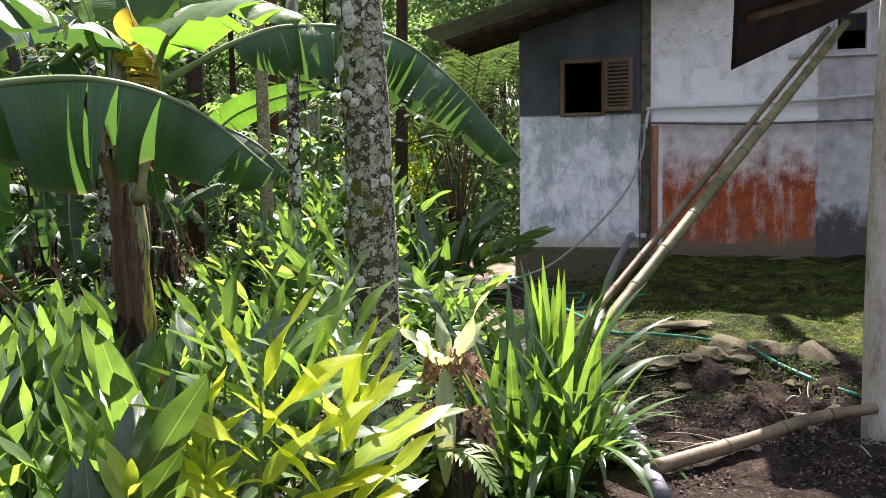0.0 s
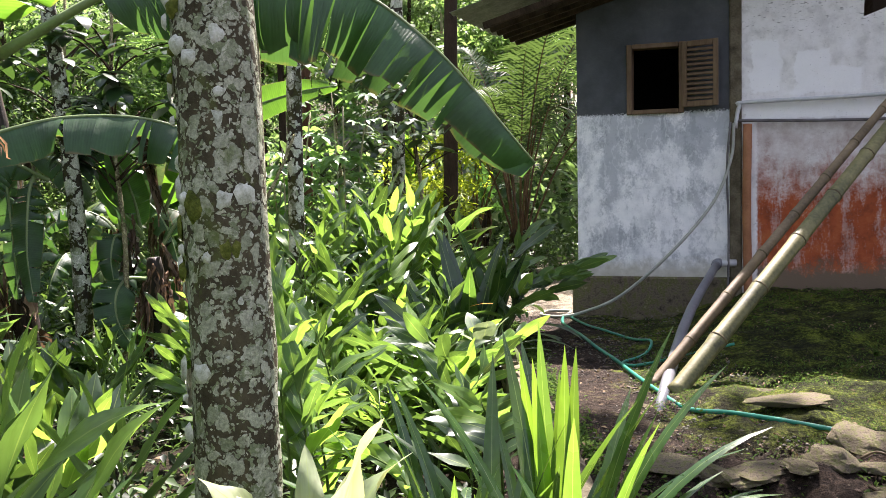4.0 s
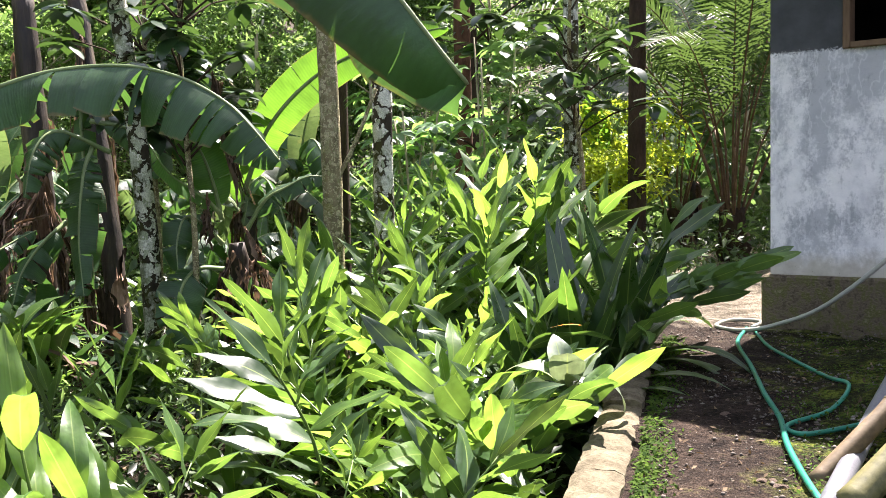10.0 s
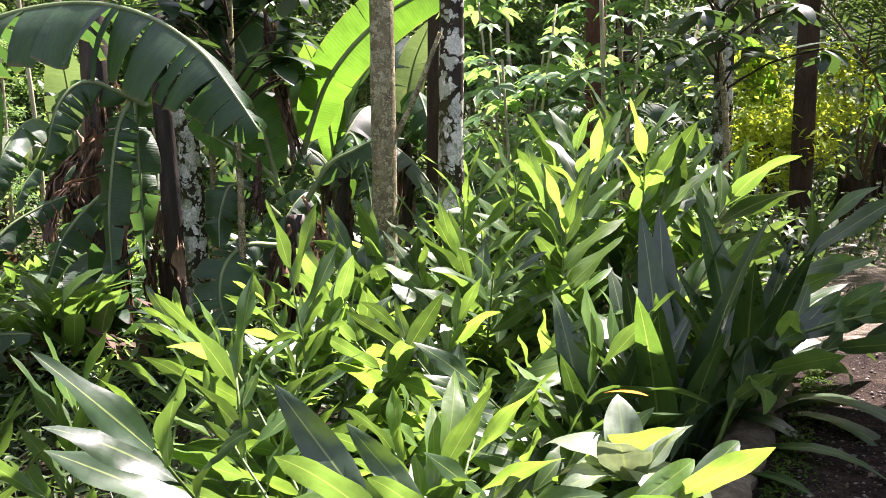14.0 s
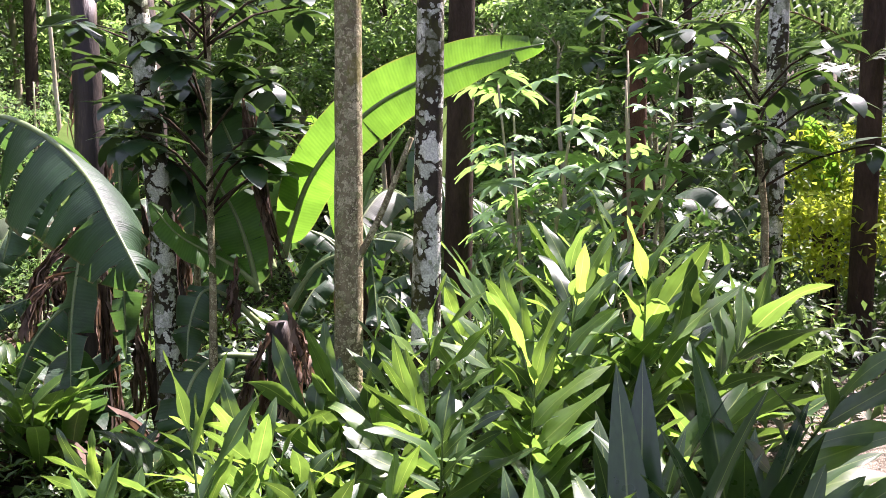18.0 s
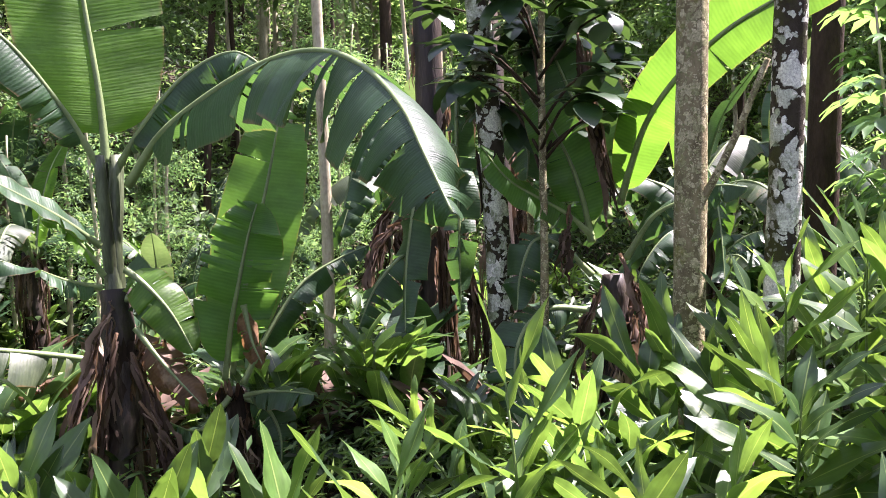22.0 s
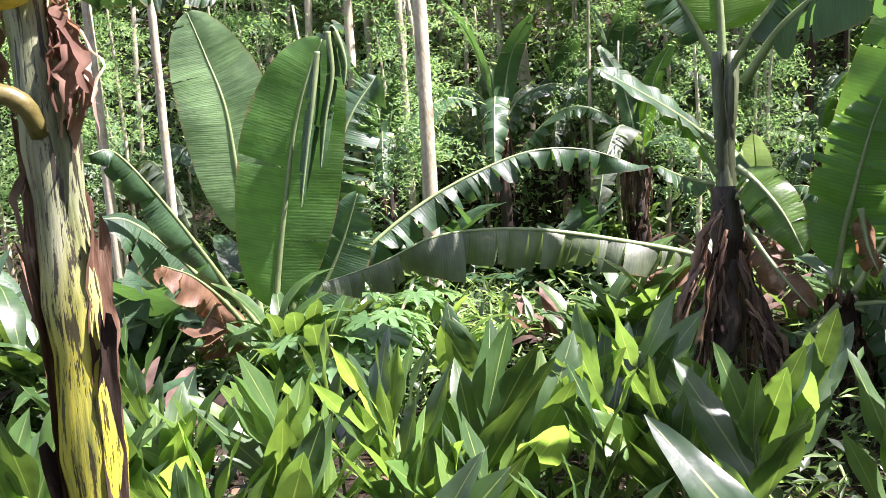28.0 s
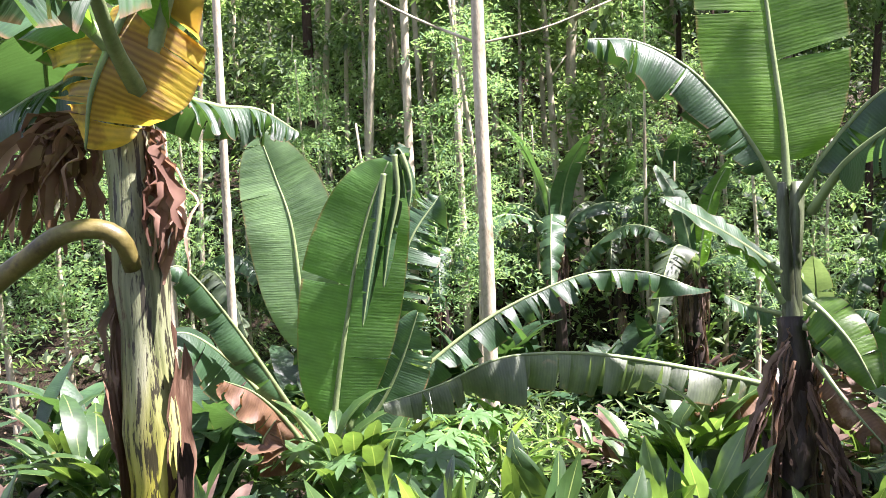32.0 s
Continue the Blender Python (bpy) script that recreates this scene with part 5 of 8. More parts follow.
def pseudostem(parent, ctrl, r0, r1, mat, seed, rags=6, sheath=True):
    pts = spline(ctrl, 18)
    rr = [r0 + (r1 - r0) * i / 17 + 0.010 * math.sin(i * 2.1 + seed) for i in range(18)]
    v, f = tube(pts, rr, 14, 0.10, seed)
    part("pseudostem", mesh_of("pseudostem", v, f, mat), parent)
    r = random.Random(seed)
    span = pts[-1] - pts[0]
    for k in range(min(7, rags) if sheath else 0):
        z0 = pts[0].z + span.z * r.uniform(0.08, 0.62)
        ang = r.uniform(0, 360)
        rm = r0 + (r1 - r0) * (z0 - pts[0].z) / span.z
        shell(parent, pts[0].x - span.x / span.z * pts[0].z, pts[0].y - span.y / span.z * pts[0].z, rm + 0.004, ang, ang + r.uniform(70, 150), z0, min(pts[-1].z, z0 + r.uniform(0.3, 0.7)), MAT[("sheath_dark", "sheath_brown", "sheath_dark", "sheath_pale")[k % 4]], seed * 3.1 + k, "dry peeling sheath", span.x / span.z, span.y / span.z)
    for k in range(rags if sheath else 0):
        i = r.randint(4, 15)
        a = r.uniform(0, 6.28)
        out = Vector((math.cos(a), math.sin(a), 0))
        p = pts[i] + out * rr[i] * 0.95
        ln = r.uniform(0.35, 0.9)
        end = p + out * r.uniform(0.01, 0.08) + Vector((0, 0, -ln))
        c = [p + Vector((0, 0, 0.12)), p + out * 0.03, p.lerp(end, 0.6) + out * r.uniform(0.0, 0.05), end]
        vv, ff, uu, _ = ragged(c, r.uniform(0.02, 0.05), seed * 31 + k, 4, 8)
        part("sheath", mesh_of("sheath", vv, ff, MAT["sheath"], True, uu), parent, "dry peeling sheath")


def banana_plant(base, top, r0, r1, leaves, seed, mat="pseudostem", rags=8, label="banana plant with torn green leaves and a ragged brown stem"):
    base = Vector(base)
    ob = empty("banana_plant", Matrix.Translation(base), label, "banana plant")
    mid = base.lerp(Vector(top), 0.5) + Vector((0.02, 0.03, 0))
    pseudostem(ob, [Vector((0, 0, -0.1)), mid - base, Vector(top) - base], r0, r1, MAT[mat], seed, rags)
    for k, (ctrl, hw, nrm, fold, tears, kind, *rest) in enumerate(leaves):
        banana_leaf(ob, ctrl, hw, nrm, fold, tears, kind, seed * 50 + k, base, 64, rest[0] if rest else 0.12)
    return ob


def generic_banana(seed, height, count, hw, reach):
    """A banana plant at the origin with arching leaves all round."""
    r = random.Random(seed)
    ob = empty("banana_plant", None, "banana plant with arching torn leaves among undergrowth", "banana plant", "bananas in the garden")
    pseudostem(ob, [(0, 0, -0.3), (r.uniform(-.05, .05), 0.03, height * 0.5), (r.uniform(-.12, .12), r.uniform(-.1, .1), height)], 0.10, 0.06, MAT["pseudostem"], seed, 5)
    top = Vector((0, 0, height))
    for k in range(count):
        a = k * 2.4 + r.uniform(-0.4, 0.4)
        d = Vector((math.cos(a), math.sin(a), 0))
        up = r.uniform(0.35, 1.0) if k > 1 else 1.5
        ln = reach * r.uniform(0.75, 1.1)
        c = [top - Vector((0, 0, 0.15)), top + d * ln * 0.18 + Vector((0, 0, ln * 0.28 * up)), top + d * ln * 0.5 + Vector((0, 0, ln * 0.42 * up)),
             top + d * ln * 0.82 + Vector((0, 0, ln * (0.42 * up - 0.22))), top + d * ln * 1.0 + Vector((0, 0, ln * (0.36 * up - 0.5)))]
        if k < 2:
            c = [top - Vector((0, 0, 0.15)), top + d * 0.08 * ln + Vector((0, 0, 0.3 * ln)), top + d * 0.2 * ln + Vector((0, 0, 0.65 * ln)), top + d * 0.42 * ln + Vector((0, 0, 0.95 * ln))]
        banana_leaf(ob, c, hw * r.uniform(0.8, 1.1), (0, 0, 1) if k > 1 else tuple(-d), r.uniform(-60, -25) if k > 1 else 8, r.randint(14, 24) if k > 1 else 3,
                    ("banana_young" if k == 0 and seed % 2 else "banana") if r.random() < 0.8 else "banana_old", seed * 77 + k, n=36)
    for k in range(5):
        a = r.uniform(0, 6.28)
        d = Vector((math.cos(a), math.sin(a), 0))
        q = r.uniform(0.5, 1.3)
        c = [top, top + d * 0.12 * q - Vector((0, 0, 0.12)), top + d * 0.16 * q - Vector((0, 0, 0.5 * q)), top + d * 0.12 * q - Vector((0, 0, 0.9 * q))]
        banana_leaf(ob, c, 0.055, tuple(d), -30, 6, "banana_dry", seed * 91 + k, n=16)
    return ob


# ---- lance-leaved shoots ----
def lance_mesh(name, length, hw, droop, fold, mat, rows=9, wave=0.0, seed=0, tip=1.0):
    """One leaf along +y from the origin, face up, with a channel along its middle and pointed ends."""
    verts, faces, uvs = [], [], []
    ang, y, z = 0.0, 0.0, 0.0
    for i in range(rows + 1):
        f = i / rows
        w = hw * (math.sin(math.pi * (0.04 + 0.96 * f ** 0.85)) ** 0.75) if 0 < f < 1 else hw * (0.10 if f == 0 else 0.01)
        for c in (-1, -0.5, 0, 0.5, 1):
            q = abs(c)
            verts.append((c * w, y, z + q * w * math.sin(radians(fold)) - q * q * w * 0.18 + wave * w * q * math.sin(f * 9 + c * 2 + seed)))
            uvs.append((0.5 + c / 2, f))
        ang = -droop * f ** 1.3
        y += length / rows * math.cos(radians(ang))
        z += length / rows * math.sin(radians(ang))
    for i in range(rows):
        for c in range(4):
            faces.append((i * 5 + c, i * 5 + c + 1, (i + 1) * 5 + c + 1, (i + 1) * 5 + c))
    return mesh_of(name, verts, faces, mat, True, uvs)


def leaf_pose(p, d, nrm, scale=1.0):
    """The pose of a leaf mesh at p along d with its face towards nrm."""
    d = d.normalized()
    x = d.cross(nrm).normalized()
    z = x.cross(d)
    return Matrix.Translation(p) @ Matrix((x, d, z)).transposed().to_4x4() @ Matrix.Diagonal((scale, scale, scale, 1))


GINGER = {k: [lance_mesh("leaf", 0.45, 0.054, dr, fo, MAT[k], 10, 0.34, i) for i, (dr, fo) in enumerate(((8, 18), (22, 14), (38, 12), (4, 22), (58, 16)))]
          for k in ("ginger", "ginger_bright", "ginger_dark", "ginger_yellow", "pale")}


def ginger_shoot(seed, height, lean, kind, nleaf=13, size=1.0, start=0.28, spread=(40, 62), broad=1.0):
    """One leafy shoot at the origin that leans along +y: a curved stem with two ranks of leaves."""
    r = random.Random(seed)
    ob = empty("ginger_plant", None, "tall ginger shoot with two ranks of long glossy leaves", "ginger plant", "ginger shoots beside the path")
    top = Vector((0, height * math.sin(radians(lean)), height * math.cos(radians(lean))))
    ctrl = [Vector((0, 0, -0.08)), Vector((0, top.y * 0.22, top.z * 0.5)), Vector((0, top.y, top.z))]
    part("stem", tube_mesh("stem", ctrl, 0.011, 0.004, MAT["stem"], 10, 6), ob)
    pts = spline(ctrl, 40)
    plane = r.uniform(-0.5, 0.5)
    across = Vector((math.cos(plane), math.sin(plane), 0))
    for k in range(nleaf):
        f = start + (1 - start) * k / (nleaf - 1)
        i = min(38, int(f * 39))
        p, t = pts[i], (pts[i + 1] - pts[i]).normalized()
        s = across * (1 if k % 2 else -1)
        s = (s - t * s.dot(t)).normalized()
        open_ = r.uniform(*spread) * (1 - 0.75 * max(0, f - 0.7) / 0.3)
        d = t * math.cos(radians(open_)) + s * math.sin(radians(open_)) + Vector((r.uniform(-.15, .15), r.uniform(-.15, .15), 0))
        nrm = t * math.sin(radians(open_)) - s * math.cos(radians(open_)) + Vector((0, 0, 0.25))
        sc = size * r.uniform(0.75, 1.1) * (0.75 + 0.35 * math.sin(math.pi * min(1, f * 0.95)))
        kk = kind
        x = r.random()
        if kind == "ginger" and x < 0.24:
            kk = "ginger_bright"
        part("leaf", r.choice(GINGER[kk] if spread[0] > 30 else GINGER[kk][:4:3]), ob, "", leaf_pose(p, d, nrm, sc) @ Matrix.Diagonal((broad, 1, 1, 1)))
    return ob


def scatter(variants, places):
    """Copies of the variants at (x, y, turn, scale); the first ones are the variants themselves."""
    used = set()
    for i, (x, y, turn, sc) in enumerate(places):
        v = variants[i % len(variants)]
        m = pose(x, y, gz(x, y), 0, 0, turn) @ Matrix.Diagonal((sc, sc, sc, 1))
        if id(v) not in used:
            used.add(id(v))
            first = (v, m)
            v["spot"] = i
            SPOTS.append(first)
        else:
            c = copy_thing(v, m)
            c.scale = (sc, sc, sc)


SPOTS = []


def settle():
    """Moves the variants to their own first spots once all copies are made."""
    for ob, m in SPOTS:
        ob.matrix_basis = m
        del ob["spot"]
    SPOTS.clear()


# ---- other leaf kinds ----
def leaf_cloud(name, pts, size, mat, seed, aspect=0.42, droop=0.35, up=0.6):
    """Many small folded leaves at pts (n, 3) with sizes; each leaf is two quads."""
    r = np.random.default_rng(seed)
    n = len(pts)
    a = r.uniform(0, 2 * np.pi, n)
    tilt = r.normal(-droop, 0.45, n)
    d = np.stack([np.cos(a) * np.cos(tilt), np.sin(a) * np.cos(tilt), np.sin(tilt)], -1)
    nz = np.stack([r.normal(0, 1 - up, n), r.normal(0, 1 - up, n), np.ones(n)], -1)
    x = np.cross(d, nz)
    x /= np.linalg.norm(x, axis=1, keepdims=True)
    z = np.cross(x, d)
    s = (size * r.uniform(0.55, 1.25, n))[:, None]
    p = pts
    w = aspect * s * 0.5
    verts = np.stack([p, p + d * s * 0.45 + x * w + z * s * 0.05, p + d * s - z * s * 0.10, p + d * s * 0.45 - x * w + z * s * 0.05, p + d * s * 0.5 - z * s * 0.03], 1)
    return quads_mesh(name, verts, 5, [(0, 1, 2, 4), (0, 4, 2, 3)], mat)


def crown_points(seed, n, radius, centre, clumps, squash=0.7):
    """Points in leafy clumps about a crown's boughs, with gaps between."""
    r = np.random.default_rng(seed)
    cc = r.normal(0, 1, (clumps, 3))
    cc /= np.linalg.norm(cc, axis=1, keepdims=True)
    cc *= (r.uniform(0.35, 1.0, clumps) ** 0.5)[:, None] * radius
    cc[:, 2] *= squash
    k = r.integers(0, clumps, n)
    p = cc[k] + r.normal(0, 0.20 * radius, (n, 3)) * np.array([1, 1, 0.6])
    return p + np.array(centre)


def tree(seed, height, r0, crown_r, leaf, mat, trunk_mat, n=2400, base_crown=0.5, name="tree", label="slender garden tree with a loose green crown", group=""):
    r = random.Random(seed)
    ob = empty(name, None, label, "tree", group)
    lean = Vector((r.uniform(-.05, .05), r.uniform(-.05, .05), 0)) * height
    ctrl = [Vector((0, 0, -0.3)), Vector((r.uniform(-.03, .03) * height, 0, height * 0.4)), lean * 0.6 + Vector((0, 0, height * 0.75)), lean + Vector((0, 0, height))]
    part("trunk", tube_mesh("trunk", ctrl, r0, r0 * 0.35, trunk_mat, 18, 9, 0.12, seed), ob)
    pts = spline(ctrl, 30)
    cen, bv, bf = [], [], []
    for k in range(7):
        i = r.randint(int(29 * base_crown), 28)
        a = k * 2.4
        q = pts[i] + Vector((math.cos(a), math.sin(a), r.uniform(0.3, 0.9))) * crown_r * r.uniform(0.5, 0.9)
        tv, tf = tube(spline([pts[i], pts[i].lerp(q, 0.5) + Vector((0, 0, 0.1)), q], 6), [r0 * (0.3 - 0.04 * w) for w in range(6)], 5)
        bf += [tuple(w + len(bv) for w in fc) for fc in tf]
        bv += tv
        cen.append(q)
    tagged(part("branchwork", mesh_of("branchwork", bv, bf, trunk_mat), ob), kind="stuff")
    cloud = []
    for k, q in enumerate(cen + [pts[-1]]):
        cloud.append(crown_points(seed * 13 + k, n // 8, crown_r * 0.55, q, 7))
    part("crown", leaf_cloud("crown", np.concatenate(cloud), leaf, mat, seed), ob)
    return ob


def trunk_tree(x, y, r, top, mat, label, lean=(0, 0), seed=1, name="tree", limbs=()):
    """A bare trunk in view, its crown far above."""
    base = Vector((x, y, gz(x, y)))
    ob = empty(name, Matrix.Translation(base), label, "tree")
    h = top - base.z
    ctrl = [Vector((-lean[0] * 0.2, -lean[1] * 0.2, -0.3)), Vector((0.01, 0.01, h * 0.3)), Vector((lean[0] * 0.5, lean[1] * 0.5, h * 0.65)), Vector((lean[0], lean[1], h))]
    part("trunk", tube_mesh("trunk", ctrl, r, r, mat, 40, 16, 0.07, seed, lambda f: r * (1.12 - 0.3 * f + 0.35 * max(0, 0.12 - f) / 0.12)), ob)
    fl = []
    for i in range(19):
        a = 2 * math.pi * i / 18
        lobe = 1.0 + 0.35 * max(0.0, math.cos(a * (3 + seed % 3) + seed))
        fl.append([(math.cos(a), math.sin(a), lobe)])
    fv, ff = [], []
    for q, (zz, k) in enumerate(((-0.15, 1.95), (0.03, 1.6), (0.14, 1.28), (0.32, 1.06))):
        for (c, n_, lobe), in fl:
            w = r * (k if lobe <= 1 else 1 + (k - 1) * lobe)
            fv.append(Vector((c * w, n_ * w, zz)))
    for q in range(3):
        for i in range(18):
            ff.append((q * 19 + i, q * 19 + i + 1, (q + 1) * 19 + i + 1, (q + 1) * 19 + i))
    part("root_flare", mesh_of("root_flare", fv, ff, mat), ob)
    if x < -9:
        cp = crown_points(seed * 3 + 5, 300, 0.9 + r * 3, (lean[0], lean[1], h + 0.35), 9)
        part("crown", leaf_cloud("crown", cp, 0.17, MAT["wood_far"], seed), ob)
    for i, (z, dx, dy, dz, rr) in enumerate(limbs):
        f = (z - base.z) / h
        p = spline(ctrl, 30)[min(29, int(f * 29))]
        q = p + Vector((dx, dy, dz))
        part("limb", tube_mesh("limb", [p, p.lerp(q, 0.5) + Vector((0, 0, -0.05)), q], rr, rr * 0.6, mat, 8, 8, 0.1, seed + i), ob)
    return ob


def frond(parent, ctrl, n, leaflet, width, mat, rib_mat, seed, vee=35, droop=0.4, name="frond"):
    """A palm or fern leaf: a rib with paired leaflets."""
    pts = spline(ctrl, 24)
    r = np.random.default_rng(seed)
    quads = []
    for k in range(n):
        f = 0.16 + 0.84 * (k + 0.5) / n
        i = min(22, int(f * 23))
        u = f * 23 - i
        p = pts[i].lerp(pts[i + 1], min(1, u))
        t = (pts[i + 1] - pts[i]).normalized()
        s = t.cross(Vector((0, 0, 1)))
        s = s.normalized() if s.length > 0.02 else Vector((1, 0, 0))
        nn = s.cross(t)
        ln = leaflet * (math.sin(math.pi * (0.12 + 0.86 * f)) ** 0.7) * r.uniform(0.85, 1.1)
        for sg in (-1, 1):
            d = (s * sg * math.cos(radians(vee)) + t * 0.55 + nn * math.sin(radians(vee)) * 0.6 + Vector(r.normal(0, 0.07, 3))).normalized()
            w = t * width
            a, b = p - w * 0.5, p + w * 0.5
            m1 = p + d * ln * 0.5
            e = p + d * ln * 0.98 - Vector((0, 0, droop * ln))
            quads.append([a, b, m1 + w * 0.55, m1 - w * 0.55, e, e + w * 0.08])
    v = np.array([[tuple(q) for q in quad] for quad in quads])
    fr = part(name, quads_mesh(name, v, 6, [(0, 1, 2, 3), (3, 2, 5, 4)], mat, True), parent)
    part("rib", tube_mesh("rib", ctrl, 0.016, 0.004, rib_mat, 14, 5), fr)
    return fr


def palmate_mesh(name, size, lobes, mat):
    """A cassava leaf: narrow lobes that spread from one point and hang a little."""
    verts, faces = [], []
    for k in range(lobes):
        a = radians(-125 + 250 * k / (lobes - 1))
        d = Vector((math.sin(a), math.cos(a), 0))
        s = Vector((d.y, -d.x, 0))
        ln = size * (1 - 0.28 * abs(k - (lobes - 1) / 2) / ((lobes - 1) / 2))
        b = len(verts)
        for f, w, z in ((0, 0.014, 0), (0.35, 0.12, 0.02), (0.68, 0.145, -0.01), (1.0, 0.006, -0.16)):
            for c in (-1, 0, 1):
                verts.append(d * ln * f + s * c * w * size + Vector((0, 0, size * (z + 0.03 * abs(c) * (f > 0)))))
        for i in range(3):
            for c in range(2):
                faces.append((b + i * 3 + c, b + i * 3 + c + 1, b + i * 3 + c + 4, b + i * 3 + c + 3))
    return mesh_of(name, verts, faces, mat)


# ---- near trees ----
T0 = trunk_tree(-0.42, 5.29, 0.128, 6.5, MAT["trunk_lichen"], "thick grey trunk covered in pale lichen patches", (-0.28, 0.05), 2)


def crust(parent, x, y, z, a, r, size, mat, seed, name):
    """A thin irregular crust grown on round bark."""
    verts, faces = [Vector((0, 0, 0.010))], []
    m = 13
    for ring, q in enumerate((0.6, 1.0)):
        for i in range(m):
            b = 2 * math.pi * i / m
            d = size * q * (1 + 0.55 * noise.noise(Vector((math.cos(b) * 1.6, math.sin(b) * 1.6, seed))))
            verts.append(Vector((d * math.cos(b), d * 1.15 * math.sin(b), 0.008 if ring == 0 else -0.004)))
    for i in range(m):
        j = (i + 1) % m
        faces += [(0, 1 + i, 1 + j), (1 + i, 1 + m + i, 1 + m + j, 1 + j)]
    out = []
    for v in verts:
        th = a + v.x / r
        out.append(Vector((x + (r + v.z) * math.cos(th), y + (r + v.z) * math.sin(th), z + v.y)))
    return part(name, mesh_of(name, out, faces, MAT[mat]), parent)


for i in range(150):
    r_ = random.Random(900 + i)
    z = r_.uniform(0.1, 3.3)
    f = (z + 0.2) / 6.7
    g = max(0.0, (f - 0.3) / 0.35)
    cxm, cym = 0.01 * (1 - g) - 0.14 * g, 0.01 * (1 - g) + 0.025 * g
    lich = r_.random() < 0.8
    crust(T0, cxm, cym, z, r_.uniform(-3.4, 0.9), 0.128 * (1.12 - 0.3 * f), r_.uniform(0.012, 0.045) if lich else r_.uniform(0.015, 0.05), "lichen" if lich else "moss", i * 1.7, "lichen_patch" if lich else "moss_patch")
trunk_tree(-2.13, 11.57, 0.076, 6.0, MAT["trunk_olive"], "slim olive-grey trunk with small side limb", (-0.10, 0.16), 3, limbs=[(1.80, 0.34, 0.12, 0.75, 0.022)])
trunk_tree(-1.84, 11.90, 0.078, 6.5, MAT["trunk_white"], "slim trunk with white lichen patches and dark moss", (0.03, 0.12), 4)
trunk_tree(-3.01, 17.19, 0.115, 7.0, MAT["trunk_red"], "straight reddish-brown rough trunk without branches", (0.05, 0.0), 5)
trunk_tree(-1.53, 17.16, 0.10, 7.0, MAT["trunk_white"], "slim pale mottled trunk", (0.05, 0.0), 6)
trunk_tree(-4.19, 11.94, 0.085, 6.5, MAT["trunk_white"], "dark mossy trunk with white lichen patches", (-0.38, -0.25), 7)
trunk_tree(-3.88, 15.16, 0.13, 6.5, MAT["trunk_dark"], "dark straight trunk without low branches", (0.1, 0.0), 8)
trunk_tree(-0.75, 17.5, 0.11, 7.0, MAT["trunk_dark"], "dark straight trunk without low branches", (0.1, 0.0), 10)
trunk_tree(-7.40, 7.75, 0.060, 6.0, MAT["trunk_pale"], "thin pale bare pole tree", (-0.35, 0.05), 11, limbs=[(3.3, -0.3, -1.3, 0.75, 0.014), (3.4, -0.2, 1.2, 0.35, 0.012)])
trunk_tree(-8.31, 12.78, 0.060, 6.0, MAT["trunk_pale"], "thin pale bare pole tree", (-0.1, 0.0), 12)
# added tree, crown out of view: it casts dappled shade on the yard
shade = tree(850, 14.5, 0.20, 2.3, 0.26, MAT["wood_far"], MAT["trunk_dark"], 3000, 0.72, label="unseen leaning tree added behind the house to shade the yard")
shade.matrix_basis = pose(3.7, 19.9, gz(3.7, 19.9), 29, 0, 0)
trunk_tree(-8.0, 4.75, 0.045, 6.0, MAT["trunk_pale"], "thin pale bare pole tree", (-0.1, 0.0), 15)
trunk_tree(-7.9, 5.35, 0.04, 6.0, MAT["trunk_pale"], "thin pale bare pole tree", (0.1, 0.1), 16)
trunk_tree(-10.2, 15.6, 0.05, 6.0, MAT["trunk_pale"], "thin pale bare pole tree", (-0.1, 0.0), 13)

for i in range(34):
    x, y = rnd.uniform(-21, -10.2), rnd.uniform(-3, 17)
    trunk_tree(x, y, rnd.uniform(0.022, 0.06), gz(x, y) + rnd.uniform(5, 8), MAT[("trunk_pale", "trunk_pale", "trunk_dark")[i % 3]], "thin bare trunk on the wooded slope", (rnd.uniform(-.5, .5), rnd.uniform(-.5, .5)), 20 + i)

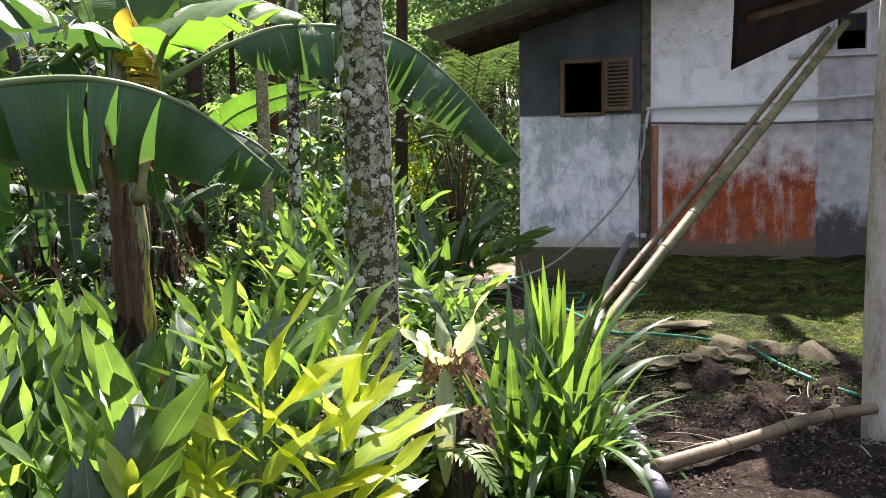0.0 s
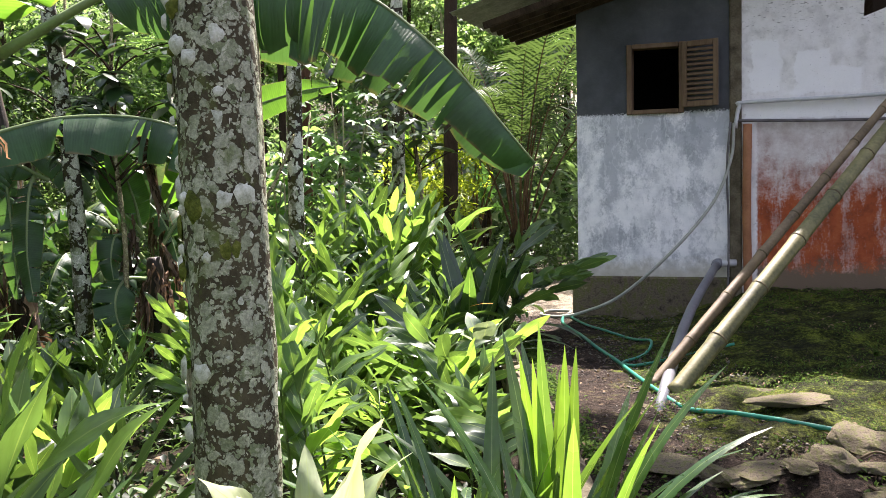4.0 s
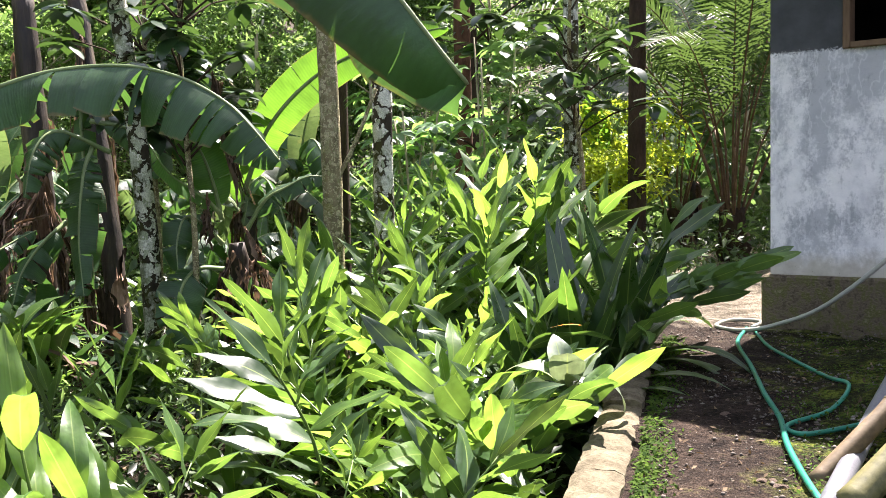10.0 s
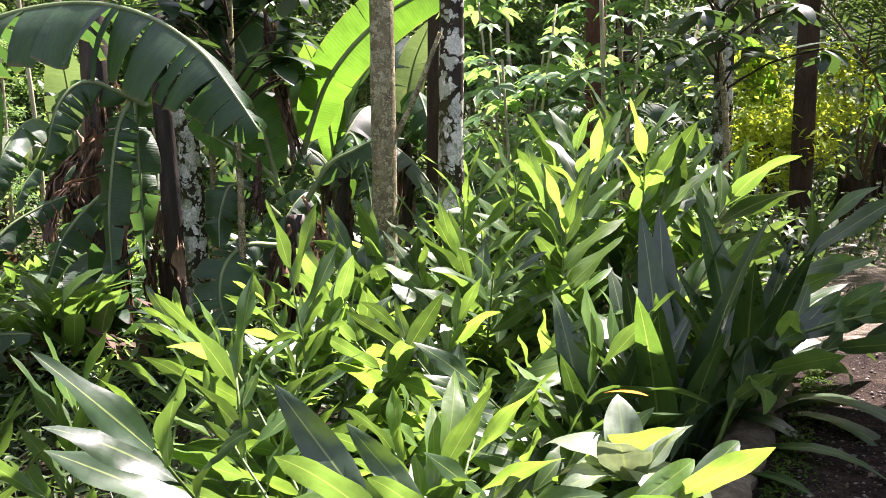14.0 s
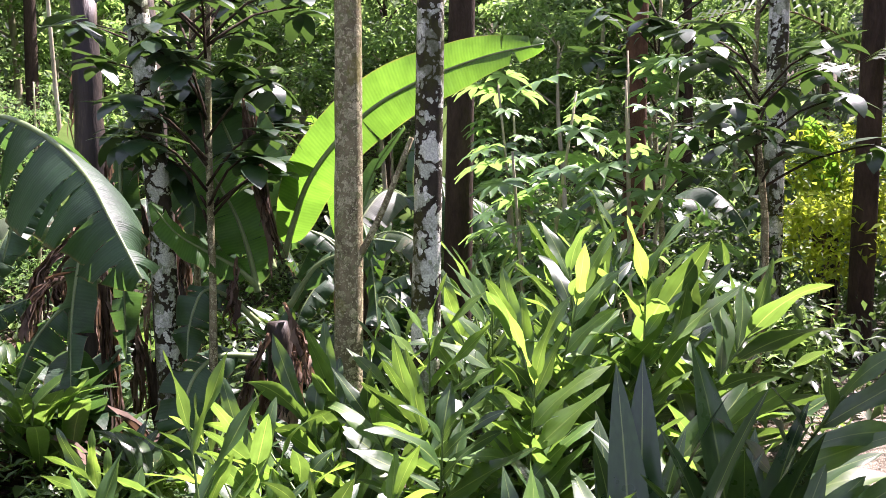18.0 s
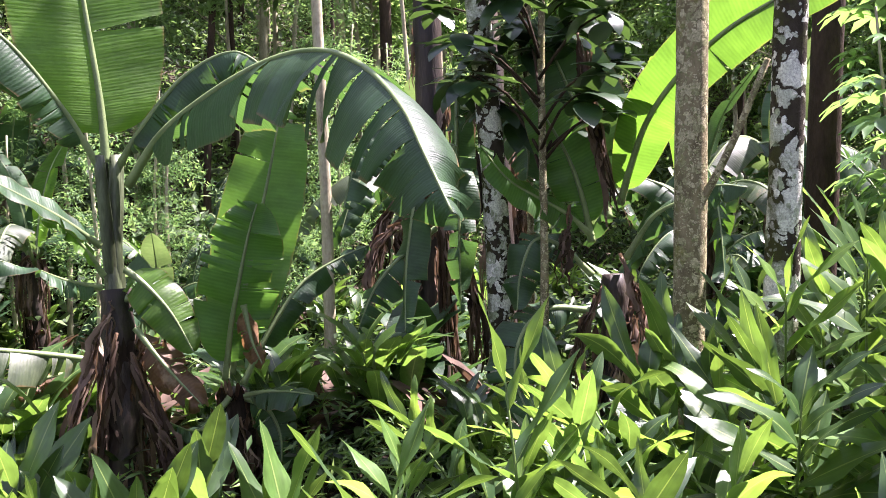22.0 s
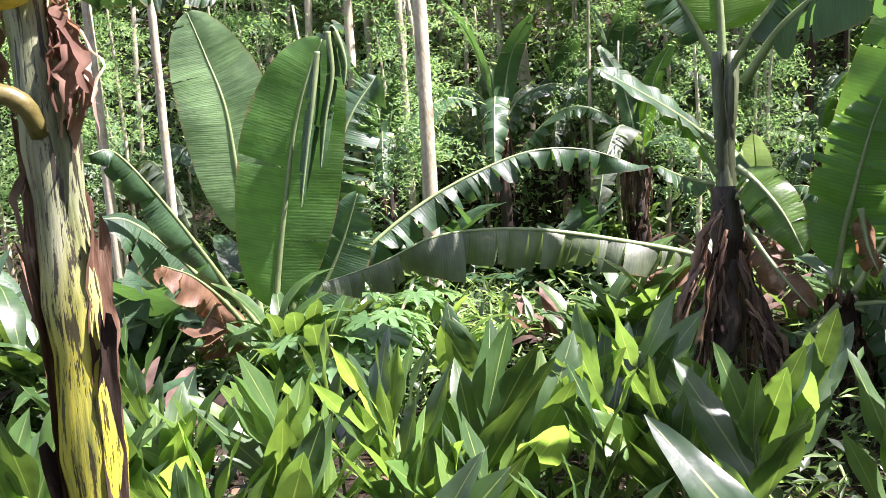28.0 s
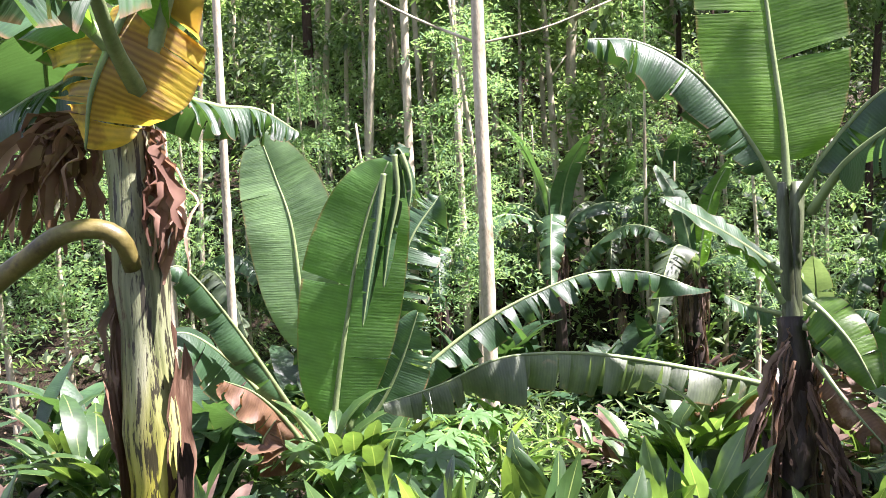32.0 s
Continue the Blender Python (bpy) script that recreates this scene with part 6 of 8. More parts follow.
# ---- key bananas ----
LEAVES_Y = [
    ([(-1.97, 6.71, 2.24), (-1.76, 6.72, 2.35), (-1.42, 6.78, 2.54), (-1.04, 6.89, 2.66), (-0.41, 6.99, 2.61), (0.07, 7.07, 2.29), (0.57, 7.02, 1.70)], 0.40, (0, 0, 1), -80, 24, "banana", 0.33),
    ([(-2.02, 6.72, 2.28), (-2.15, 6.58, 2.51), (-2.40, 6.29, 2.63), (-2.74, 6.08, 2.50), (-3.01, 5.96, 2.21)], 0.33, (0, 0, 1), -20, 6, "banana"),
    ([(-1.99, 6.72, 2.28), (-1.80, 6.48, 2.55), (-1.50, 6.19, 2.68), (-1.12, 5.89, 2.65), (-0.78, 5.58, 2.49)], 0.32, (0, 0, 1), -15, 7, "banana_young"),
    ([(-2.05, 6.72, 2.28), (-2.14, 6.79, 2.67), (-2.34, 7.02, 3.11), (-2.57, 7.36, 3.60)], 0.36, (0.3, -0.9, 0.3), 8, 3, "banana_young"),
    ([(-2.01, 6.72, 2.28), (-1.97, 6.89, 2.69), (-1.87, 7.23, 3.23), (-1.66, 7.67, 3.72)], 0.34, (-0.2, -0.9, 0.3), 8, 4, "banana_young"),
    ([(-2.15, 6.65, 2.43), (-2.06, 6.68, 2.54), (-1.95, 6.65, 2.40), (-1.90, 6.59, 2.23), (-1.92, 6.55, 2.06)], 0.28, (1, 0, 0.2), -35, 12, "banana_yellow"),
    ([(-2.30, 6.60, 2.50), (-2.59, 6.61, 2.31), (-2.79, 6.72, 2.25), (-2.90, 6.87, 2.23), (-3.00, 7.00, 2.14)], 0.17, (0, 0, 1), -48, 14, "banana"),
    ([(-2.40, 6.48, 2.48), (-2.48, 6.27, 2.34), (-2.57, 6.10, 2.30), (-2.64, 5.79, 2.15)], 0.22, (0.2, 0, 1), -40, 12, "banana"),
    ([(-2.28, 6.50, 2.17), (-2.32, 6.33, 2.13), (-2.35, 6.22, 1.96), (-2.33, 6.17, 1.76)], 0.15, (1, 0, 0.4), -40, 9, "skirt"),
    ([(-2.18, 6.51, 2.16), (-2.17, 6.41, 2.10), (-2.15, 6.36, 1.95), (-2.14, 6.39, 1.78)], 0.11, (1, 0, 0.3), -40, 9, "skirt"),
    ([(-2.28, 6.47, 2.20), (-2.41, 6.22, 2.16), (-2.44, 6.07, 1.96), (-2.43, 6.02, 1.78)], 0.14, (1, 0, 0.4), -40, 9, "skirt"),
    ([(-2.18, 6.65, 2.16), (-2.12, 6.72, 1.99), (-2.06, 6.77, 1.82), (-2.05, 6.74, 1.66)], 0.09, (1, 0, 0.2), -45, 7, "skirt"),
    ([(-2.30, 6.55, 2.46), (-2.30, 6.44, 2.52), (-2.31, 6.36, 2.70), (-2.42, 6.23, 3.01)], 0.25, (1, 0, 0.4), 8, 3, "banana_young"),
]
LEAVES_F = [
    ([(-2.15, 3.32, 1.69), (-1.90, 3.48, 1.83), (-1.63, 3.58, 1.93), (-1.25, 3.59, 1.94), (-0.92, 3.58, 1.83), (-0.63, 3.59, 1.60)], 0.38, (0, -0.3, 1), -70, 8, "banana"),
    ([(-2.15, 3.32, 1.69), (-2.28, 3.64, 2.00), (-2.18, 4.06, 2.28), (-2.01, 4.47, 2.45), (-1.82, 4.77, 2.34)], 0.32, (0, 0, 1), -30, 8, "banana"),
]
LEAVES_M = [
    ([(-4.72, 9.66, 1.64), (-4.42, 9.77, 1.92), (-3.80, 9.86, 2.13), (-3.28, 9.95, 2.25), (-2.68, 9.91, 2.24), (-2.25, 9.87, 2.14), (-1.92, 9.83, 1.98), (-1.71, 9.79, 1.81), (-1.53, 9.78, 1.61)], 0.37, (0.15, -0.25, 1), -42, 17, "banana", 0.1),
    ([(-5.00, 9.61, 1.77), (-5.02, 9.60, 2.15), (-5.06, 9.55, 2.71), (-5.10, 9.50, 3.33), (-5.24, 9.51, 3.85)], 0.46, (1, 0, 0.15), 10, 2, "banana_young"),
    ([(-4.94, 9.56, 1.72), (-4.91, 9.35, 2.09), (-4.87, 9.05, 2.47), (-4.82, 8.71, 2.67), (-4.71, 8.40, 2.69)], 0.26, (0.2, 0, 1), -52, 14, "banana"),
    ([(-5.00, 9.67, 1.72), (-4.82, 9.81, 2.00), (-4.65, 10.01, 2.27), (-4.47, 10.25, 2.40), (-4.27, 10.42, 2.25)], 0.26, (0.2, 0, 1), -50, 14, "banana"),
    ([(-4.79, 9.49, 1.28), (-4.71, 9.27, 1.45), (-4.62, 9.05, 1.59), (-4.53, 8.76, 1.76)], 0.12, (0.6, 0.1, 0.8), 10, 2, "banana"),
    ([(-4.78, 9.50, 1.10), (-4.74, 9.39, 1.27), (-4.70, 9.28, 1.39), (-4.66, 9.15, 1.45)], 0.08, (0.6, 0.1, 0.8), 6, 2, "banana_young"),
    ([(-4.79, 9.48, 1.03), (-4.72, 9.34, 1.07), (-4.65, 9.22, 1.12), (-4.57, 9.11, 1.18)], 0.12, (0.4, 0, 1), -25, 5, "banana"),
    ([(-4.75, 9.62, 1.13), (-4.65, 9.71, 1.03), (-4.55, 9.82, 0.86), (-4.45, 9.91, 0.63)], 0.15, (0.8, -0.3, 0.5), -10, 3, "banana_young"),
    ([(-4.85, 9.64, 0.94), (-4.79, 9.73, 0.91), (-4.72, 9.84, 0.80), (-4.65, 9.92, 0.64)], 0.12, (0.8, -0.3, 0.6), 10, 2, "banana"),
    ([(-4.69, 9.47, 0.87), (-4.65, 9.34, 0.57), (-4.62, 9.21, 0.24), (-4.58, 9.07, -0.10)], 0.04, (0.95, -0.2, 0.2), -30, 3, "banana_dry"),
    ([(-4.64, 9.63, 0.79), (-4.55, 9.70, 0.65), (-4.45, 9.79, 0.50), (-4.34, 9.90, 0.34)], 0.16, (0.9, -0.2, 0.4), -45, 5, "banana_brown"),
    ([(-4.65, 9.61, 0.62), (-4.55, 9.69, 0.28), (-4.47, 9.74, -0.06), (-4.39, 9.76, -0.33)], 0.06, (0.95, -0.2, 0.2), -30, 6, "banana_dry"),
    ([(-4.67, 9.53, 0.76), (-4.67, 9.42, 0.35), (-4.65, 9.36, -0.08), (-4.61, 9.37, -0.47)], 0.06, (0.95, -0.2, 0.2), -30, 6, "banana_dry"),
    ([(-4.55, 9.60, 0.36), (-4.43, 9.75, 0.09), (-4.34, 9.80, -0.17), (-4.25, 9.86, -0.57)], 0.06, (0.95, -0.2, 0.2), -30, 6, "banana_dry"),
]
LEAVES_G = [
    ([(-5.34, 9.73, 0.40), (-5.32, 9.49, 0.50), (-5.32, 9.10, 0.60), (-5.30, 8.60, 0.71), (-5.25, 8.19, 0.76), (-5.16, 7.79, 0.75), (-5.06, 7.43, 0.62), (-4.93, 7.07, 0.54)], 0.27, (0.25, 0, 1), -72, 28, "banana_old", 0.16),
    ([(-5.34, 9.73, 0.32), (-5.29, 9.55, 0.35), (-5.24, 9.34, 0.22), (-5.18, 9.12, 0.10), (-5.11, 8.97, -0.02)], 0.22, (0.3, 0, 1), -50, 8, "banana_old"),
    ([(-5.43, 9.80, 0.38), (-5.46, 9.40, 0.39), (-5.44, 9.19, 0.35), (-5.39, 9.11, 0.21)], 0.18, (0.5, 0, 0.8), -45, 8, "banana_brown"),
]
LEAVES_J = [
    ([(-6.00, 6.54, -0.07), (-6.00, 6.61, 0.40), (-5.99, 6.71, 0.91), (-5.99, 6.81, 1.38), (-5.98, 6.94, 1.78), (-5.98, 7.08, 2.07)], 0.38, (1, 0.05, 0.1), 8, 1, "banana_mid", 0.1),
    ([(-6.23, 6.41, -0.13), (-6.28, 6.38, 0.49), (-6.32, 6.32, 1.14), (-6.36, 6.27, 1.64), (-6.39, 6.16, 2.01), (-6.41, 6.05, 2.34)], 0.35, (1, 0, 0.2), 8, 2, "banana_pale", 0.26),
    ([(-6.22, 6.63, -0.05), (-6.35, 6.84, 0.54), (-6.47, 7.00, 1.05), (-6.59, 7.18, 1.49), (-6.71, 7.40, 1.79)], 0.3, (0.9, 0, 0.5), -6, 30, "banana", 0.1),
    ([(-5.89, 6.48, 0.00), (-5.75, 6.28, 0.41), (-5.60, 6.09, 0.81), (-5.44, 5.91, 1.17), (-5.29, 5.75, 1.42), (-5.15, 5.64, 1.42)], 0.15, (0.3, 0, 1), -76, 8, "banana"),
    ([(-5.98, 6.41, -0.02), (-5.85, 6.17, 0.33), (-5.70, 5.91, 0.71), (-5.56, 5.70, 0.93), (-5.43, 5.55, 0.97)], 0.28, (0.5, 0, 1), -18, 4, "banana"),
    ([(-5.78, 6.45, -0.03), (-5.62, 6.30, 0.29), (-5.44, 6.14, 0.53), (-5.26, 5.98, 0.66)], 0.18, (0.6, 0, 1), -50, 5, "banana_brown"),
    ([(-5.68, 6.47, -0.05), (-5.54, 6.28, 0.07), (-5.41, 6.18, 0.19), (-5.34, 6.29, 0.36)], 0.16, (0.6, 0, 1), -50, 5, "banana_brown"),
    ([(-6.12, 6.60, -0.11), (-6.12, 6.89, 0.23), (-6.11, 7.08, 0.57), (-6.09, 7.23, 0.95)], 0.24, (0.8, 0, 0.5), -10, 5, "banana"),
    ([(-5.81, 6.61, -0.07), (-5.74, 6.77, 0.03), (-5.66, 6.92, -0.04), (-5.57, 6.98, -0.22)], 0.2, (0.5, 0, 1), -25, 3, "banana"),
    ([(-6.02, 6.62, -0.08), (-6.20, 6.87, 0.12), (-6.38, 7.23, 0.47), (-6.54, 7.68, 0.78), (-6.68, 8.14, 0.99), (-6.79, 8.60, 1.12), (-6.87, 9.06, 1.09), (-6.93, 9.51, 0.91)], 0.22, (0.25, 0, 1), -45, 26, "banana", 0.14),
    ([(-6.03, 6.67, 0.09), (-6.04, 6.89, 0.76), (-6.04, 6.99, 1.34), (-6.03, 7.06, 1.79), (-6.02, 7.12, 2.11), (-6.01, 7.17, 2.14), (-5.99, 7.22, 1.94)], 0.22, (1, 0.2, 0.3), -82, 14, "banana", 0.42),
    ([(-5.83, 7.06, 1.99), (-5.80, 7.00, 1.64), (-5.78, 6.93, 1.29), (-5.75, 6.86, 0.91)], 0.12, (1, 0.1, 0.2), -66, 3, "banana", 0.03),
    ([(-5.83, 7.14, 2.12), (-5.82, 7.15, 1.83), (-5.80, 7.08, 1.52), (-5.77, 7.02, 1.18)], 0.11, (1, 0.1, 0.2), -66, 3, "banana", 0.03),
    ([(-5.84, 7.19, 2.12), (-5.83, 7.23, 2.00), (-5.81, 7.25, 1.88), (-5.79, 7.23, 1.74)], 0.07, (1, 0.1, 0.2), -60, 2, "banana", 0.03),
]
LEAVES_K = [
    ([(-5.02, 10.36, 0.33), (-5.01, 10.43, 0.71), (-5.00, 10.53, 1.12), (-4.97, 10.64, 1.56), (-4.95, 10.72, 1.92), (-4.95, 10.76, 2.09)], 0.27, (0.9, -0.4, 0.15), 6, 2, "banana_mid", 0.05),
    ([(-4.90, 10.27, 0.33), (-4.87, 10.31, 0.67), (-4.83, 10.37, 1.00), (-4.79, 10.43, 1.29), (-4.76, 10.48, 1.47)], 0.27, (0.9, -0.4, 0.15), 4, 9, "banana_mid", 0.08),
    ([(-4.71, 10.34, 0.84), (-4.67, 10.35, 0.70), (-4.62, 10.36, 0.58), (-4.57, 10.39, 0.47)], 0.12, (0.9, -0.3, 0.4), -60, 4, "banana_brown"),
    ([(-4.90, 10.39, 0.28), (-4.89, 10.61, 0.64), (-4.86, 10.84, 0.92), (-4.82, 11.09, 1.06), (-4.78, 11.31, 1.14)], 0.13, (0.4, -0.2, 1), -40, 8, "banana"),
    ([(-4.81, 10.35, 0.22), (-4.66, 10.46, 0.26), (-4.49, 10.57, 0.27), (-4.35, 10.64, 0.27)], 0.14, (0.4, -0.2, 1), -20, 5, "banana"),
    ([(-4.81, 10.35, 0.22), (-4.69, 10.47, 0.13), (-4.60, 10.51, -0.04), (-4.54, 10.48, -0.26)], 0.15, (0.8, -0.3, 0.5), -25, 6, "banana"),
    ([(-4.84, 10.27, 0.22), (-4.81, 10.09, 0.06), (-4.75, 9.96, 0.07), (-4.69, 9.82, 0.16)], 0.14, (0.4, -0.2, 1), -30, 6, "banana"),
    ([(-4.73, 10.29, 0.10), (-4.66, 10.32, -0.19), (-4.61, 10.31, -0.47)], 0.06, (0.95, -0.2, 0.2), -30, 6, "banana_dry"),
    ([(-4.74, 10.26, 0.10), (-4.74, 10.13, -0.19), (-4.70, 10.09, -0.44)], 0.06, (0.95, -0.2, 0.2), -30, 6, "banana_dry"),
]
# hanging leaves take the darker banana colour to look shaded
LEAVES_D = [
    ([(-5.15, 12.35, 2.41), (-5.11, 12.30, 1.85), (-5.05, 12.27, 1.19), (-4.99, 12.23, 0.53)], 0.15, (0.6, -0.7, 0.2), -20, 9, "banana"),
    ([(-4.97, 12.26, 2.12), (-4.61, 12.40, 2.02), (-4.37, 12.40, 1.79), (-4.24, 12.29, 1.57)], 0.2, (0.4, -0.6, 0.8), -35, 5, "banana"),
    ([(-4.36, 11.77, 1.80), (-4.59, 11.42, 1.97), (-4.65, 11.19, 1.80), (-4.63, 11.04, 1.42)], 0.2, (0.4, -0.6, 0.8), -40, 9, "banana"),
    ([(-4.47, 11.69, 1.85), (-4.45, 11.53, 1.60), (-4.41, 11.39, 1.07), (-4.31, 11.30, 0.59)], 0.17, (0.3, -0.9, 0.2), -15, 8, "banana"),
]
LEAVES_B = [
    ([(-5.81, 12.44, 1.54), (-5.89, 12.12, 1.23), (-5.84, 12.01, 0.91), (-5.77, 11.93, 0.51)], 0.09, (0.66, -0.70, 0.25), -30, 4, "banana_dry"),
    ([(-5.81, 12.44, 1.45), (-5.82, 12.24, 1.13), (-5.71, 12.22, 0.76), (-5.62, 12.18, 0.50)], 0.08, (0.66, -0.70, 0.25), -30, 4, "banana_dry"),
    ([(-5.78, 12.50, 1.45), (-5.65, 12.51, 0.89), (-5.56, 12.46, 0.28), (-5.44, 12.45, -0.27)], 0.07, (0.66, -0.70, 0.25), -30, 4, "banana_dry"),
    ([(-5.78, 12.49, 1.40), (-5.52, 12.70, 0.64), (-5.41, 12.67, 0.18), (-5.37, 12.57, -0.28)], 0.08, (0.66, -0.70, 0.25), -30, 4, "banana_dry"),
    ([(-5.59, 12.32, 1.24), (-5.65, 11.98, 1.12), (-5.60, 11.80, 0.82), (-5.48, 11.74, 0.48)], 0.08, (0.66, -0.70, 0.25), -30, 4, "banana_dry"),
    ([(-5.24, 12.18, 1.18), (-5.27, 11.89, 0.99), (-5.28, 11.64, 0.75), (-5.24, 11.45, 0.44)], 0.2, (0.4, -0.5, 0.9), -40, 8, "banana"),
]
LEAVES_N = [
    ([(-3.39, 12.36, 1.44), (-3.27, 12.33, 1.67), (-3.12, 12.32, 1.95), (-2.91, 12.35, 2.20), (-2.66, 12.43, 2.42), (-2.40, 12.50, 2.56), (-2.12, 12.57, 2.66), (-1.84, 12.62, 2.73), (-1.54, 12.67, 2.77)], 0.20, (0.66, -0.70, 0.25), 8, 3, "banana_young", 0.06),
    ([(-3.70, 12.56, 1.32), (-3.84, 12.56, 1.66), (-3.99, 12.54, 2.04), (-4.17, 12.49, 2.42), (-4.33, 12.45, 2.70)], 0.34, (0.66, -0.70, 0.25), 6, 4, "banana"),
    ([(-3.63, 12.34, 1.22), (-3.67, 12.15, 1.37), (-3.72, 11.93, 1.49), (-3.75, 11.73, 1.61), (-3.76, 11.54, 1.81)], 0.15, (0.45, -0.5, 0.8), -8, 3, "banana_mid"),
    ([(-3.63, 12.34, 1.18), (-3.65, 12.28, 1.45), (-3.69, 12.20, 1.71), (-3.75, 12.08, 1.95), (-3.81, 11.97, 2.11)], 0.19, (0.66, -0.70, 0.25), 6, 3, "banana_mid"),
    ([(-3.56, 12.27, 0.74), (-3.67, 11.99, 0.76), (-3.70, 11.79, 0.60), (-3.64, 11.70, 0.33), (-3.49, 11.74, 0.05)], 0.22, (0.5, -0.5, 0.8), -15, 10, "banana"),
    ([(-3.63, 12.34, 0.96), (-3.71, 12.13, 1.16), (-3.76, 11.96, 1.20), (-3.76, 11.84, 0.99), (-3.71, 11.77, 0.77)], 0.16, (0.5, -0.5, 0.8), -20, 8, "banana"),
    ([(-3.48, 12.50, 1.07), (-3.32, 12.59, 1.34), (-3.15, 12.68, 1.45), (-2.97, 12.77, 1.54), (-2.80, 12.85, 1.53)], 0.15, (0.4, -0.5, 0.9), -25, 6, "banana"),
    ([(-3.54, 12.14, 2.50), (-3.52, 12.17, 2.18), (-3.45, 12.24, 1.79), (-3.34, 12.36, 1.26)], 0.05, (0.66, -0.70, 0.25), -30, 4, "banana_dry"),
    ([(-3.50, 12.18, 2.39), (-3.48, 12.21, 2.07), (-3.44, 12.25, 1.71), (-3.40, 12.30, 1.37)], 0.05, (0.66, -0.70, 0.25), -30, 4, "banana_dry"),
    ([(-3.43, 12.41, 1.08), (-3.31, 12.46, 0.75), (-3.22, 12.48, 0.27)], 0.06, (0.66, -0.70, 0.25), -20, 6, "banana_dry"),
    ([(-3.51, 12.32, 0.89), (-3.57, 12.18, 0.53), (-3.56, 12.11, 0.01)], 0.06, (0.66, -0.70, 0.25), -20, 6, "banana_dry"),
    ([(-3.65, 12.16, 1.42), (-3.64, 12.10, 1.16), (-3.62, 12.05, 0.91)], 0.05, (0.66, -0.70, 0.25), -20, 6, "banana_dry"),
]

STALK = [(-2.00, 6.64, 1.68), (-1.95, 6.63, 1.77), (-1.93, 6.57, 1.81), (-1.92, 6.46, 1.80), (-1.93, 6.34, 1.73), (-1.92, 6.20, 1.63), (-1.89, 5.99, 1.44)]
YB = banana_plant((-2.08, 6.63, gz(-2.08, 6.63)), (-2.20, 6.57, 2.45), 0.115, 0.075, LEAVES_Y, 1, "pseudostem_green", 1, "banana plant with a smooth yellow-green stem and a yellowed hanging leaf")


part("leaf_stalk", tube_mesh("leaf_stalk", [Vector(c) - YB.location for c in STALK], 0.030, 0.036, MAT["stalk_yellow"], 16, 9, 0.06, 3), YB, "thick bent yellow-brown leaf stalk")
shell(YB, 0.0, 0.0, 0.094, 28, 82, 0.90, 1.72, MAT["sheath_brown"], 3, "brown peeling sheath", -0.05)
shell(YB, 0.0, 0.0, 0.112, -10, 62, 0.02, 0.62, MAT["sheath_pale"], 4, "pale dry sheath at the foot", -0.05)
shell(YB, 0.0, 0.0, 0.096, 170, 300, 1.2, 2.1, MAT["sheath_brown"], 5, "brown peeling sheath", -0.05)
shell(YB, 0.0, 0.0, 0.116, 180, 325, 0.05, 1.0, MAT["sheath_dark"], 6, "dark dry sheath", -0.05)
shell(YB, 0.0, 0.0, 0.108, 215, 318, 0.7, 1.7, MAT["sheath_brown"], 7, "brown peeling sheath", -0.05)
shell(YB, 0.0, 0.0, 0.104, 30, 64, 0.45, 1.45, MAT["sheath_dark"], 8, "dark split sheath", -0.05)
banana_plant((-2.75, 3.3, gz(-2.75, 3.3)), (-2.35, 3.3, 1.95), 0.11, 0.07, LEAVES_F, 2, "pseudostem", 5)
MB = banana_plant((-4.72, 9.5, gz(-4.72, 9.5)), (-4.93, 9.60, 0.98), 0.125, 0.09, LEAVES_M, 3, "pseudostem", 14)
for k, (tx, ty, rr) in enumerate([(-5.06, 9.60, 0.045), (-4.99, 9.66, 0.04), (-4.93, 9.55, 0.042), (-5.03, 9.70, 0.038)]):
    part("petiole", tube_mesh("petiole", [Vector((-4.93 + 0.03 * math.cos(k * 1.6), 9.60 + 0.03 * math.sin(k * 1.6), 0.85)) - MB.location, Vector((tx * 0.5 - 2.47, ty * 0.5 + 4.80, 1.35)) - MB.location, Vector((tx, ty, 1.80)) - MB.location], rr * 1.15, rr * 0.8, MAT["petiole"], 10, 8, 0.06, k), MB, "pale green leaf stalk")
banana_plant((-5.36, 9.70, gz(-5.36, 9.70)), (-5.42, 9.72, 0.45), 0.09, 0.06, LEAVES_G, 4, "pseudostem", 5)
banana_plant((-6.02, 6.50, gz(-6.02, 6.50)), (-6.0, 6.51, -0.05), 0.10, 0.07, LEAVES_J, 5, "pseudostem", 4, "young banana plant with broad upright leaves")
banana_plant((-4.93, 10.30, gz(-4.93, 10.30)), (-4.92, 10.35, 0.25), 0.10, 0.06, LEAVES_K, 6, "pseudostem", 8, "young banana plant with broad upright leaves")
banana_plant((-3.52, 12.42, gz(-3.52, 12.42)), (-3.56, 12.46, 0.95), 0.13, 0.08, LEAVES_N, 7, "pseudostem", 12)
banana_plant((-5.10, 12.75, gz(-5.10, 12.75)), (-5.78, 13.05, 3.7), 0.12, 0.09, LEAVES_D, 8, "pseudostem", 9, "banana plant with a dark ragged stem and hanging light-green leaves")
banana_plant((-5.90, 12.55, gz(-5.90, 12.55)), (-6.10, 12.68, 3.5), 0.16, 0.11, LEAVES_B, 9, "pseudostem", 14, "old banana stem wrapped in dry brown leaves")

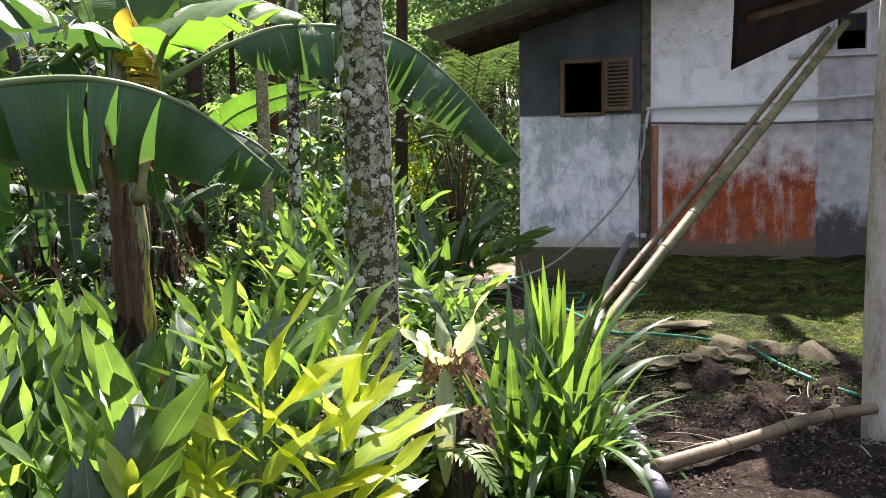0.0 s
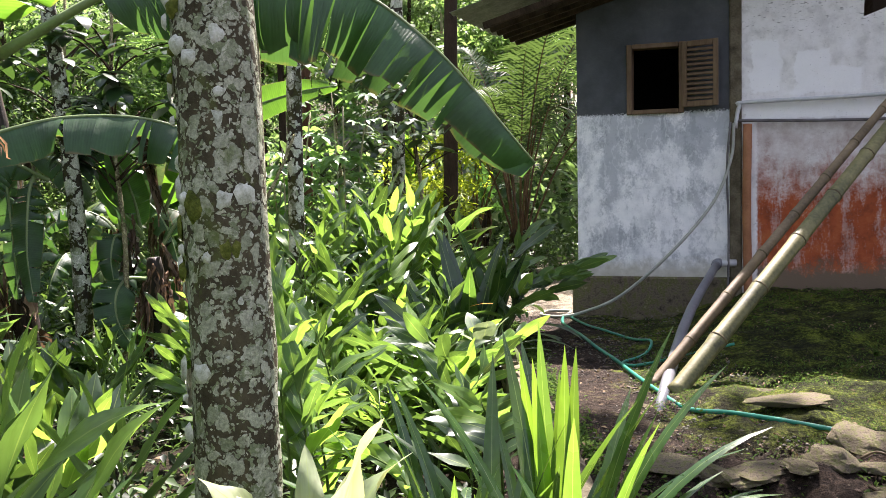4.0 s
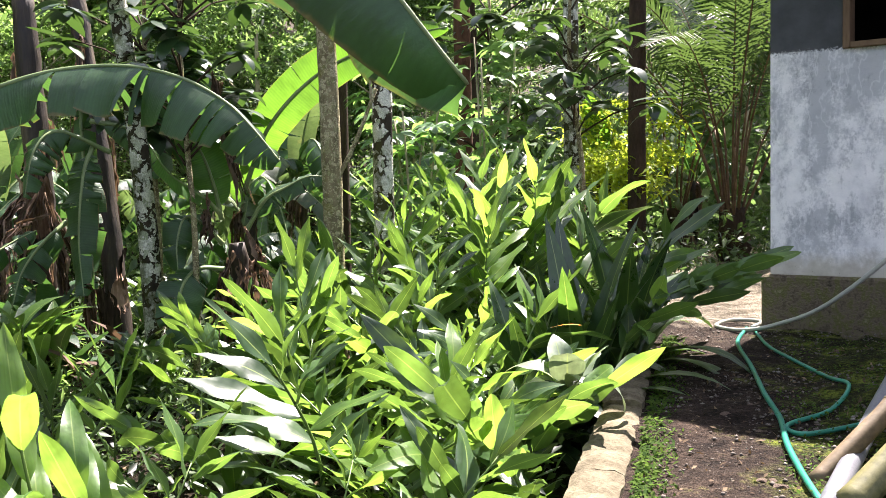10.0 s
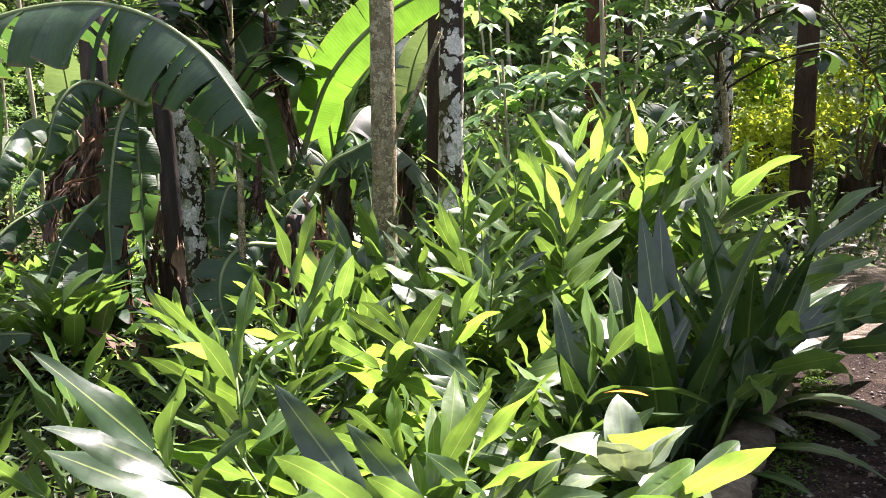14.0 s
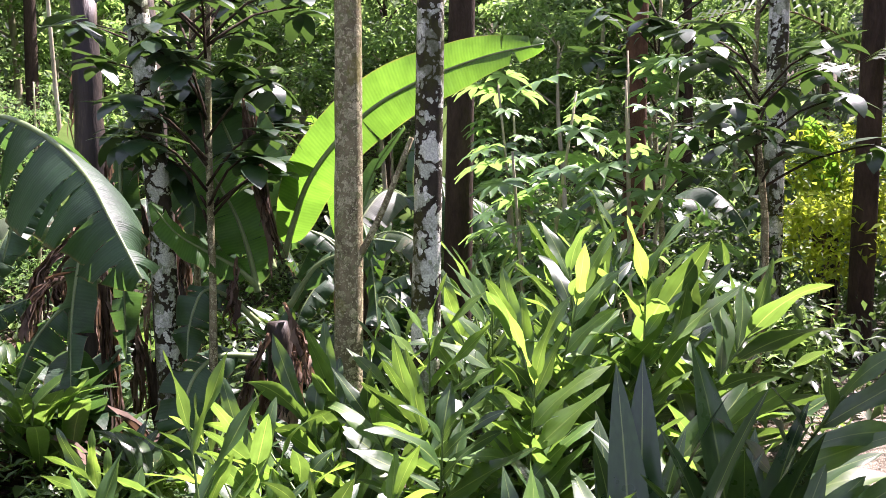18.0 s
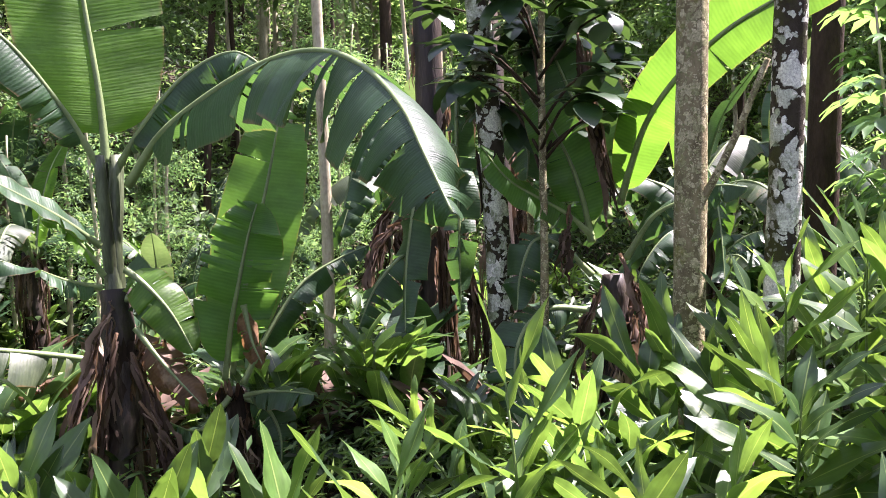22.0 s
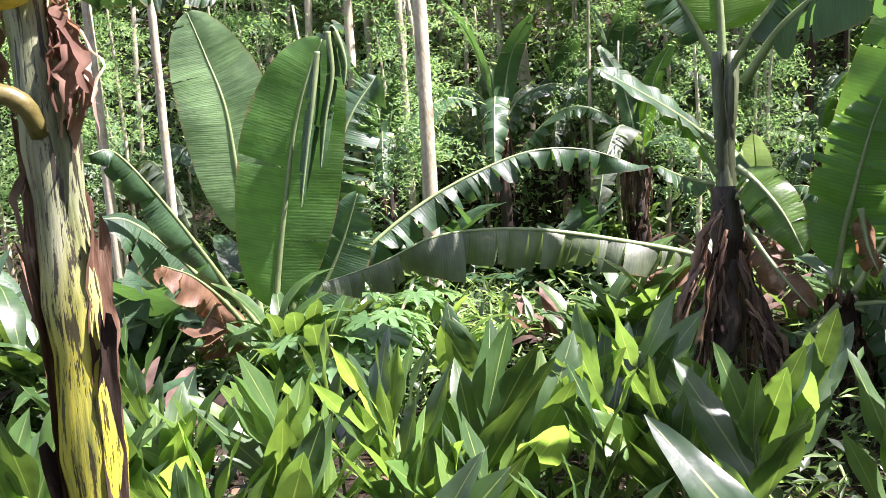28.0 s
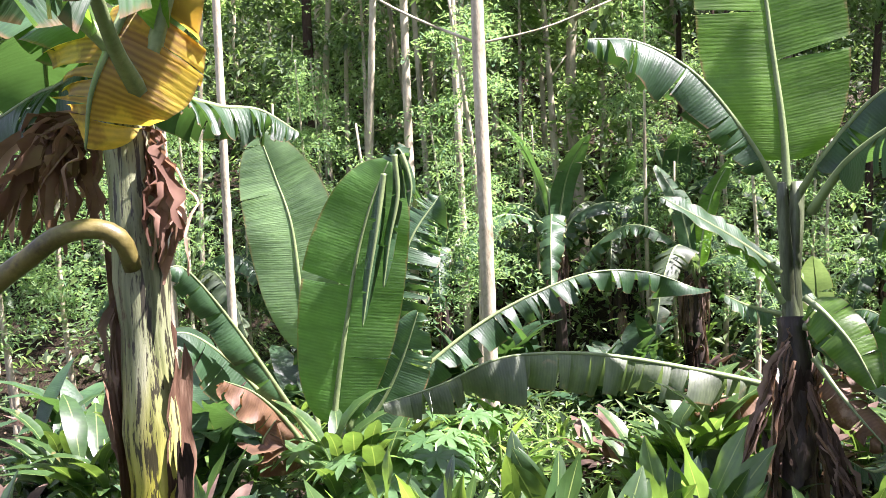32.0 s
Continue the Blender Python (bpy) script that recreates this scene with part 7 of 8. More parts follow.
# ---- bananas behind ----
vs = [generic_banana(101, 1.7, 8, 0.24, 1.7), generic_banana(102, 2.3, 8, 0.26, 1.9), generic_banana(103, 0.9, 7, 0.22, 1.5), generic_banana(104, 2.0, 9, 0.27, 1.8)]
spots = [(-5.0, 14.9), (-6.9, 14.3), (-7.6, 11.4), (-4.9, 16.0), (-8.2, 10.2), (-8.6, 8.6), (-9.4, 11.9), (-7.9, 13.9), (-10.4, 9.6), (-10.8, 7.2), (-9.2, 5.4), (-8.6, 4.0), (-11.6, 12.9), (-12.6, 10.4),
         (-6.4, 16.8), (-3.2, 18.2), (-1.6, 19.6), (-9.9, 15.6), (-13.2, 7.9), (-12.0, 5.2), (-3.6, 9.2), (-4.6, 7.6), (-13.8, 14.2), (-11.2, 17.4), (-7.6, 19.4), (-4.6, 20.9), (-3.9, 6.1), (-5.2, 4.6), (-0.4, 21.0)]
scatter(vs, [(x - 2.2 if -10.5 < x < -5.5 and y < 13 else x, y, rnd.uniform(0, 360), rnd.uniform(0.65, 0.95)) for x, y in spots[:20] + spots[22:26] + spots[28:]])
settle()

# ---- ginger shoots ----
vs = [ginger_shoot(200 + i, h, ln, k, nl, sz) for i, (h, ln, k, nl, sz) in enumerate([(1.25, 16, "ginger", 17, 0.95), (1.10, 24, "ginger", 16, 0.9), (1.35, 10, "ginger", 17, 1.0), (0.95, 30, "ginger_bright", 15, 0.9),
      (1.20, 20, "ginger_dark", 12, 1.1), (1.05, 14, "ginger_bright", 12, 0.9), (0.85, 12, "ginger", 11, 1.0)])]


def in_way(x, y):
    """Close to a trunk or a clump that keeps the ginger away."""
    return any((x - a) ** 2 + (y - b) ** 2 < r * r for a, b, r in ((-2.13, 11.57, 0.3), (-1.84, 11.9, 0.3), (-0.42, 5.29, 0.35), (-2.08, 6.63, 0.35), (-0.05, 11.05, 0.6), (-0.35, 11.5, 0.45), (0.14, 9.76, 0.28)))


places, short, low_shoots = [], [], []
for y in np.arange(5.6, 13.2, 0.40):
    kx = float(kerb_x(y))
    for dx in (-0.34, -0.70, -1.06, -1.42, -1.78, -2.14, -2.5):
        x, yy = kx + dx + rnd.uniform(-0.14, 0.14), y + rnd.uniform(-0.16, 0.16)
        if in_way(x, yy) or rnd.random() < 0.12 or y < 6.6 and dx > -1.0 or dx < -1.9 and y < 9.4 or dx < -1.5 and y < 8.2:
            continue
        turn = rnd.gauss(40, 95)
        if y < 8.5:
            if y > 7.5:
                low_shoots.append((x, yy, turn, rnd.uniform(0.75, 1.0)))
        elif y < 9.75:
            short.append((x, yy, turn, rnd.uniform(0.95, 1.2) * (1.0 if dx > -1.2 else 1.12)))
        else:
            places.append((x, yy, turn, rnd.uniform(0.86, 1.05) * (0.92 if y < 10.6 else 1.05 if y < 11.4 else 1.3) * (0.82 if dx > -0.5 and y < 11.4 else 1.0)))
for y in np.arange(2.7, 5.6, 0.36):
    for x in np.arange(-2.5, -0.75, 0.36):
        if rnd.random() < 0.2:
            continue
        places.append((x + rnd.uniform(-0.12, 0.12), y + rnd.uniform(-0.12, 0.12), rnd.uniform(0, 360), rnd.uniform(0.70, 0.95)))
rnd.shuffle(places)
vs_short = [ginger_shoot(240 + i, h, ln, k, nl, sz, 0.2) for i, (h, ln, k, nl, sz) in enumerate([(0.78, 30, "ginger", 12, 0.98), (0.85, 38, "ginger", 13, 1.0), (0.72, 42, "ginger_bright", 11, 0.95), (0.82, 22, "ginger", 12, 1.02), (0.7, 48, "ginger", 11, 0.95)])]
scatter(vs_short, short + low_shoots)
vs_tall = [ginger_shoot(260 + i, h, ln, k, nl, 1.2, 0.34, (20, 42), 1.3) for i, (h, ln, k, nl) in enumerate([(0.70, 8, "ginger", 8), (0.62, 16, "ginger", 8), (0.74, 12, "ginger_dark", 8), (0.56, 20, "ginger_bright", 7), (0.68, 10, "ginger", 8)])]
front = []
for y in np.arange(5.3, 9.5, 0.32):
    for x in (-2.3, -2.62, -2.95, -3.3, -3.65):
        front.append((x + rnd.uniform(-0.15, 0.15), y + rnd.uniform(-0.15, 0.15), rnd.uniform(0, 360), rnd.uniform(0.85, 1.05) * (0.85 if x > -2.5 else 1.0)))
scatter(vs_tall, [p for p in front if not in_way(p[0], p[1]) and not (p[1] > 8.9 and p[0] > -2.5) and rnd.random() < 0.85])
shady = [p for p in places if p[1] > 9.7 and p[0] > -1.0]
near = [p for p in places if p[1] < 5.7]
vs_near = [ginger_shoot(280 + i, h, ln, k, nl, 1.3, 0.3, (22, 50)) for i, (h, ln, k, nl) in enumerate([(0.95, 10, "ginger", 9), (0.85, 22, "ginger_bright", 9), (1.0, 14, "ginger", 10), (0.8, 28, "ginger_bright", 8), (0.9, 18, "ginger_dark", 9)])]
scatter(vs_near, [(x, y, a, sc * 1.12) for x, y, a, sc in near])
scatter(vs, [p for p in places if p not in shady and p not in near])
# the darker leaf colour here paints shade over this stretch of shoots
vs = [ginger_shoot(230, 1.2, 22, "ginger_dark", 15, 1.12), ginger_shoot(231, 1.05, 32, "ginger", 14, 1.08), ginger_shoot(232, 1.1, 26, "ginger", 15, 1.0)]
scatter(vs, shady)
settle()


def placed_shoot(foot, tip, seed, kind, nleaf, size, start=0.3, label=""):
    """A shoot that grows from foot (x, y) and ends at tip (x, y, z)."""
    b = Vector((foot[0], foot[1], gz(*foot)))
    v = Vector(tip) - b
    flat = math.hypot(v.x, v.y)
    ob = ginger_shoot(seed, v.length, math.degrees(math.atan2(flat, v.z)), kind, nleaf, size, start)
    ob.matrix_basis = Matrix.Translation(b) @ Matrix.Rotation(math.atan2(-v.x, v.y), 4, "Z")
    if label:
        tagged(ob, label)
    return ob


LIME = "arching ginger shoot with long lime-green sunlit leaves"
placed_shoot((-0.95, 10.45), (-1.85, 10.62, 0.84), 441, "ginger_bright", 12, 1.05, 0.35, LIME)
placed_shoot((-0.95, 10.75), (-1.80, 10.95, 0.72), 442, "ginger_bright", 12, 1.0, 0.35, LIME)
placed_shoot((-0.80, 10.25), (-1.45, 10.30, 0.62), 443, "ginger", 11, 1.0, 0.3)
placed_shoot((-1.48, 10.05), (-1.62, 10.06, 0.98), 444, "ginger", 9, 1.1, 0.45)
placed_shoot((-1.66, 9.62), (-1.72, 9.70, 0.66), 445, "ginger_bright", 9, 1.0, 0.4)
placed_shoot((-0.30, 9.95), (-0.15, 10.35, 0.72), 446, "ginger", 9, 1.2, 0.35)
placed_shoot((-0.75, 9.2), (-1.55, 9.55, 0.70), 447, "ginger_bright", 12, 1.05, 0.3, LIME)
placed_shoot((-0.60, 9.0), (-1.25, 9.2, 0.52), 448, "ginger", 12, 1.0, 0.3)
placed_shoot((-0.25, 9.1), (0.30, 9.42, 0.46), 449, "ginger", 11, 0.9, 0.3)
placed_shoot((-0.05, 9.35), (0.42, 9.60, 0.48), 450, "ginger", 11, 0.9, 0.3)
placed_shoot((-1.79, 11.70), (-1.72, 11.55, 1.10), 480, "ginger", 13, 1.05, 0.42)
placed_shoot((-1.66, 11.72), (-1.48, 11.45, 1.20), 481, "ginger_bright", 13, 1.05, 0.42)
placed_shoot((-1.44, 12.00), (-1.30, 11.75, 1.36), 482, "ginger_dark", 13, 1.05, 0.42)
placed_shoot((-0.77, 11.57), (-1.05, 11.55, 1.28), 483, "ginger", 13, 1.05, 0.42)
placed_shoot((-1.12, 11.94), (-0.85, 11.85, 1.43), 484, "ginger_bright", 13, 1.05, 0.42)
placed_shoot((-1.84, 12.48), (-1.60, 12.25, 1.38), 485, "ginger_dark", 13, 1.05, 0.42)
placed_shoot((-1.13, 12.45), (-1.15, 12.30, 1.50), 486, "ginger", 13, 1.05, 0.42)
placed_shoot((-0.73, 12.34), (-0.70, 12.30, 1.48), 487, "ginger_bright", 13, 1.05, 0.42)
placed_shoot((-1.06, 11.27), (-1.35, 11.10, 0.93), 488, "ginger_dark", 13, 1.05, 0.42)
placed_shoot((-1.49, 11.40), (-1.62, 11.15, 0.83), 489, "ginger", 13, 1.05, 0.42)
placed_shoot((-0.91, 11.45), (-0.75, 11.25, 1.13), 490, "ginger_bright", 13, 1.05, 0.42)
placed_shoot((-1.18, 11.12), (-1.00, 10.90, 0.88), 491, "ginger_dark", 13, 1.05, 0.42)
placed_shoot((-0.96, 4.08), (-0.90, 3.94, 0.95), 500, "ginger", 9, 1.1, 0.35)
placed_shoot((-0.89, 4.53), (-0.83, 4.39, 0.98), 501, "ginger_bright", 9, 1.1, 0.35)
placed_shoot((-0.74, 4.58), (-0.68, 4.44, 1.02), 502, "ginger_bright", 9, 1.1, 0.35)
placed_shoot((-0.55, 4.22), (-0.49, 4.08, 0.91), 503, "ginger", 9, 1.1, 0.35)
placed_shoot((-0.48, 4.45), (-0.42, 4.31, 0.80), 504, "ginger_bright", 9, 1.1, 0.35)
placed_shoot((-0.67, 3.60), (-0.61, 3.46, 0.89), 505, "ginger", 9, 1.1, 0.35)
placed_shoot((-0.58, 3.79), (-0.52, 3.65, 0.82), 506, "ginger_bright", 9, 1.1, 0.35)
placed_shoot((-0.40, 3.85), (-0.34, 3.71, 0.74), 507, "ginger_yellow", 9, 1.1, 0.35, "yellowing ginger shoot with lime-yellow leaves")
placed_shoot((-0.67, 3.33), (-0.61, 3.19, 0.89), 508, "ginger_yellow", 9, 1.1, 0.35, "yellowing ginger shoot with lime-yellow leaves")
placed_shoot((-0.43, 3.53), (-0.37, 3.39, 0.75), 509, "ginger_yellow", 9, 1.1, 0.35, "yellowing ginger shoot with lime-yellow leaves")
placed_shoot((-0.76, 3.94), (-0.70, 3.80, 0.91), 510, "ginger_bright", 9, 1.1, 0.35)
placed_shoot((-0.40, 4.26), (-0.34, 4.12, 0.73), 511, "ginger", 9, 1.1, 0.35)
placed_shoot((-0.35, 9.0), (-0.30, 9.25, 0.56), 451, "ginger_bright", 11, 0.95, 0.3)
placed_shoot((-0.58, 6.90), (-0.63, 6.82, 0.88), 460, "ginger_bright", 10, 0.95, 0.35)
placed_shoot((-0.56, 6.66), (-0.61, 6.58, 0.85), 461, "ginger", 10, 0.95, 0.35)
placed_shoot((-0.53, 7.06), (-0.58, 6.98, 0.65), 463, "ginger_bright", 10, 0.95, 0.35)
placed_shoot((-0.45, 6.62), (-0.50, 6.54, 0.74), 464, "ginger", 10, 0.95, 0.35)
placed_shoot((-0.41, 6.77), (-0.46, 6.69, 0.61), 466, "ginger_bright", 10, 0.95, 0.35)


def strap_clump(x, y, n, length, hw, mat, seed, name, label, category, spread=55, up=75, z=None):
    """A tuft of long arching leaves from one crown."""
    r = random.Random(seed)
    ob = empty(name, pose(x, y, gz(x, y) if z is None else z), label, category)
    kinds = [lance_mesh("leaf", length, hw, dr, 24, MAT[mat], 10, 0.05 if hw < 0.05 else 0.2, i) for i, dr in enumerate((28, 62, 100, 135))]
    for k in range(n):
        a = k * 2.4 + r.uniform(-0.4, 0.4)
        el = radians(up - (k / n) * spread + r.uniform(-8, 8))
        d = Vector((math.cos(a) * math.cos(el), math.sin(a) * math.cos(el), math.sin(el)))
        nrm = Vector((-math.cos(a) * math.sin(el), -math.sin(a) * math.sin(el), math.cos(el)))
        j = 0 if k < n * (0.20 if hw < 0.05 else 0.38) else min(3, int(4 * (0.25 + 0.75 * k / n) * r.uniform(0.75, 1.15)))
        part("leaf", kinds[j], ob, "", leaf_pose(Vector((0.05 * math.cos(a), 0.05 * math.sin(a), 0.02)), d, nrm, r.uniform(0.55 if hw < 0.05 else 0.7, 1.1) * (1.12 if k < n * 0.2 else 1.0)))
    return ob


for i, (x, y, n, ln) in enumerate([(0.56, 5.75, 40, 1.12), (0.40, 5.45, 36, 1.12), (0.66, 5.35, 40, 1.0), (0.26, 5.75, 32, 1.08), (0.60, 4.95, 36, 0.8), (0.40, 5.02, 30, 0.75), (0.78, 5.10, 30, 0.7)]):
    strap_clump(x, y, n, ln, 0.033, "strap", 300 + i, "strap_leaf_plant", "tuft of long arching glossy strap leaves", "strap plant", 78, 84)
tuft = empty("strap_leaf_plant", pose(0.64, 5.50, gz(0.64, 5.50)), "tall tuft of broad upright lime-green strap leaves", "strap plant")
for i, (dx, dz, hw, dr, face, mt) in enumerate([(0.02, 1.10, 0.034, 6, 0.0, "strap_lit"), (0.06, 1.09, 0.032, 6, 0.1, "strap_lit"), (-0.14, 1.06, 0.033, 10, -0.2, "strap_lit"), (-0.10, 1.05, 0.032, 8, -0.1, "strap_lit"), (-0.16, 1.12, 0.036, 22, -0.3, "strap"), (-0.08, 1.16, 0.034, 8, 0.0, "strap"), (0.24, 1.16, 0.034, 26, 0.4, "strap"), (0.30, 1.08, 0.034, 48, 0.5, "strap"), (0.36, 0.98, 0.034, 70, 0.6, "strap"), (-0.26, 1.02, 0.034, 40, -0.5, "strap"), (0.42, 0.86, 0.034, 85, 0.7, "strap"), (-0.02, 0.98, 0.033, 14, 0.2, "strap_lit"), (0.20, 0.92, 0.033, 60, 0.2, "strap")]):
    d = Vector((dx * 0.75, -0.04 + 0.02 * (i % 4), dz))
    part("leaf", lance_mesh("leaf", dz * (1.03 + dr / 400), hw, dr, 5, MAT[mt], 12, 0.06, i), tuft, "", leaf_pose(Vector((0.05 * dx, 0.02 * (i % 3), 0.0)), d, Vector((-face, -1.0 if abs(face) < 0.35 else -0.3, 0.3))))
for i, (x, y, n, ln) in enumerate([(-0.04, 10.8, 34, 1.25), (-0.35, 11.4, 26, 1.1), (0.14, 11.4, 24, 1.0), (-0.22, 10.45, 20, 0.95)]):
    strap_clump(x, y, n, ln, 0.078, "broad_dark", 310 + 20 * i, "broad_leaf_plant", "dark green clump of broad upright leaves", "foliage plant", 60, 84)
strap_clump(0.14, 9.76, 10, 0.34, 0.085, "pale_grey", 312, "broad_leaf_plant", "sunlit pale broad-leaved plant with an orange bract", "foliage plant", 50, 60, 0.38)
br = part("orange_bract", lance_mesh("orange_bract", 0.2, 0.02, 20, 20, MAT["orange"]), None, "", leaf_pose(Vector((0.06, 9.72, 0.70)), Vector((0.8, -0.3, 0.25)), Vector((0, 0, 1))))
tagged(br, "orange bract among pale leaves", "flower")
for i, (x, y, h) in enumerate([(-0.82, 3.15, 1.08), (-0.72, 3.2, 0.95), (-0.86, 2.95, 0.92)]):
    s = ginger_shoot(420 + i, h, 8, "ginger_yellow", 9, 0.62, 0.62)
    tagged(s, "yellowing ginger shoot with lime-yellow leaves")
    s.matrix_basis = pose(x, y, gz(x, y), 0, 0, 70 * i)
# shoots that hang over the path
for i, (x, y, tn) in enumerate([(0.30, 10.9, -95), (0.22, 10.6, -70), (0.30, 11.3, -100)]):
    s = ginger_shoot(400 + i, 0.85, 58, "ginger", 13, 0.9)
    s.matrix_basis = pose(x, y, gz(x, y) + 0.25, 0, 0, tn)

# ---- stump with ferns ----
stump = empty("tree_stump", pose(0.02, 4.66, gz(0.02, 4.66)), "dark rotten stump overgrown with ferns", "stump")
sv, sf = [], []
for q in range(11):
    for i in range(18):
        a, f = 2 * math.pi * i / 18, q / 10
        rr = (0.15 + 0.09 * (1 - f) ** 2 + 0.05 * noise.noise(Vector((math.cos(a) * 2.2, math.sin(a) * 2.2, f * 3.0))) + 0.03 * math.sin(a * 5 + f * 4)) * (1.0 if q < 10 else 0.35)
        sv.append(Vector((rr * math.cos(a), rr * math.sin(a), -0.15 + 0.80 * f + (0.10 * noise.noise(Vector((math.cos(a) * 3, math.sin(a) * 3, 9.0))) if q > 7 else 0))))
for q in range(10):
    for i in range(18):
        k = (i + 1) % 18
        sf.append((q * 18 + i, q * 18 + k, (q + 1) * 18 + k, (q + 1) * 18 + i))
part("stump_wood", mesh_of("stump_wood", sv, sf, MAT["stump"]), stump)
for i in range(14):
    a = i * 2.4
    crust(stump, 0, 0, 0.05 + 0.04 * i, a, 0.165, 0.05, "moss", i * 2.1, "moss_patch")
for i in range(9):
    a = i * 2.4
    vv, ff, uu, _ = ragged([(0.12 * math.cos(a), 0.12 * math.sin(a), 0.66), (0.19 * math.cos(a), 0.19 * math.sin(a), 0.55), (0.21 * math.cos(a), 0.21 * math.sin(a), 0.30)], 0.04, 70 + i, 5, 8)
    part("dead_frond", mesh_of("dead_frond", vv, ff, MAT["banana_dry"], True, uu), stump, "dry brown dead frond")
fernp = empty("birds_nest_fern", pose(0.02, 4.62, 0.66), "pale wavy-leaved fern growing on a stump", "fern")
for i, (ln, hw, dr, a, el, off) in enumerate([(0.30, 0.055, 25, 190, 56, 0.07), (0.24, 0.050, 20, 225, 66, 0.08), (0.42, 0.050, 35, 330, 80, 0.06), (0.32, 0.042, 45, 20, 70, 0.06), (0.20, 0.040, 60, 265, 50, 0.10), (0.28, 0.036, 30, 110, 74, 0.04)]):
    ca, sa, ce, se = math.cos(radians(a)), math.sin(radians(a)), math.cos(radians(el)), math.sin(radians(el))
    part("leaf", lance_mesh("leaf", ln, hw, dr, 18, MAT["pale"], 12, 0.55, i * 1.7), fernp, "", leaf_pose(Vector((off * ca, off * sa, 0.0)), Vector((ca * ce, sa * ce, se)), Vector((-ca * se, -sa * se, ce))))
part("leaf", lance_mesh("leaf", 0.56, 0.050, 25, 8, MAT["pale"], 16, 0.5, 4), fernp, "long pale hanging leaf", leaf_pose(Vector((-0.02, -0.17, 0.02)), Vector((0.0, -0.25, -1)), Vector((0, -1, 0.2))))
for i in range(16):
    a = i * 2.4
    vv, ff, uu, _ = ragged([(0.06 * math.cos(a), 0.06 * math.sin(a), 0.05 + 0.02 * (i % 3)), (0.12 * math.cos(a), 0.12 * math.sin(a), 0.02), (0.18 * math.cos(a), 0.18 * math.sin(a), -0.06 - 0.03 * (i % 2))], 0.018, 170 + i, 3, 7)
    part("dead_frond", mesh_of("dead_frond", vv, ff, MAT["skirt"], True, uu), fernp, "dry tan dead frond in the collar")


def fern(x, y, n, ln, mat, seed, label, z=0.0):
    r = random.Random(seed)
    ob = empty("fern", pose(x, y, gz(x, y) + z), label, "fern")
    for k in range(n):
        a = k * 2.4 + r.uniform(-.3, .3)
        d = Vector((math.cos(a), math.sin(a), 0))
        l2 = ln * r.uniform(0.7, 1.1)
        frond(ob, [(0, 0, 0), tuple(d * l2 * 0.35 + Vector((0, 0, l2 * 0.5))), tuple(d * l2 * 0.75 + Vector((0, 0, l2 * 0.55))), tuple(d * l2 + Vector((0, 0, l2 * 0.3)))], 16, ln * 0.24, ln * 0.05, MAT[mat], MAT["stem"], seed * 9 + k, 8, 0.15, "fern_frond")
    return ob


for i, (x, y, n, ln, mt, z) in enumerate([(-0.25, 3.9, 9, 0.55, "fern", 0.0), (-0.42, 3.5, 10, 0.62, "fern_dry", 0.0), (-0.10, 3.45, 10, 0.58, "fern_dry", 0), (-0.6, 3.9, 8, 0.45, "fern", 0), (-0.22, 4.45, 7, 0.55, "fern", 0.25), (0.28, 4.1, 7, 0.4, "fern", 0.0), (-0.28, 3.2, 10, 0.55, "fern_dry", 0)]):
    fern(x, y, n, ln, mt, 330 + i, "small fern with arching feathery fronds" if mt == "fern" else "half-dry yellowish fern on the ground", z)


# ---- palms beside the house ----
def palm_clump(x, y, n, ln, seed, label):
    """A fountain of erect fronds on long bare stalks from a dark fibrous base."""
    r = random.Random(seed)
    ob = empty("palm", pose(x, y, gz(x, y)), label, "palm")
    part("trunk", tube_mesh("trunk", [(0, 0, -0.2), (0.02, 0.01, 0.3), (0.0, 0.02, 0.75)], 0.26, 0.17, MAT["trunk_dark"], 12, 12, 0.35, 5), ob)
    for k in range(n):
        a = k * 2.4 + r.uniform(-.3, .3)
        d = Vector((math.cos(a), math.sin(a), 0))
        l2 = ln * r.uniform(0.75, 1.1)
        sp = 0.22 + 0.75 * (k / n) + r.uniform(-0.06, 0.06)
        ctrl = [d * 0.08 + Vector((0, 0, 0.5)), d * l2 * sp * 0.22 + Vector((0, 0, 0.5 + l2 * 0.34)), d * l2 * sp * 0.62 + Vector((0, 0, 0.5 + l2 * (0.70 - 0.12 * sp))), d * l2 * sp * 1.15 + Vector((0, 0, 0.5 + l2 * (0.86 - 0.45 * sp)))]
        pts = spline(ctrl, 30)
        part("stalk", tube_mesh("stalk", [tuple(p) for p in pts[:9]], 0.024, 0.016, MAT["midrib_dry"], 8, 5), ob)
        frond(ob, [tuple(pts[i]) for i in (8, 12, 16, 20, 24, 29)], 46, 0.66, 0.034, MAT["palm"], MAT["midrib_dry"], seed * 17 + k, 20, 0.30)
    return ob


palm_clump(0.30, 19.5, 15, 5.2, 41, "dark fountain of feathery palm fronds beside the house")
palm_clump(-0.62, 20.3, 7, 4.8, 42, "dark fountain of feathery palm fronds beside the house")

# ---- cassava and dark-leaved trees ----
CASS = [palmate_mesh("leaf", s, 7, MAT["cassava"]) for s in (0.25, 0.29, 0.21)]


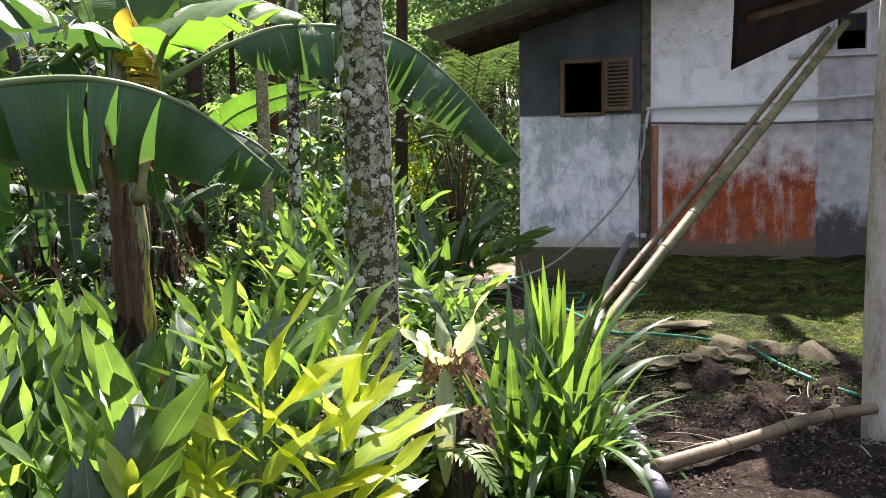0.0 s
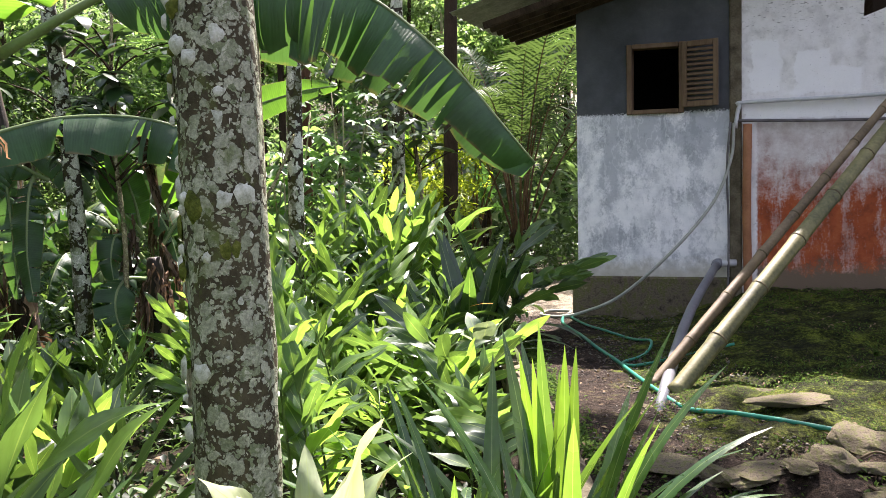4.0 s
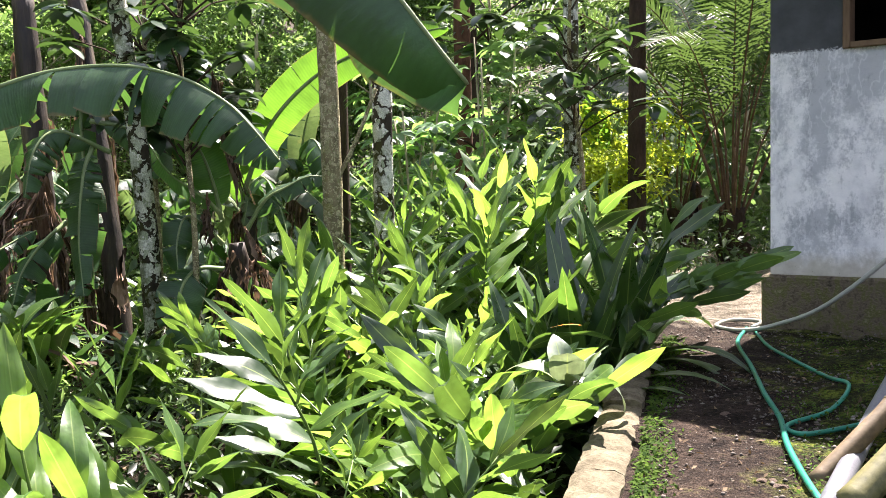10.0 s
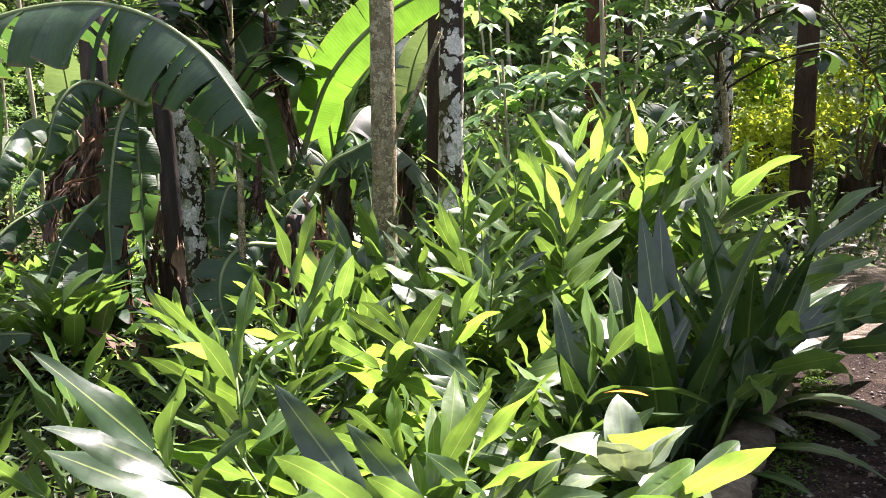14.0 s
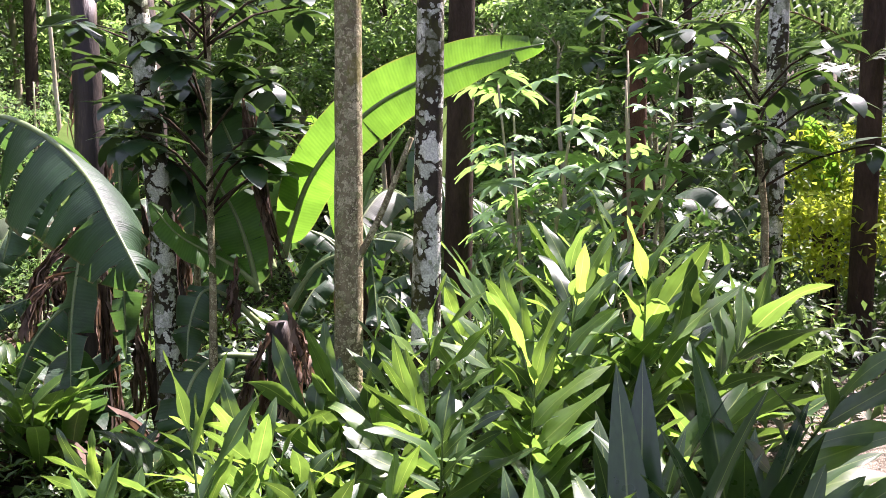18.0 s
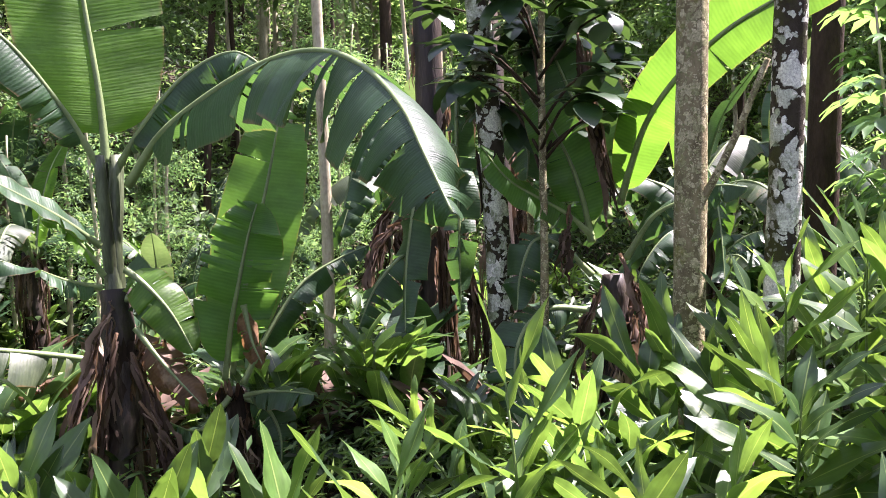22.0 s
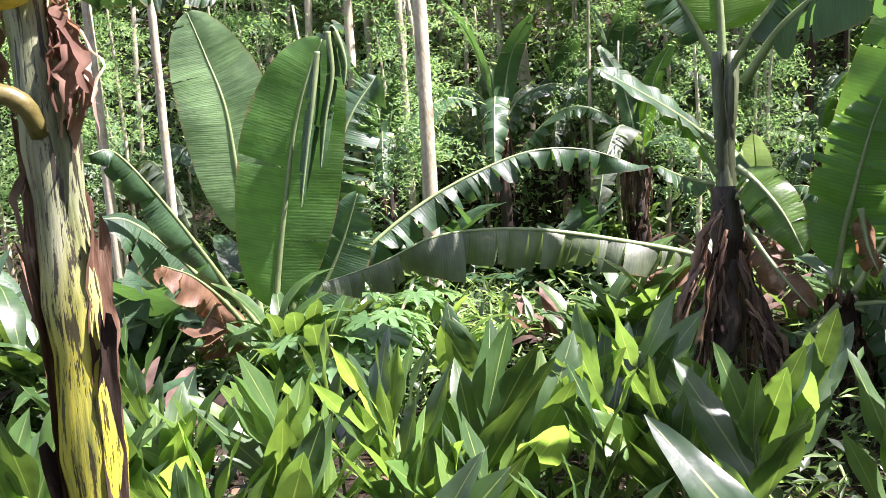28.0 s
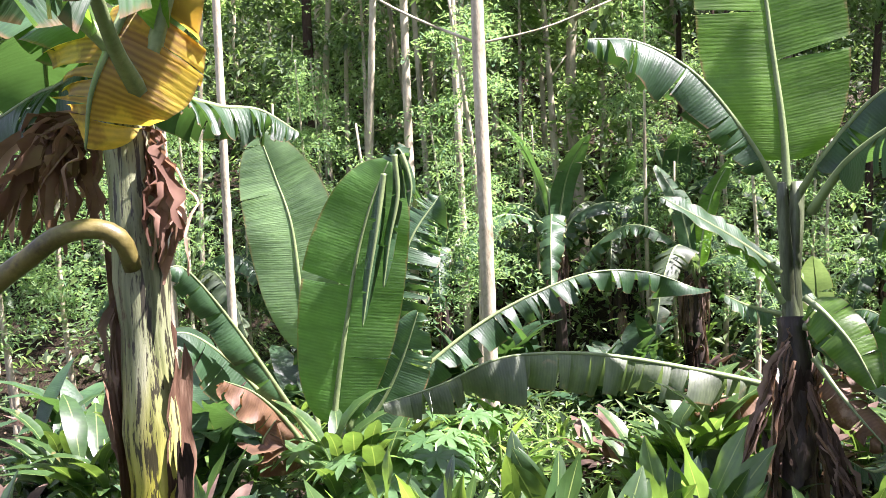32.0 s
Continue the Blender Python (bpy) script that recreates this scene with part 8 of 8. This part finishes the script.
def cassava(x, y, h, seed, n=39):
    r = random.Random(seed)
    ob = empty("cassava_plant", pose(x, y, gz(x, y)), "cassava plant with hand-shaped green leaves", "cassava plant", "cassava plants in the garden")
    for k in range(3):
        a = k * 2.1 + r.random()
        top = Vector((0.35 * math.cos(a), 0.35 * math.sin(a), h * r.uniform(0.85, 1.05)))
        part("stem", tube_mesh("stem", [(0, 0, -0.1), tuple(top * 0.5 + Vector((0, 0, 0.1))), tuple(top)], 0.02, 0.01, MAT["trunk_pale"], 8, 6), ob)
        for j in range(n // 3):
            f = r.uniform(0.45, 1.02)
            b = r.uniform(0, 6.28)
            d = Vector((math.cos(b), math.sin(b), r.uniform(-0.1, 0.5)))
            p = top * f + d * r.uniform(0.15, 0.32)
            out = Vector((d.x, d.y, -0.35))
            part("leaf", r.choice(CASS), ob, "", leaf_pose(p, out, Vector((0, 0, 1)), r.uniform(0.8, 1.15)))
    return ob


for i, (x, y, h) in enumerate([(-2.5, 14.2, 2.6), (-1.9, 14.8, 2.9), (-3.1, 15.2, 2.8), (-6.3, 7.3, 0.75), (-1.2, 13.6, 1.6), (-5.6, 7.0, 0.6)]):
    cassava(x, y, h, 500 + i)

JACK = [lance_mesh("leaf", 0.29, 0.072, dr, 10, MAT["jack"], 7) for dr in (10, 35, 60)]


def dark_tree(x, y, zlo, zhi, seed, whorls=16, reach=0.8):
    """A young tree with whorls of thick dark leaves along its limbs."""
    r = random.Random(seed)
    base = Vector((x, y, gz(x, y)))
    ob = empty("dark_leaved_tree", Matrix.Translation(base), "young tree with whorls of thick dark leaves", "tree")
    part("trunk", tube_mesh("trunk", [(0, 0, -0.2), (0.10, -0.05, (zhi - base.z) * 0.35), (-0.05, 0.06, (zhi - base.z) * 0.7), (0.0, 0.05, zhi - base.z)], 0.034, 0.016, MAT["trunk_olive"], 16, 8, 0.2), ob)
    for k in range(whorls):
        z = r.uniform(zlo, zhi) - base.z
        a = k * 2.4
        q = Vector((math.cos(a) * reach * r.uniform(0.3, 1), math.sin(a) * reach * r.uniform(0.3, 1), z + 0.2))
        part("limb", tube_mesh("limb", [(0, 0, z - 0.15), tuple(q * 0.5 + Vector((0, 0, z * 0.5))), tuple(q)], 0.012, 0.006, MAT["trunk_dark"], 5, 5), ob)
        for j in range(9):
            b = j * 0.7 + r.uniform(-.2, .2)
            d = Vector((math.cos(b), math.sin(b), r.uniform(-0.5, 0.3)))
            part("leaf", r.choice(JACK), ob, "", leaf_pose(q + Vector((0, 0, r.uniform(-.06, .06))), d, Vector((0, 0, 1)), r.uniform(0.8, 1.2)))
    return ob


dark_tree(-3.75, 12.0, 1.7, 3.6, 601, 22, 0.8)
dark_tree(-4.5, 12.5, 1.8, 3.8, 602, 22, 0.9)
dark_tree(-2.2, 15.9, 1.8, 3.6, 603, 16, 0.9)
dark_tree(-1.0, 15.0, 1.9, 3.8, 604, 16, 0.9)

# ---- a house far off among the trees ----
far = empty("far_house", pose(-3.15, 33.55, 0.2, 0, 0, -25), "small white house half hidden among the trees", "house")
part("wall", box_mesh("wall", -2.6, 2.6, -1.8, 1.8, -0.5, 2.9, MAT["pvc_white"], 0.02), far)
# no hole here: a dark slab paints the shade inside the window
part("window", box_mesh("window", -0.5, 0.5, -1.84, -1.805, 1.1, 2.1, MAT["dark_inside"], 0.01), far, "dark slab painted as a shaded window opening")
part("roof", corrugated("roof", [(-3.1, -2.5, 2.75), (3.1, -2.5, 2.75), (3.1, 0.0, 4.1), (-3.1, 0.0, 4.1)], 90, 2, 0.03, 0.22, MAT["roof"]), far)
part("roof", corrugated("roof", [(3.1, 2.5, 2.75), (-3.1, 2.5, 2.75), (-3.1, 0.0, 4.1), (3.1, 0.0, 4.1)], 90, 2, 0.03, 0.22, MAT["roof"]), far)

# ---- undergrowth and far woods ----


def patch(n, x0, x1, y0, y1, h, seed, clump=0.5, power=1.6):
    """Points of low herbs in clumps over an area, from the ground up to h."""
    r = np.random.default_rng(seed)
    k = max(1, int((x1 - x0) * (y1 - y0) / clump ** 2 * 1.3))
    cx, cy, ch = r.uniform(x0, x1, k), r.uniform(y0, y1, k), r.uniform(0.25, 1.0, k) * h
    i = r.integers(0, k, n)
    x = cx[i] + r.normal(0, clump * 0.42, n)
    y = cy[i] + r.normal(0, clump * 0.42, n)
    z = ground_z(x, y) + ch[i] * r.uniform(0, 1, n) ** (1 / power)
    return np.stack([x, y, z], -1)


def herbs(name, label, category, pts, size, mat, seed, aspect=0.42):
    ob = new(name, leaf_cloud(name, pts, size, MAT[mat], seed, aspect))
    return tagged(ob, label, category, kind="stuff")


def clear(p):
    """Leaves out what would grow on the path or in the house."""
    k = kerb_x(np.clip(p[:, 1], 2, 12.5))
    s = (p[:, 0] - CX) * UX + (p[:, 1] - CY) * UY
    w = (p[:, 0] - CX) * VX + (p[:, 1] - CY) * VY
    ok = ~((p[:, 0] > k - 0.12 - 0.5 * (p[:, 1] < 6.2)) & (p[:, 1] < 14.2)) & ~((s > -1.45) & (w > -0.3) & (p[:, 1] < 19.0)) & ~((s > -0.7) & (w > -0.3))
    return p[ok]


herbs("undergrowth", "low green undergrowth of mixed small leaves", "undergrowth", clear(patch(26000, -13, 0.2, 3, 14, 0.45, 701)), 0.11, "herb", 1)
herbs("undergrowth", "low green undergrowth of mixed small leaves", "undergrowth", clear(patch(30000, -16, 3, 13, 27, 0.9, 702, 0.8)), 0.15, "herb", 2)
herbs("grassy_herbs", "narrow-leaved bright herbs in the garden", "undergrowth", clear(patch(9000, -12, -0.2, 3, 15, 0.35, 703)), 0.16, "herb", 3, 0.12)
# bright leaf colour stands in for sun on these herbs
herbs("grassy_herbs", "sunlit narrow-leaved green herbs between the bananas", "undergrowth", clear(patch(8000, -9, -3.2, 7.5, 14.5, 0.55, 731, 0.45)), 0.17, "wood_bright", 31, 0.18)
herbs("leaf_litter", "dry brown fallen leaves on the ground", "leaf litter", clear(patch(9000, -12, 0.2, 2, 16, 0.05, 704)), 0.12, "litter", 4)
herbs("lime_bush", "bright lime-green sunlit bush", "bush", crown_points(705, 2000, 0.85, (-1.12, 19.36, 2.00), 24), 0.14, "wood_lime", 5)
herbs("lime_bush", "bright lime-green sunlit bush", "bush", crown_points(706, 1900, 0.65, (-1.13, 17.87, 1.45), 18), 0.12, "wood_lime", 6)
herbs("green_bush", "leafy green bush beyond the palms", "bush", crown_points(707, 4000, 0.7, (-1.3, 15.6, 0.5), 30), 0.13, "wood_bright", 7)
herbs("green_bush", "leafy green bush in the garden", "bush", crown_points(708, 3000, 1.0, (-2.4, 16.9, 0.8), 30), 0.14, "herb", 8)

def strip(n, seed, fn):
    r = np.random.default_rng(seed)
    x, y = fn(r, n)
    return np.stack([x, y, ground_z(x, y) + r.uniform(0.0, 0.03, n)], -1)


def by_kerb(r, n):
    y = r.uniform(6.8, 12.3, n)
    return kerb_x(y) + 0.13 + np.abs(r.normal(0, 0.07, n)), y


def on_moss(r, n):
    cx, cy = r.uniform(1.0, 4.6, 140), r.uniform(7.2, 12.4, 140)
    k = r.integers(0, 140, n)
    x, y = cx[k] + r.normal(0, 0.13, n), cy[k] + r.normal(0, 0.13, n)
    keep = (x * 0.90 + y * 0.05 > 1.55) & (y < 12.4)
    return np.where(keep, x, 3.0), np.where(keep, y, 9.5)


def on_yard(r, n):
    return r.uniform(0.75, 4.2, n), r.uniform(3.6, 12.3, n)


herbs("kerb_weeds", "tiny green weeds along the kerb", "weeds", strip(3500, 721, by_kerb), 0.035, "weed", 21)
herbs("moss_weeds", "tiny green weeds in the moss", "weeds", strip(16000, 722, on_moss), 0.024, "weed", 22)
herbs("leaf_litter", "small dry leaves and chips on the path", "leaf litter", strip(3200, 723, on_yard), 0.035, "litter", 23)


def pebbles(name, label, n, x0, x1, y0, y1, seed):
    """Small uneven stones and chips lying on the trodden soil."""
    r = np.random.default_rng(seed)
    x, y = r.uniform(x0, x1, n), r.uniform(y0, y1, n)
    keep = x > kerb_x(np.clip(y, 2, 12.5)) + 0.16
    x, y = x[keep], y[keep]
    n = len(x)
    c = np.stack([x, y, ground_z(x, y) + 0.004], -1)[:, None, :]
    size = (0.004 + 0.013 * r.random(n) ** 3)[:, None, None]
    unit = np.array([(1, 0, 0), (0, 1, 0), (-1, 0, 0), (0, -1, 0), (0.1, 0, 0.6), (0, 0.1, -0.6)])[None] * r.uniform(0.6, 1.3, (n, 6, 3))
    a = r.uniform(0, 6.28, n)[:, None]
    rot = np.stack([unit[:, :, 0] * np.cos(a) - unit[:, :, 1] * np.sin(a), unit[:, :, 0] * np.sin(a) + unit[:, :, 1] * np.cos(a), unit[:, :, 2]], -1)
    ob = new(name, quads_mesh(name, c + rot * size, 6, [(0, 1, 4), (1, 2, 4), (2, 3, 4), (3, 0, 4), (1, 0, 5), (2, 1, 5), (3, 2, 5), (0, 3, 5)], MAT["pebble"]))
    return tagged(ob, label, "pebbles", kind="stuff")


pebbles("pebbles", "small grey-brown pebbles and chips on the trodden path", 4200, 0.3, 2.0, 6.5, 13.0, 741)
pebbles("pebbles", "small grey-brown pebbles and chips on the soil below the bank", 2200, 0.9, 3.4, 4.4, 6.6, 742)


def on_bank(r, n):
    return r.uniform(1.0, 3.8, n), r.normal(6.75, 0.25, n)


herbs("soil_crumbs", "crumbs of dark soil and bark on the yard", "soil", strip(5000, 725, lambda r, n: (r.uniform(1.0, 3.0, n), r.uniform(4.6, 7.4, n))), 0.022, "crumb", 25, 0.9)
herbs("bank_weeds", "small dark weeds on the soil bank", "weeds", strip(2600, 724, on_bank), 0.04, "weed", 24)


def leafy_clump(seed, n, length, hw, mat, height):
    """A far clump of lance leaves: one mesh of leaves on a short stem."""
    r = random.Random(seed)
    ob = empty("leafy_clump", None, "clump of long green leaves in the undergrowth", "foliage plant", "leafy clumps in the undergrowth")
    rows = 5
    verts, faces, uvs = [], [], []
    for k in range(n):
        a = k * 2.4 + r.uniform(-0.5, 0.5)
        el = radians(r.uniform(15, 80))
        d = Vector((math.cos(a) * math.cos(el), math.sin(a) * math.cos(el), math.sin(el)))
        m = leaf_pose(Vector((r.gauss(0, 0.12), r.gauss(0, 0.12), height * r.random())), d, Vector((-math.cos(a) * math.sin(el), -math.sin(a) * math.sin(el), math.cos(el))), r.uniform(0.7, 1.15))
        b = len(verts)
        dr = r.uniform(20, 100)
        y = z = 0.0
        for i in range(rows + 1):
            f = i / rows
            w = hw * (0.05 + math.sin(math.pi * min(1, 0.03 + 0.96 * f)) ** 0.8)
            for c in (-1, 0, 1):
                verts.append(m @ Vector((c * w, y, z + abs(c) * w * 0.3)))
                uvs.append((0.5 + c / 2, f))
            an = -radians(dr) * f
            y += length / rows * math.cos(an)
            z += length / rows * math.sin(an)
        for i in range(rows):
            for c in (0, 1):
                faces.append((b + i * 3 + c, b + i * 3 + c + 1, b + i * 3 + c + 4, b + i * 3 + c + 3))
    part("leaves", mesh_of("leaves", verts, faces, MAT[mat], True, uvs), ob)
    part("stem", tube_mesh("stem", [(0, 0, -0.1), (0.01, 0, height * 0.6), (0.02, 0.01, height + 0.1)], 0.02, 0.008, MAT["stem"], 6, 6), ob)
    return ob


vs = [leafy_clump(901, 46, 0.5, 0.055, "ginger", 0.5), leafy_clump(902, 40, 0.6, 0.07, "ginger_dark", 0.6), leafy_clump(903, 50, 0.42, 0.04, "ginger_bright", 0.45), leafy_clump(904, 36, 0.7, 0.10, "banana", 0.5), leafy_clump(905, 34, 0.5, 0.07, "banana_dry", 0.25)]
places = []
for i in range(210):
    x, y = rnd.uniform(-11.5, -2.4), rnd.uniform(3.2, 20)
    if x > -2.9 and y < 11 or (x + 2.08) ** 2 + (y - 6.56) ** 2 < 0.5:
        continue
    places.append((x, y, rnd.uniform(0, 360), rnd.uniform(0.7, 1.15) * (0.75 if x > -4.5 else 1.0)))
scatter(vs, places)
settle()

vs = [tree(801, 7.5, 0.10, 2.0, 0.22, MAT["wood_far"], MAT["trunk_pale"], 4200, 0.35, group="trees on the slope"), tree(802, 9.0, 0.11, 2.3, 0.24, MAT["wood_far"], MAT["trunk_dark"], 4600, 0.4, group="trees on the slope"),
      tree(803, 6.0, 0.08, 1.7, 0.20, MAT["wood_bright"], MAT["trunk_pale"], 4200, 0.3, group="trees on the slope"), tree(804, 5.0, 0.06, 1.5, 0.18, MAT["wood_bright"], MAT["trunk_pale"], 3600, 0.15, group="trees on the slope")]
places = []
for i in range(330):
    a = radians(rnd.uniform(-35, 100))
    d = 13.5 + 40 * rnd.random() ** 0.8
    x, y = 0.5 - d * math.cos(a), 7.5 + d * math.sin(a)
    if x > -10.5 and y < 21 or x > 6:
        continue
    places.append((x, y, rnd.uniform(0, 360), rnd.uniform(0.7, 1.15)))
scatter(vs, places)
settle()


def feathery(seed, h, layers):
    """A slim sapling with loose sprays of fine feathery leaves."""
    r = random.Random(seed)
    ob = empty("feathery_tree", None, "slim sapling with loose sprays of fine light-green feathery leaves", "tree", "feathery saplings on the slope")
    part("trunk", tube_mesh("trunk", [(0, 0, -0.3), (r.uniform(-.15, .15), 0.05, h * 0.5), (r.uniform(-.2, .2), 0, h)], 0.04, 0.012, MAT["trunk_pale"], 14, 7, 0.1, seed), ob)
    pts = []
    rr = np.random.default_rng(seed)
    for k in range(layers * 4):
        z = h * r.uniform(0.3, 1.0)
        a = k * 2.4 + r.uniform(-.6, .6)
        ln = r.uniform(0.35, 1.05) * (1.25 - 0.7 * z / h)
        rise = r.uniform(-0.15, 0.65)
        n = 80
        f = rr.uniform(0.1, 1.0, n)
        sd = rr.normal(0, 0.14, n) * (1 - 0.5 * f)
        pts.append(np.stack([math.cos(a) * ln * f - math.sin(a) * sd, math.sin(a) * ln * f + math.cos(a) * sd, z + rise * ln * f - 0.55 * ln * f * f + rr.normal(0, 0.035, n)], -1))
    part("crown", leaf_cloud("crown", np.concatenate(pts), 0.075, MAT["feather"], seed, 0.3, 0.2, 0.85), ob)
    return ob


vs = [feathery(951, 4.2, 9), feathery(952, 5.4, 11), feathery(953, 3.2, 7)]
places = [(rnd.uniform(-14.5, -8.6), rnd.uniform(2.5, 15.5), rnd.uniform(0, 360), rnd.uniform(0.75, 1.15)) for i in range(40)]
scatter(vs, places)
settle()
herbs("slope_shrubs", "dense green shrubs covering the slope", "shrubs", patch(130000, -42, -12, -12, 42, 2.6, 711, 1.8, 0.9), 0.23, "wood_far", 11)
herbs("slope_shrubs", "bright green saplings on the slope", "shrubs", patch(70000, -32, -10.5, -8, 34, 3.0, 712, 1.4, 0.9), 0.15, "wood_bright", 12)
herbs("slope_shrubs", "dense green shrubs beyond the garden", "shrubs", clear(patch(60000, -12, 14, 21, 46, 3.4, 713, 1.8, 0.9)), 0.34, "wood_far", 13)
